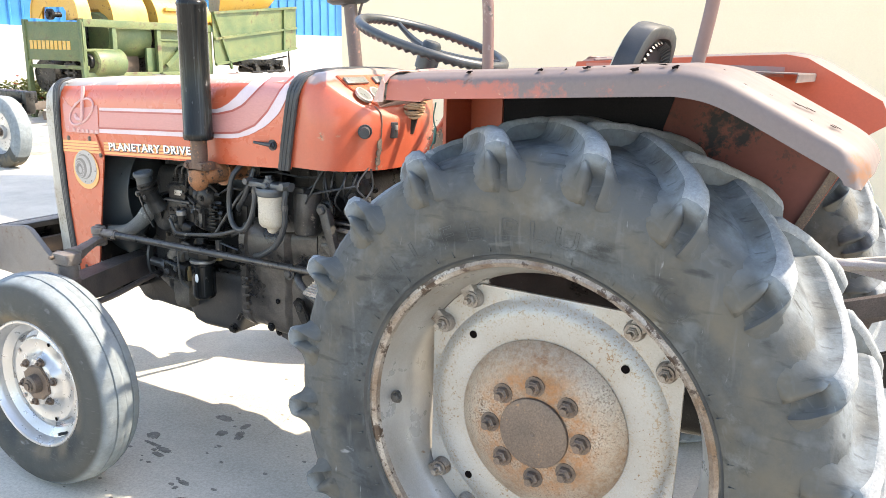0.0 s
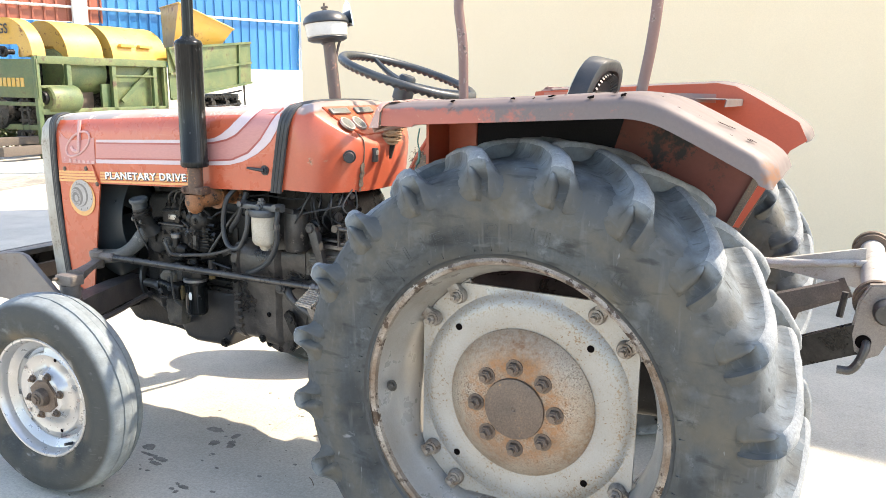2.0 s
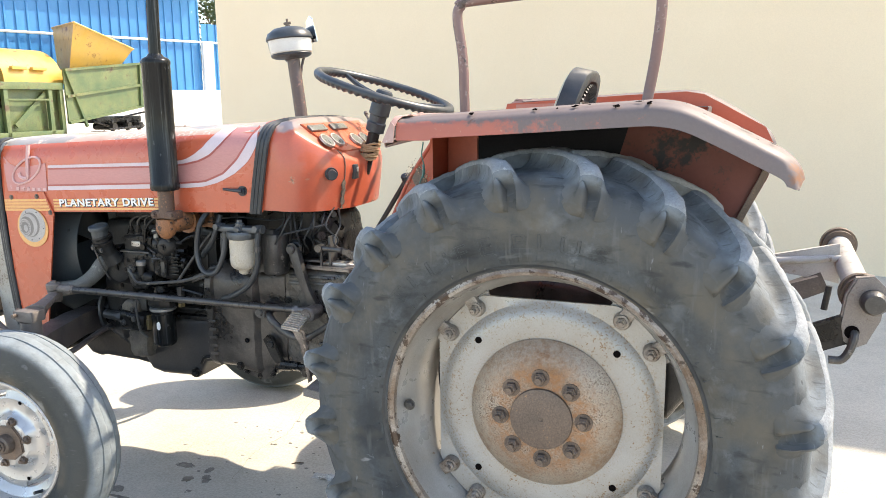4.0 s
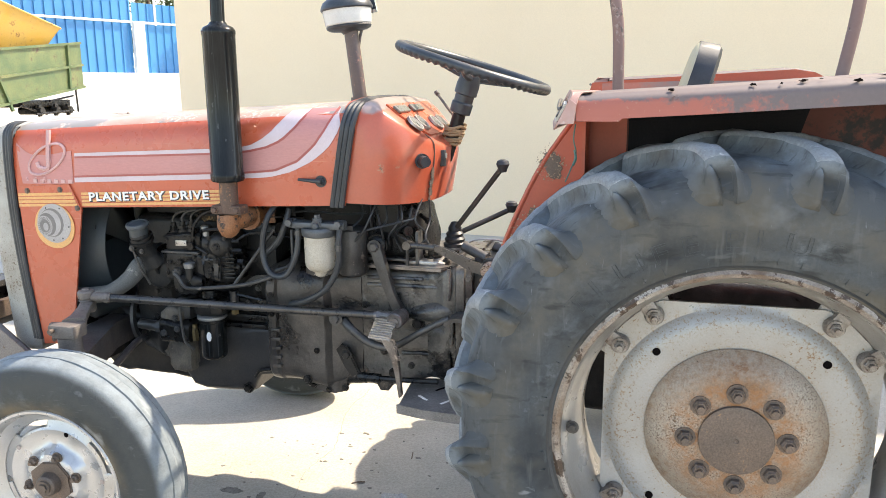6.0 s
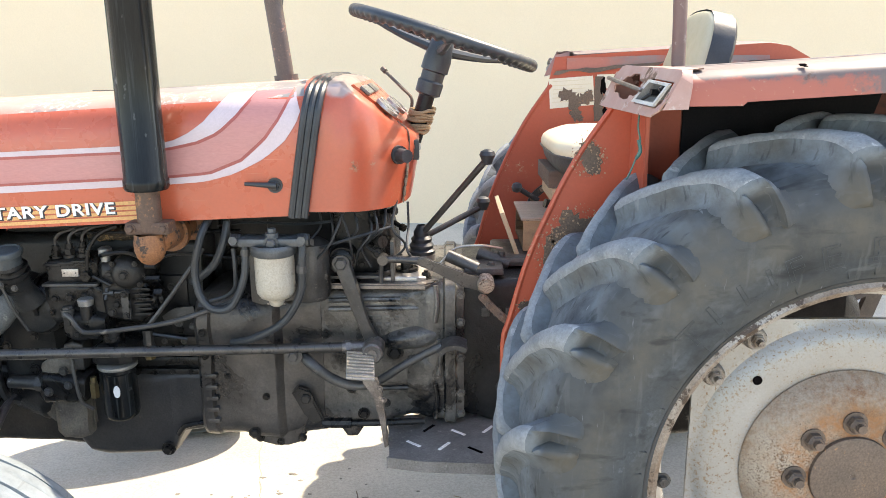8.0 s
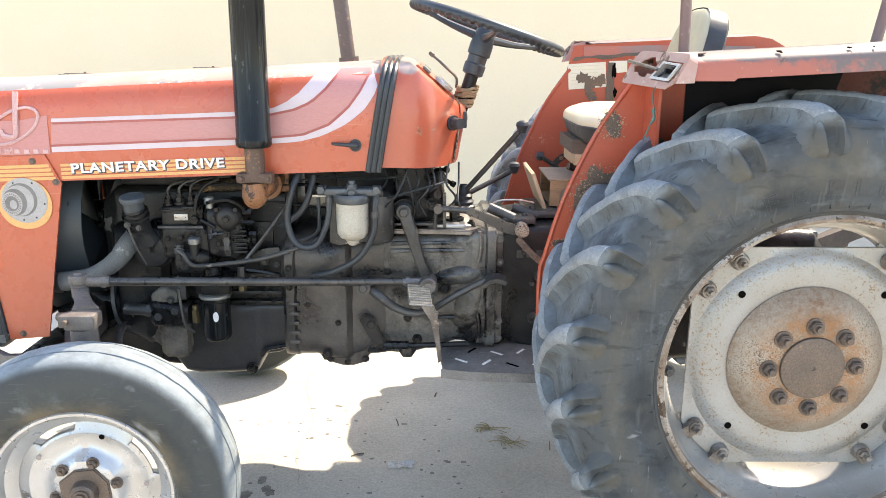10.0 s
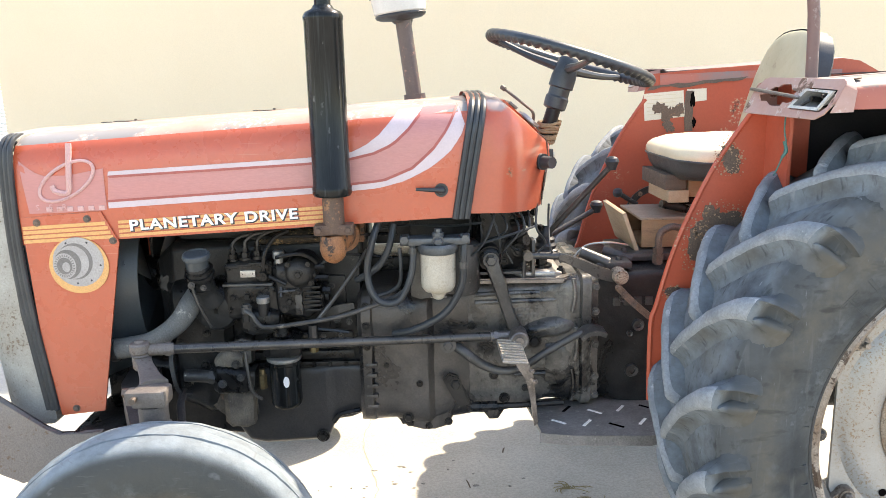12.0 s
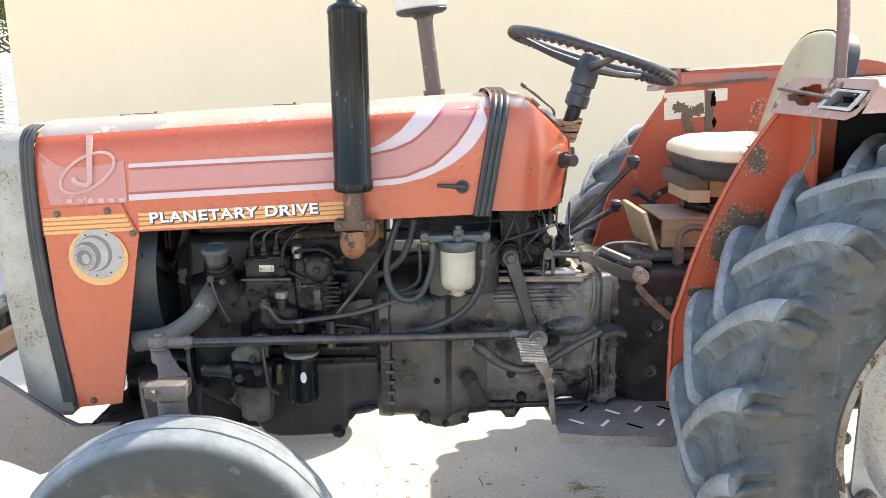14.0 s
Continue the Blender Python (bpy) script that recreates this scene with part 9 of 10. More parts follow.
rod(bm, (-1.055, -0.22, 0.53), (-0.985, -0.222, 0.531), 0.014, n=8)
part("pedal_linkage", bm, IRON, tractor, "greasy black linkage")
# foot plate with slots drawn as flat patches
bm = B()
plate(bm, [(-0.880, -0.360), (-0.80, -0.380), (-0.60, -0.394), (-0.50, -0.355), (-0.48, -0.08), (-0.90, -0.15)], "z", 0.503, 0.512)
plate(bm, [(-0.886, -0.367), (-0.80, -0.388), (-0.60, -0.402), (-0.50, -0.365), (-0.50, -0.355), (-0.60, -0.394), (-0.80, -0.380), (-0.880, -0.360)], "z", 0.486, 0.514)
foot = part("foot_plate", bm, PLATE, tractor, "worn dark steel foot plate")
bm = B()
rnd = random.Random(6)
for i in range(4):
    for j in range(2):
        m = pose(-0.825 + 0.075 * i + 0.035 * j, -0.31 + 0.08 * j + rnd.uniform(-0.02, 0.02), 0.5125, 0, 0, 55 if (i + j) % 2 else -40)
        bm = B()
        box(bm, -0.022, 0.022, -0.004, 0.004, -0.0005, 0.0006, 0.0, m)
        # white patches paint the lit ground below, black ones the shade
        part("foot_plate_slot", bm, VOID if (i * 2 + j) in (1, 4, 7) else PLINTH, foot, "painted slot patch showing lit ground or shade below")

# ---- front axle ----
bm = B()
sec = [(-1, -1), (1, -1), (1, 1), (-1, 1)]
tube(bm, [(-1.79, -0.62, 0.619), (-1.825, -0.55, 0.618), (-1.965, -0.25, 0.600), (-2.01, MID, 0.592), (-1.965, 0.31, 0.600), (-1.825, 0.61, 0.618), (-1.79, 0.68, 0.619)], 0.043, section=sec, smooth=False)
axle = part("front_axle", bm, BEAM, tractor, "heavy square steel front axle beam")
for s in (-1, 1):
    yk = MID + s * 0.622
    bm = B()
    lathe(bm, [(0.0, 0.44), (0.042, 0.44), (0.046, 0.455), (0.043, 0.47), (0.036, 0.49), (0.035, 0.652), (0.038, 0.655), (0.038, 0.672), (0.033, 0.676), (0.033, 0.722), (0.0, 0.722)], "z", at=(-1.797, yk, 0), n=24)
    tube(bm, [(-1.797, yk, 0.45), (-1.785, yk + s * 0.04, 0.41), (-1.765, yk + s * 0.08, 0.375), (-1.757, yk + s * 0.13, 0.364)], [0.040, 0.040, 0.036, 0.032], n=14)
    king = part("steering_knuckle", bm, KNUCKLE, axle, "dusty steering knuckle")
    # split clamp of the arm round the king pin, drawn tight by a cross bolt
    bm = B()
    box(bm, -1.836, -1.758, yk - 0.030, yk + 0.030, 0.722, 0.762, 0.009)
    box(bm, -1.852, -1.828, yk - 0.022, yk + 0.022, 0.726, 0.758, 0.006)
    arm = [Vector((-1.800, yk - s * 0.025, 0.750)), Vector((-1.826, yk - s * 0.075, 0.752)), Vector((-1.862, yk - s * 0.145, 0.758)), Vector((-1.888, yk - s * 0.195, 0.760))]
    tube(bm, arm, [0.032, 0.023, 0.018, 0.021], n=12, section=[(-1, -0.45), (-0.6, -0.62), (0.6, -0.62), (1, -0.45), (1, 0.45), (0.6, 0.62), (-0.6, 0.62), (-1, 0.45)])
    lathe(bm, [(0.0, 0.735), (0.020, 0.735), (0.023, 0.740), (0.023, 0.766), (0.019, 0.770), (0.0, 0.770)], "z", at=(arm[-1].x, arm[-1].y, 0), n=16)
    part("steering_arm", bm, KNUCKLE, king, "bolted steering arm")
    bm = B()
    rod(bm, (-1.866, yk - s * 0.010, 0.747), (-1.846, yk - s * 0.010, 0.747), 0.011, n=6)
    rod(bm, (-1.826, yk - s * 0.045, 0.747), (-1.826, yk + s * 0.045, 0.747), 0.007, n=10)
    part("clamp_bolt", bm, RUST_DARK, king, "rusty clamp bolt")
    bm = B()
    tube(bm, [(-1.772, MID + s * 0.585, 0.566), (-1.80, MID + s * 0.45, 0.566), (-1.855, MID + s * 0.28, 0.574), (-1.87, MID + s * 0.20, 0.58)], 0.011, n=10)
    part("radius_rod", bm, BEAM, axle, "thin dark radius rod")
bm = B()
casting(bm, [(-2.10, MID - 0.15, MID + 0.15, 0.50, 0.68, 0.02), (-2.02, MID - 0.16, MID + 0.16, 0.435, 0.68, 0.02), (-1.98, MID - 0.16, MID + 0.16, 0.425, 0.68, 0.02), (-1.95, MID - 0.16, MID + 0.16, 0.432, 0.66, 0.02), (-1.86, MID - 0.16, MID + 0.16, 0.430, 0.64, 0.02), (-1.72, MID - 0.16, MID + 0.16, 0.424, 0.62, 0.02)], 0.003, 0.02)
part("front_support", bm, IRON, tractor, "black cast front support")
# bumper frame
def bumper_base():
    bm = B()
    box(bm, -2.69, -2.66, MID - 0.39, MID + 0.39, 0.53, 0.60, 0.006)
    return bm


def hitch_base():
    bm = B()
    box(bm, 0.30, 0.36, 0.02, 0.36, 0.60, 0.84, 0.01)
    return bm


bumper = part("front_bumper", bumper_base(), RUST_DARK, tractor, "heavy grey-brown steel front bumper frame")
for s in (-1, 1):
    bm = B()
    yb = MID + s * 0.40
    plate(bm, [(-2.02, 0.560), (-2.13, 0.552), (-2.165, 0.570), (-2.36, 0.725), (-2.40, 0.733), (-2.74, 0.690), (-2.74, 0.52), (-2.50, 0.52), (-2.31, 0.46), (-2.24, 0.42), (-2.10, 0.47), (-2.02, 0.50)], "y", yb - 0.011, yb + 0.011, 0.003)
    part("side_plate", bm, BUMPER, bumper, "flame-cut steel side plate")
    bm = B()
    box(bm, -2.10, -1.98, min(yb, MID + s * 0.12), max(yb, MID + s * 0.12), 0.505, 0.556, 0.006)
    part("bracket", bm, IRON, bumper)
bm = B()
box(bm, -2.80, -2.772, MID - 0.62, MID + 0.62, 0.49, 0.668, 0.006)
part("cross_bar", bm, IRON, bumper, "black steel channel across the front")
for zz in (0.49, 0.642):
    bm = B()
    box(bm, -2.772, -2.70, MID - 0.62, MID + 0.62, zz, zz + 0.026, 0.005)
    part("channel_lip", bm, IRON_GREY, bumper, "worn black channel flange")

# ---- rear linkage ----
hitch = part("rear_hitch", hitch_base(), IRON_GREY, tractor, "grey steel rear hitch frame")
TA, TB = Vector((0.766, -0.075, 0.893)), Vector((0.757, 0.42, 0.953))
bm = B()
rod(bm, TA, TB, 0.036, n=24)
part("cross_tube", bm, HITCH_PALE, hitch, "pale grey cross tube")
for f in (0.03, 0.97):
    for df, r in ((-0.030, 0.052), (0.0, 0.058), (0.030, 0.052)):
        bm = B()
        c = TA.lerp(TB, f + df)
        rod(bm, c - (TB - TA) * 0.016, c + (TB - TA) * 0.016, r, n=28)
        part("collar", bm, RUST_DARK, hitch, "dark brown collar")
bm = B()
plate(bm, [(0.43, 0.918), (0.60, 0.958), (0.735, 0.990), (0.742, 0.862), (0.70, 0.872), (0.60, 0.884), (0.57, 0.893), (0.46, 0.902)], "y", 0.185, 0.205, 0.003)
part("gusset", bm, HITCH_PALE, hitch, "pale welded gusset plate")
bm = B()
tube(bm, [(0.25, 0.19, 0.900), (0.44, 0.186, 0.914), (0.60, 0.182, 0.932), (0.742, 0.18, 0.946)], [0.020, 0.018, 0.012, 0.010], n=12)
for v in bm.verts:
    v.co += Vector((0, 0.003, 0.003)) * noise.noise(v.co * 90)
part("top_arm", bm, HITCH_PALE, hitch, "pale arm with a rough weld bead")
for a, b, w in (((0.20, 0.20, 0.62), (0.70, 0.20, 0.868), 0.032), ((0.22, 0.06, 0.72), (0.68, 0.13, 0.872), 0.026), ((0.50, 0.22, 0.60), (0.56, 0.22, 0.80), 0.022)):
    bm = B()
    tube(bm, [a, b], w, section=[(-0.5, -1), (0.5, -1), (0.5, 1), (-0.5, 1)], smooth=False)
    part("brace", bm, BEAM, hitch, "dark grimy flat brace")
bm = B()
plate(bm, [(0.722, 0.90), (0.745, 0.948), (0.79, 0.955), (0.825, 0.92), (0.815, 0.83), (0.785, 0.76), (0.752, 0.742), (0.722, 0.760), (0.712, 0.81)], "y", -0.118, -0.088, 0.005)
part("side_plate", bm, BUMPER, hitch, "dusty grey-brown hanging plate")
bm = B()
lathe(bm, [(0.0, -0.120), (0.019, -0.120), (0.0195, -0.119)], "y", at=(0.745, 0, 0.792), n=18)
part("plate_eye", bm, VOID, hitch, "dark eye through the plate")
bm = B()
lathe(bm, [(0.0, -0.165), (0.026, -0.163), (0.033, -0.152), (0.034, -0.11)], "y", at=(0.790, 0, 0.885), n=20)
part("pin", bm, IRON_GREY, hitch, "worn steel pin")
bm = B()
tube(bm, [(0.15, -0.10, 0.585), (0.45, -0.10, 0.675), (0.57, -0.10, 0.725), (0.735, -0.10, 0.798)], 0.040, section=[(-0.35, -1), (0.35, -1), (0.35, 1), (-0.35, 1)], smooth=False)
part("lower_link", bm, IRON, hitch, "black lower link arm")
bm = B()
tube(bm, [(0.748, -0.09, 0.795), (0.752, -0.125, 0.785), (0.742, -0.135, 0.745), (0.722, -0.138, 0.715), (0.690, -0.138, 0.712)], 0.0115, n=10)
part("hook", bm, IRON_GREY, hitch, "bent steel hook")
bm = B()
rod(bm, (0.692, 0.0, 0.895), (0.683, 0.0, 0.822), 0.0095, n=10)
part("loose_pin", bm, IRON_GREY, hitch)
# ---- far yard: fence wall ----
FA, FB = Vector((-18.9, -0.2)), Vector((-13.0, 17.15))
FD = (FB - FA).normalized()
FN = Vector((FD.y, -FD.x))      # towards the yard
if FN.y > 0:
    FN = -FN


def fence_at(s, off, z):
    p = FA + FD * s + FN * off
    return (p.x, p.y, z)


FLEN = (FB - FA).length
wall_block("wall_west", FB, FA, 0.25, 0, 1.76, PLINTH, "white rendered plinth wall under the sheet fence")
for s0, s1, z0, z1, m, lab in ((11.4, 16.9, 1.76, 4.35, BLUE, "tall blue corrugated sheet metal fence"), (16.95, FLEN, 1.76, 3.55, BLUE, "lower blue corrugated sheet metal fence"), (0.0, 11.35, 1.76, 2.72, BLUE, "blue corrugated sheet metal below the red sheets"), (0.0, 11.35, 2.73, 4.35, REDSHEET, "brick-red corrugated sheet metal fence")):
    bm = B()
    rows = []
    s = s0
    name = "sheet_fence"
    prof = ((0.0, 0.0), (0.19, 0.0), (0.205, 0.03), (0.235, 0.03), (0.25, 0.0))
    while s < s1:
        for ds, d in prof[:-1]:
            rows.append([fence_at(s + ds, 0.02 + d, z0), fence_at(s + ds, 0.02 + d, z1)])
        s += 0.25
    sheet(bm, rows)
    tagged(link(name, bm, m, smooth=0), lab, "fence", kind="structure")
bm = B()
for z, end in ((3.05, FLEN), (4.33, 16.9)):
    tube(bm, [fence_at(0, 0.09, z), fence_at(end, 0.09, z)], 0.03, n=4, smooth=False)
tagged(link("fence_rail", bm, PLINTH), "pale steel rails along the sheet fence", "rail", kind="structure")
for s in (10.95, 17.05):
    bm = B()
    a = FA + FD * s + FN * 0.12
    box(bm, -0.16, 0.16, -0.06, 0.06, 0 if s > 12 else 2.5, 3.06 if s > 12 else 4.35, 0.01, Matrix.Translation((a.x, a.y, 0)) @ Matrix.Rotation(math.atan2(FD.y, FD.x), 4, "Z"))
    tagged(link("fence_post", bm, PLINTH), "white concrete fence post", "post", kind="structure")
bm = B()
tube(bm, [fence_at(17.6, 0.10, 3.0), fence_at(17.6, 0.10, 4.9)], 0.03, n=6, smooth=False)
tube(bm, [fence_at(16.9, 0.10, 4.42), fence_at(FLEN, 0.10, 4.42)], 0.025, n=6, smooth=False)
tagged(link("fence_frame", bm, PLINTH), "thin pale steel frame above the low fence", "frame", kind="structure")
bm = B()
sheet(bm, [[fence_at(0, 0.35, 4.33), fence_at(16.9, 0.35, 4.33)], [fence_at(0, -3.0, 5.0), fence_at(16.9, -3.0, 5.0)]])
thicken(bm, 0.03)
tagged(link("shed_roof", bm, GREY_ROOF, smooth=0), "grey sheet roof behind the fence", "roof", kind="structure")


# ---- threshing machine ----
thr = thing("threshing_machine", "green and yellow threshing machine parked by the fence", "machine", at=(-12.5, 6.97, 0))
# its own axes: u along its length, v its depth away from the yard, z up
TD = Vector((math.cos(radians(93)), math.sin(radians(93)), 0))
TV = Vector((-TD.y, TD.x, 0))
TM = Matrix(((TD.x, TV.x, 0), (TD.y, TV.y, 0), (0, 0, 1))).to_4x4()


def tpart(name, bm, m, label="", parent=None, smooth=35):
    bmesh.ops.transform(bm, matrix=TM, verts=bm.verts[:])
    return part(name, bm, m, parent or thr, label, smooth)


def tbox(name, m, u0, u1, v0, v1, z0, z1, label="", bevel=0.008, parent=None):
    bm = B()
    box(bm, u0, u1, v0, v1, z0, z1, bevel)
    return tpart(name, bm, m, label, parent)


for u, v in ((0.0, 0.0), (0.0, 1.58), (0.68, 0.0), (1.75, 0.0), (2.85, 0.0), (3.15, 0.0), (3.15, 1.58)):
    tbox("upright", GREEN, u - 0.05, u + 0.05, v, v + 0.08, 0.0 if u < 0.5 else 0.75, 1.84)
tbox("top_rail", GREEN, 0, 3.2, -0.02, 0.08, 1.72, 1.86, "green channel rail")
tbox("middle_rail", GREEN, 0, 0.68, 0, 0.05, 1.28, 1.33)
tbox("middle_rail", GREEN, 1.75, 2.85, 0, 0.05, 1.50, 1.54)
tbox("lower_rail", GREEN, 0, 3.2, 0, 0.08, 0.80, 0.90)
tbox("lower_rail", GREEN, 0.0, 0.08, 0, 1.6, 0.95, 1.02)
tbox("end_panel", GREEN, -0.03, 0.0, -0.02, 1.64, 1.10, 1.80, "green end panel with a row of painted figures")
for k in range(10):
    bm = B()
    box(bm, -0.040, -0.028, 1.40 - 0.118 * k, 1.485 - 0.118 * k, 1.30, 1.46)
    tpart("painted_bar", bm, YELLOW, "painted yellow bar")
# added black board stands in for the shade inside the open frame
tbox("dark_interior", IRON, 0.3, 3.1, 0.75, 0.85, 0.55, 1.75)
tbox("side_sheet", GREEN, 1.78, 3.18, 0.14, 0.17, 0.75, 1.72, "green sheet side")
bm = B()
plate(bm, [(1.95, 1.05), (2.75, 1.68), (2.80, 1.62), (2.02, 0.98)], "y", 0.06, 0.10)
tpart("brace", bm, GREEN)
bm = B()
lathe(bm, [(0.0, 0.70), (0.41, 0.70), (0.43, 0.75), (0.43, 1.70), (0.39, 1.74), (0, 1.74)], "x", at=(0, 0.58, 1.58), n=28)
tpart("sieve_drum", bm, GREEN, "green lower drum")
bm = B()
box(bm, 0.35, 0.42, 0.9, 1.5, 0.50, 1.05, 0.02)
lathe(bm, [(0.0, 0.05), (0.30, 0.05), (0.32, 0.09), (0.32, 0.45), (0.0, 0.45)], "x", at=(0, 1.25, 0.82), n=22)
tpart("lower_drum", bm, IRON, "dark drum below the end panel")
for v in (0.45, 0.62):
    tbox("belt_ladder", IRON, 0.10, 0.16, v, v + 0.06, 0.25, 1.10)
for z in (0.45, 0.65, 0.85, 1.0):
    tbox("belt_rung", IRON, 0.10, 0.16, 0.40, 0.74, z, z + 0.05)
# yellow drum covers with half-round ends towards the yard gate
for u0, u1, r in ((0.02, 0.30, 0.68), (0.78, 1.62, 0.68), (1.86, 3.36, 0.68)):
    bm = B()
    lathe(bm, [(r - 0.03, u0), (r, u0), (r, u1), (r - 0.03, u1)], "x", at=(0, 0.80, 1.86), n=28, a0=0, a1=180)
    cover = tpart("drum_cover", bm, YELLOW, "rounded yellow drum cover")
    bm = B()
    plate(bm, [(0.80 + (r - 0.01) * math.cos(t), 1.86 + (r - 0.01) * math.sin(t)) for t in (math.pi * k / 20 for k in range(21))] + [(0.35, 1.86), (0.52, 2.06), (1.08, 2.06), (1.25, 1.86)], "x", u0 + 0.01, u0 + 0.03)
    tpart("drum_end", bm, YELLOW, "yellow half-round end plate", cover)
mt = TM @ Matrix.Translation((0.006, 0.98, 2.26)) @ Matrix.Rotation(radians(90), 4, "X") @ Matrix.Rotation(radians(-90), 4, "Y")
words("GS", 0.24, BLACK_LET, thr, mt, offset=0.004, label="black letters reading GS")
bm = B()
rod(bm, (-0.08, 0.85, 1.93), (0.2, 0.85, 1.93), 0.05, n=16)
rod(bm, (-0.04, 0.85, 1.93), (0.02, 0.85, 1.93), 0.10, n=20)
tpart("drum_shaft", bm, IRON, "dark shaft end with bearing")
for u in (2.05, 2.55):
    tbox("drum_latch", YELLOW, u, u + 0.36, 0.08, 0.16, 2.10, 2.16)
tbox("chute", RUST_DARK, 0.95, 1.55, 0.40, 0.44, 0.80, 1.22, "brown rusty chute below the drum")
tbox("upright", GREEN, 1.50, 1.72, 0.10, 0.16, 0.78, 1.36)
tbox("skid_beam", WOOD_DARK, -0.9, 3.3, -0.10, 0.08, 0.10, 0.26, "dirty brown timber skid")
tbox("skid_beam", WOOD_DARK, -1.2, 2.2, 0.30, 0.48, 0.26, 0.40, "dirty brown timber skid")
bm = B()
lathe(bm, [(0.0, 0.18), (0.22, 0.18), (0.25, 0.21), (0.255, 0.24), (0.255, 0.80), (0.24, 0.83), (0.0, 0.83)], "x", at=(0, 0.10, 1.08), n=28)
box(bm, 0.30, 0.74, 0.04, 0.34, 0.84, 0.90, 0.02)
fanh = tpart("fan_housing", bm, GREEN, "green round fan housing")
bm = B()
lathe(bm, [(0.0, 0.06), (0.05, 0.06), (0.06, 0.10), (0.12, 0.11), (0.13, 0.13), (0.13, 0.185), (0.0, 0.185)], "x", at=(0, 0.10, 1.10), n=20)
tpart("fan_pulley", bm, IRON, "dark fan pulley", fanh)
# feed hopper
bm = B()
lo = [(3.80, 0.35), (5.1, 0.20), (5.1, 1.15), (4.35, 1.15)]
hi = [(3.62, -0.05), (5.42, -0.05), (5.42, 1.40), (4.62, 1.45)]
lz, hz = (2.10, 2.16, 2.16, 2.10), (3.10, 2.66, 2.66, 3.12)
l_ = [bm.verts.new((*p, z)) for p, z in zip(lo, lz)]
h_ = [bm.verts.new((*p, z)) for p, z in zip(hi, hz)]
for i in range(4):
    bm.faces.new((l_[i], l_[(i + 1) % 4], h_[(i + 1) % 4], h_[i]))
bm.faces.new(l_[::-1])
thicken(bm, 0.02)
hop = tpart("feed_hopper", bm, YELLOW, "rust-streaked yellow feed hopper", smooth=0)
bm = B()
tube(bm, [(*p, z) for p, z in zip(hi + hi[:1], hz + hz[:1])], 0.03, n=4, smooth=False)
tpart("hopper_rim", bm, YELLOW, "", hop)
bm = B()
box(bm, 3.3, 4.8, 0.35, 1.0, 1.86, 2.14, 0.02)
tpart("hopper_throat", bm, YELLOW, "", hop)
# tray
bm = B()
plate(bm, [(3.22, 1.02), (6.00, 1.40), (6.02, 2.40), (3.18, 2.14)], "y", -0.06, -0.03)
tray = tpart("tray_side", bm, GREEN, "green folding tray board with frame bars")
for a, b in (((3.2, 1.58), (6.0, 1.90)), ((3.2, 2.12), (6.0, 2.38)), ((3.22, 1.04), (6.0, 1.42)), ((5.50, 1.34), (5.55, 2.34)), ((3.22, 2.1), (3.70, 0.95))):
    bm = B()
    tube(bm, [(a[0], -0.085, a[1]), (b[0], -0.085, b[1])], 0.026, n=4, section=[(-1, -1), (1, -1), (1, 1), (-1, 1)], smooth=False)
    tpart("tray_bar", bm, GREEN, "", tray)
bm = B()
box(bm, 4.2, 5.7, 0.1, 0.9, 1.0, 1.14, 0.02)
for u in (4.6, 5.1, 5.5):
    rod(bm, (u, -0.05, 0.92), (u, 0.5, 0.92), 0.08, n=16)
    box(bm, u - 0.04, u + 0.04, 0, 0.06, 0.80, 1.05, 0.01)
for a, b in (((4.0, 0.0, 1.05), (4.9, 0.1, 0.84)), ((4.9, 0.0, 1.12), (5.75, 0.05, 1.22)), ((4.4, -0.04, 0.86), (5.6, -0.04, 0.90)), ((5.72, -0.05, 1.42), (5.74, -0.05, 0.86))):
    rod(bm, a, b, 0.022, n=8)
tpart("undercarriage", bm, IRON, "dark linkage below the tray")
for u, v in ((0.9, 0.2), (0.9, 1.4), (2.7, 0.2), (2.7, 1.4)):
    bm = B()
    lathe(bm, [(0.18, -0.08), (0.30, -0.09), (0.34, -0.05), (0.34, 0.05), (0.30, 0.09), (0.18, 0.08)], "y", at=(u, v, 0.34), n=28, closed=True)
    whl = tpart("wheel", bm, BLACK_RUBBER, "small dark transport wheel")
    bm = B()
    lathe(bm, [(0.0, -0.03), (0.18, -0.03), (0.18, 0.03), (0.0, 0.03)], "y", at=(u, v, 0.34), n=20)
    tpart("rim", bm, GREEN, "", whl)
tbox("chassis", GREEN, 0.1, 3.2, 0.15, 1.5, 0.50, 0.60)

# ---- parked farm vehicle: its front wheel and bar show ----
wagon = thing("parked_tractor", "parked farm vehicle with pale front wheel", "tractor", at=(-8.46, 3.05, 0))
bm = B()
lathe(bm, [(0.25, -0.09), (0.32, -0.105), (0.37, -0.10), (0.405, -0.07), (0.415, 0), (0.405, 0.07), (0.37, 0.10), (0.32, 0.105), (0.25, 0.09)], "y", at=(0, 0, 0.415), n=40)
ww = part("front_wheel", bm, DUSTY, wagon, "grey ribbed tyre")
bm = B()
lathe(bm, [(0.0, -0.06), (0.07, -0.06), (0.08, -0.03), (0.15, -0.02), (0.22, -0.03), (0.25, -0.08), (0.26, -0.09), (0.26, 0.09), (0.0, 0.09)], "y", at=(0, 0, 0.415), n=32)
part("rim", bm, FRONT_RIM, ww, "pale painted rim")
bm = B()
nut(bm, (0, -0.06, 0.415), 0.04, 0.04)
part("hub", bm, RUST_DARK, ww)
bm = B()
box(bm, -1.0, 0.22, 0.12, 0.30, 0.74, 0.88, 0.02)
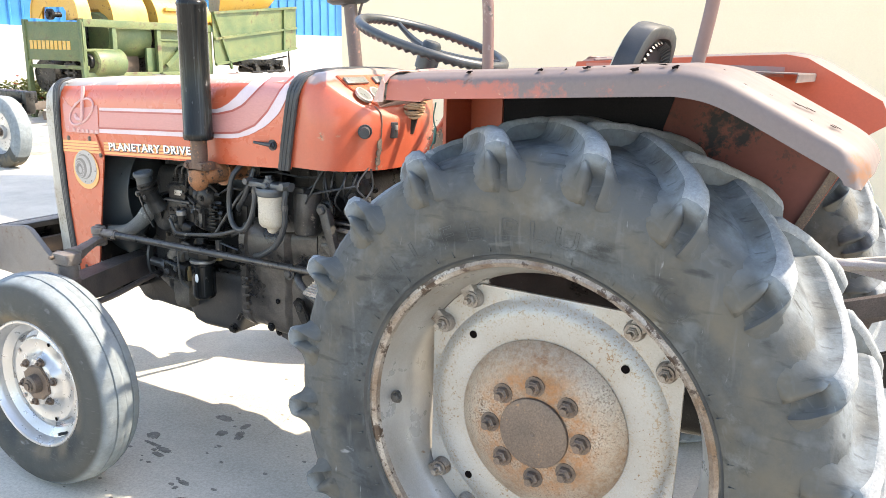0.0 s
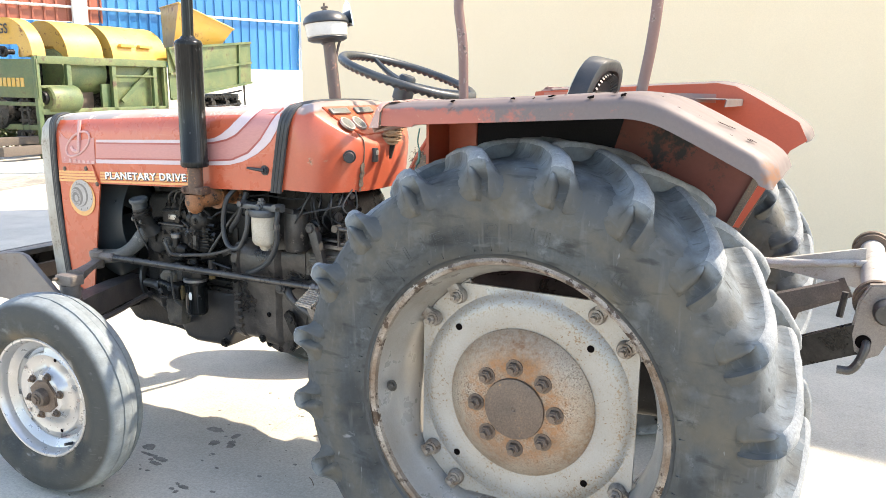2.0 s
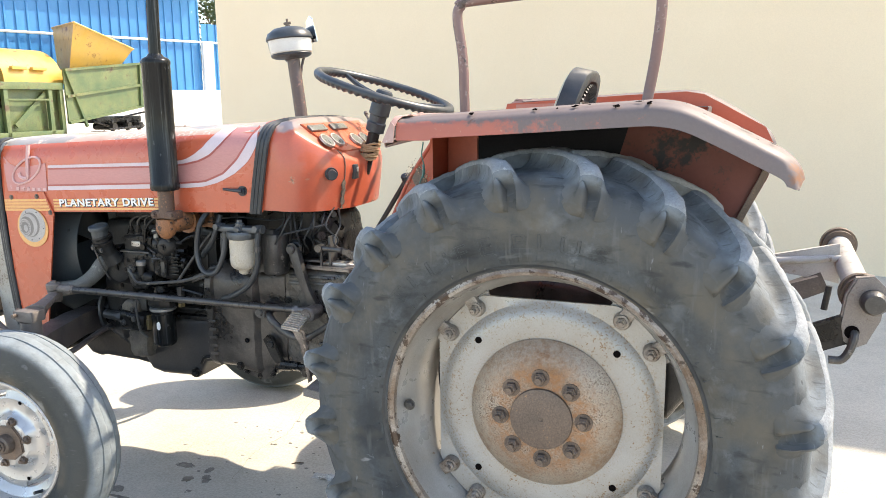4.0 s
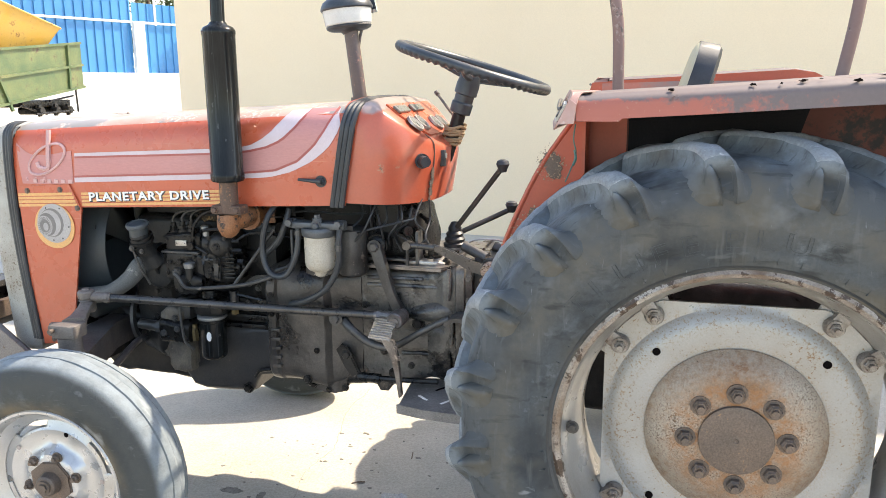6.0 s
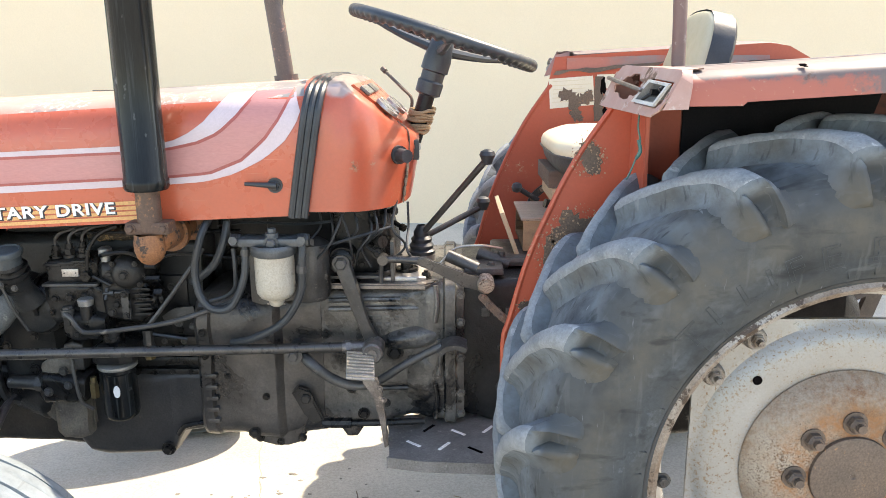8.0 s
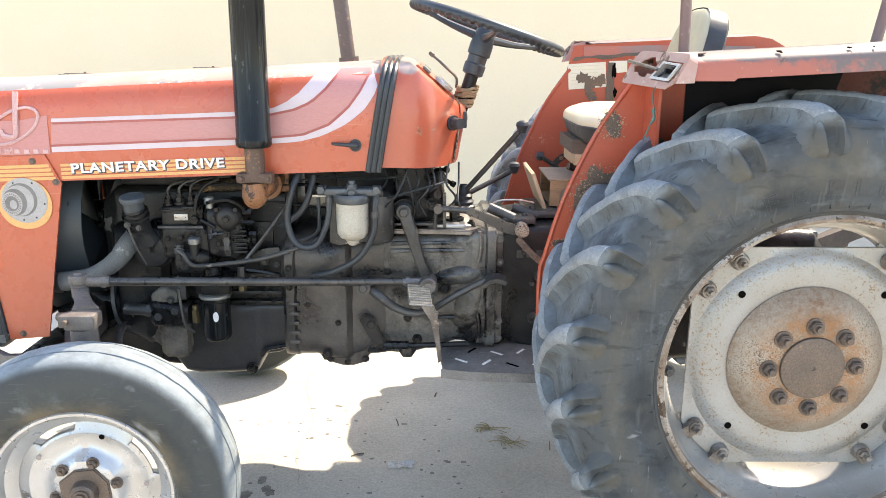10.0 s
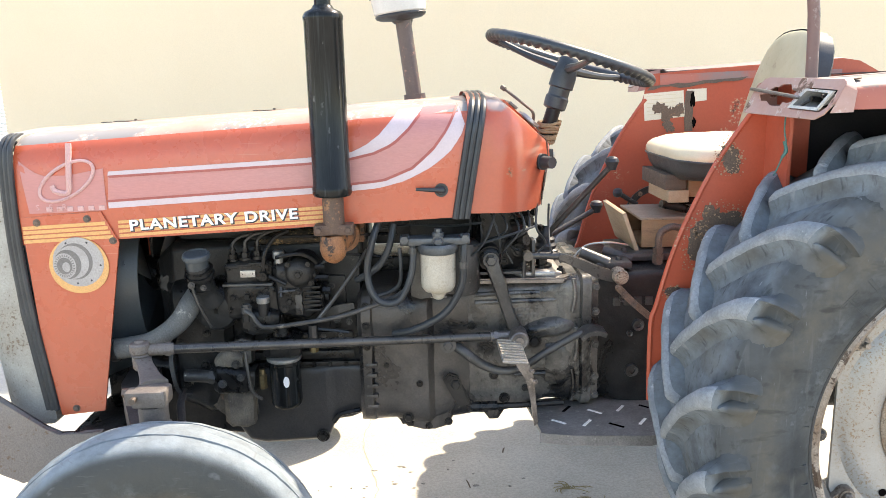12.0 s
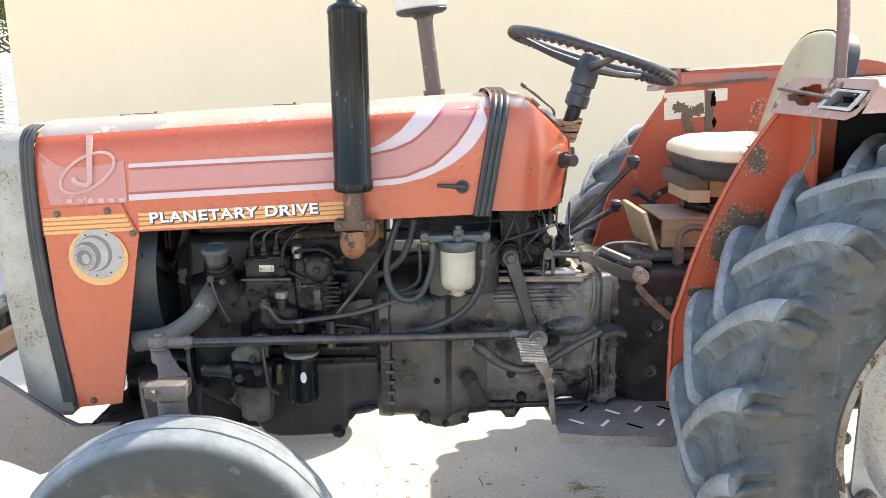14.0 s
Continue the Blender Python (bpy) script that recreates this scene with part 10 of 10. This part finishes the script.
box(bm, 0.16, 0.27, 0.12, 0.24, 0.62, 0.88, 0.03)
part("front_bar", bm, IRON, wagon, "dark front bar")
# ---- planting bed with kerb ----
bm = B()
KA, KB = Vector((-17.5, 0.8)), Vector((-8.0, 7.0))
kd = (KB - KA).normalized()
box(bm, 0, (KB - KA).length, 0, 0.15, 0, 0.16, 0.02, Matrix.Translation((KA.x, KA.y, 0)) @ Matrix.Rotation(math.atan2(kd.y, kd.x), 4, "Z"))
tagged(link("kerb", bm, PLINTH), "pale concrete kerb round the planting bed", "kerb", kind="structure")


def leaf_clump(bm, c, r, n, rnd, size):
    for _ in range(n):
        d = Vector((rnd.gauss(0, 1), rnd.gauss(0, 1), rnd.gauss(0, 0.8)))
        p = Vector(c) + d.normalized() * r * rnd.random() ** 0.4
        a, b = Vector((rnd.uniform(-1, 1), rnd.uniform(-1, 1), rnd.uniform(-0.6, 0.6))).normalized(), Vector((rnd.uniform(-1, 1), rnd.uniform(-1, 1), rnd.uniform(-1, 1)))
        b = (b - a * a.dot(b)).normalized()
        s = size * rnd.uniform(0.6, 1.3)
        v = [bm.verts.new(p - a * s), bm.verts.new(p + b * s * 0.42), bm.verts.new(p + a * s), bm.verts.new(p - b * s * 0.42)]
        bm.faces.new(v)


rnd = random.Random(21)
for k in range(9):
    p = Vector((-14.75 - 0.25 * rnd.random(), 5.3 + 0.34 * k + 0.1 * rnd.random()))
    shrub = thing("shrub", "small yellow-green flowering shrub by the fence", "shrub", "shrubs in the bed", (p.x, p.y, 0))
    bm = B()
    for j in range(6):
        leaf_clump(bm, (rnd.uniform(-0.3, 0.3), rnd.uniform(-0.3, 0.3), rnd.uniform(0.15, 0.55)), 0.22, 60, rnd, 0.06)
    part("foliage", bm, LEAF_Y if k % 3 else LEAF, shrub, smooth=0)
    bm = B()
    for j in range(5):
        tube(bm, [(0, 0, 0), (rnd.uniform(-0.1, 0.1), rnd.uniform(-0.1, 0.1), 0.2), (rnd.uniform(-0.3, 0.3), rnd.uniform(-0.3, 0.3), 0.5)], [0.012, 0.008, 0.003], n=5, steps=3)
    part("stem", bm, BARK, shrub)
    bm = B()
    leaf_clump(bm, (0, 0, 0.5), 0.35, 5, rnd, 0.04)
    part("blossom", bm, FLOWER, shrub, "red blossoms", smooth=0)


def tree(x, y, h, r, seed):
    rn = random.Random(seed)
    t = thing("tree", "leafy green tree behind the wall", "tree", "trees behind the fence", (x, y, 0))
    bm = B()
    tube(bm, [(0, 0, 0), (0.1, 0.05, h * 0.35), (0.0, 0.15, h * 0.7), (0.1, 0.1, h * 0.95)], [0.16, 0.12, 0.08, 0.03], n=10)
    for k in range(7):
        a = rn.uniform(0, 6.28)
        z = h * rn.uniform(0.35, 0.75)
        tube(bm, [(0.05, 0.08, z), (r * 0.5 * math.cos(a), r * 0.5 * math.sin(a), z + 0.4), (r * 0.9 * math.cos(a), r * 0.9 * math.sin(a), z + 0.9)], [0.05, 0.03, 0.01], n=6, steps=4)
    part("trunk", bm, BARK, t)
    bm = B()
    for k in range(34):
        a, q = rn.uniform(0, 6.28), rn.random() ** 0.5
        leaf_clump(bm, (r * q * math.cos(a), r * q * math.sin(a), h * rn.uniform(0.5, 1.05)), r * 0.32, 90, rn, 0.11)
    part("crown", bm, LEAF, t, smooth=0)
    return t


tree(-17.5, 27.0, 6.5, 2.4, 2)
tree(-17.3, 22.0, 5.5, 1.5, 6)
tree(-11.2, 19.5, 4.6, 1.7, 3)
tree(-13.2, 20.5, 5.2, 1.8, 4)

# white slatted gate glimpsed past the wall's end
gate = thing("slatted_gate", "white horizontal-slat gate beyond the wall end", "gate", at=(-10.6, 16.6, 0))
for k in range(22):
    bm = B()
    box(bm, -1.6, 1.0, -0.02, 0.02, 0.30 + 0.085 * k, 0.352 + 0.085 * k, 0.004)
    part("slat", bm, WHITE_PAINT, gate)
for u in (-1.6, 1.0):
    bm = B()
    box(bm, u - 0.04, u + 0.04, -0.04, 0.04, 0, 2.25, 0.006)
    part("gate_post", bm, WHITE_PAINT, gate)

# oil stains and hairline crack in the concrete
rnd = random.Random(77)
for x, y, rx, ry, n in ((-1.52, -0.15, 0.10, 0.06, 5), (-1.66, -0.42, 0.12, 0.07, 6), (-1.40, -0.55, 0.06, 0.03, 4), (-1.2, -0.75, 0.05, 0.03, 4), (-0.95, -0.62, 0.06, 0.03, 3)):
    for k in range(n):
        bm = B()
        plate(bm, ragged(x + rnd.uniform(-1, 1) * rx, y + rnd.uniform(-1, 1) * ry, rx * rnd.uniform(0.08, 0.4), ry * rnd.uniform(0.10, 0.4), rnd, 26, 0.22), "z", 0.0004, 0.0012 + 0.0002 * k)
        tagged(link("oil_stain", bm, STAIN, smooth=0), "dark dried oil stain on the concrete", "stain", "oil stains")
bm = B()
line = curve_pts([(-1.44, 0.95, 0), (-1.446, 0.83, 0), (-1.455, 0.646, 0), (-1.41, 0.45, 0), (-1.377, 0.289, 0), (-1.40, 0.10, 0), (-1.36, -0.15, 0)], 10)
rows = []
for p in line:
    w = rnd.uniform(0.0008, 0.0022)
    o = rnd.uniform(-0.006, 0.006)
    rows.append([(p.x + o - w, p.y, 0.0015), (p.x + o + w, p.y, 0.0015)])
sheet(bm, rows)
tagged(link("crack", bm, CRACK, smooth=0), "hairline crack across the concrete yard", "crack", kind="structure")
bm = B()
for k in range(120):
    x, y, r = rnd.uniform(-1.75, -0.6), rnd.uniform(-0.85, 0.5), rnd.uniform(0.002, 0.007)
    plate(bm, ragged(x, y, r * rnd.uniform(0.8, 2.0), r, rnd, 8, 0.3), "z", 0.0003, 0.0012)
tagged(link("oil_spots", bm, STAIN, smooth=0), "scattered small dark oil spots on the concrete", "stain", kind="stuff")
# small litter: dead leaf bits, twigs and a clear wrapper
for x, y in ((-0.98, -0.27), (-0.35, -0.05), (-0.48, 0.12), (-1.05, 0.30), (-0.72, -0.25), (-1.18, 0.05), (-0.55, -0.45), (-0.9, 0.55), (-1.30, -0.60)):
    twig = thing("twig", "small dry twig lying on the concrete", "twig", "twigs on the ground", (x, y, 0))
    bm = B()
    a, l = rnd.uniform(0, 3.1), rnd.uniform(0.012, 0.035)
    tube(bm, [(-l * math.cos(a), -l * math.sin(a), 0.002), (0, 0.003, 0.004), (l * math.cos(a), l * math.sin(a), 0.002)], rnd.uniform(0.0012, 0.003), n=5, steps=3)
    part("stalk", bm, BARK, twig)
wrap = thing("wrapper", "crumpled clear plastic wrapper on the concrete", "litter", at=(-1.02, -0.02, 0))
bm = B()
rows = []
for i in range(9):
    rows.append([(-0.045 + 0.011 * i + 0.008 * noise.noise(Vector((i, j * 0.7, 9.0))), -0.022 + 0.006 * j + 0.008 * noise.noise(Vector((i * 0.8, j, 5.0))), 0.003 + 0.016 * abs(noise.noise(Vector((i * 0.9, j * 0.9, 3.0))))) for j in range(8)])
sheet(bm, rows)
part("film", bm, FILM, wrap, smooth=0)

# litter on the yard
for x, y in ((-0.70, 0.25), (-0.62, 0.15)):
    bm = B()
    for k in range(14):
        a = rnd.uniform(0, 6.28)
        l = rnd.uniform(0.02, 0.06)
        tube(bm, [(rnd.uniform(-0.03, 0.03), rnd.uniform(-0.02, 0.02), 0.003), (l * math.cos(a), l * math.sin(a) * 0.6, 0.008), (1.6 * l * math.cos(a + 0.3), l * math.sin(a), 0.003)], 0.0015, n=4, steps=3)
    wisp = link("straw_wisp", bm, STRAW)
    wisp.location = (x, y, 0)
    tagged(wisp, "small wisp of dry straw on the concrete", "straw", "straw wisps", "stuff")
# loose dirt lying along the far side of the yard
bm = B()
plate(bm, ragged(-9.85, 4.6, 0.62, 2.9, rnd, 60, 0.22), "z", 0.0005, 0.006)
tagged(link("dirt_strip", bm, DIRT, smooth=0), "loose grey dirt lying on the concrete", "dirt", kind="stuff")
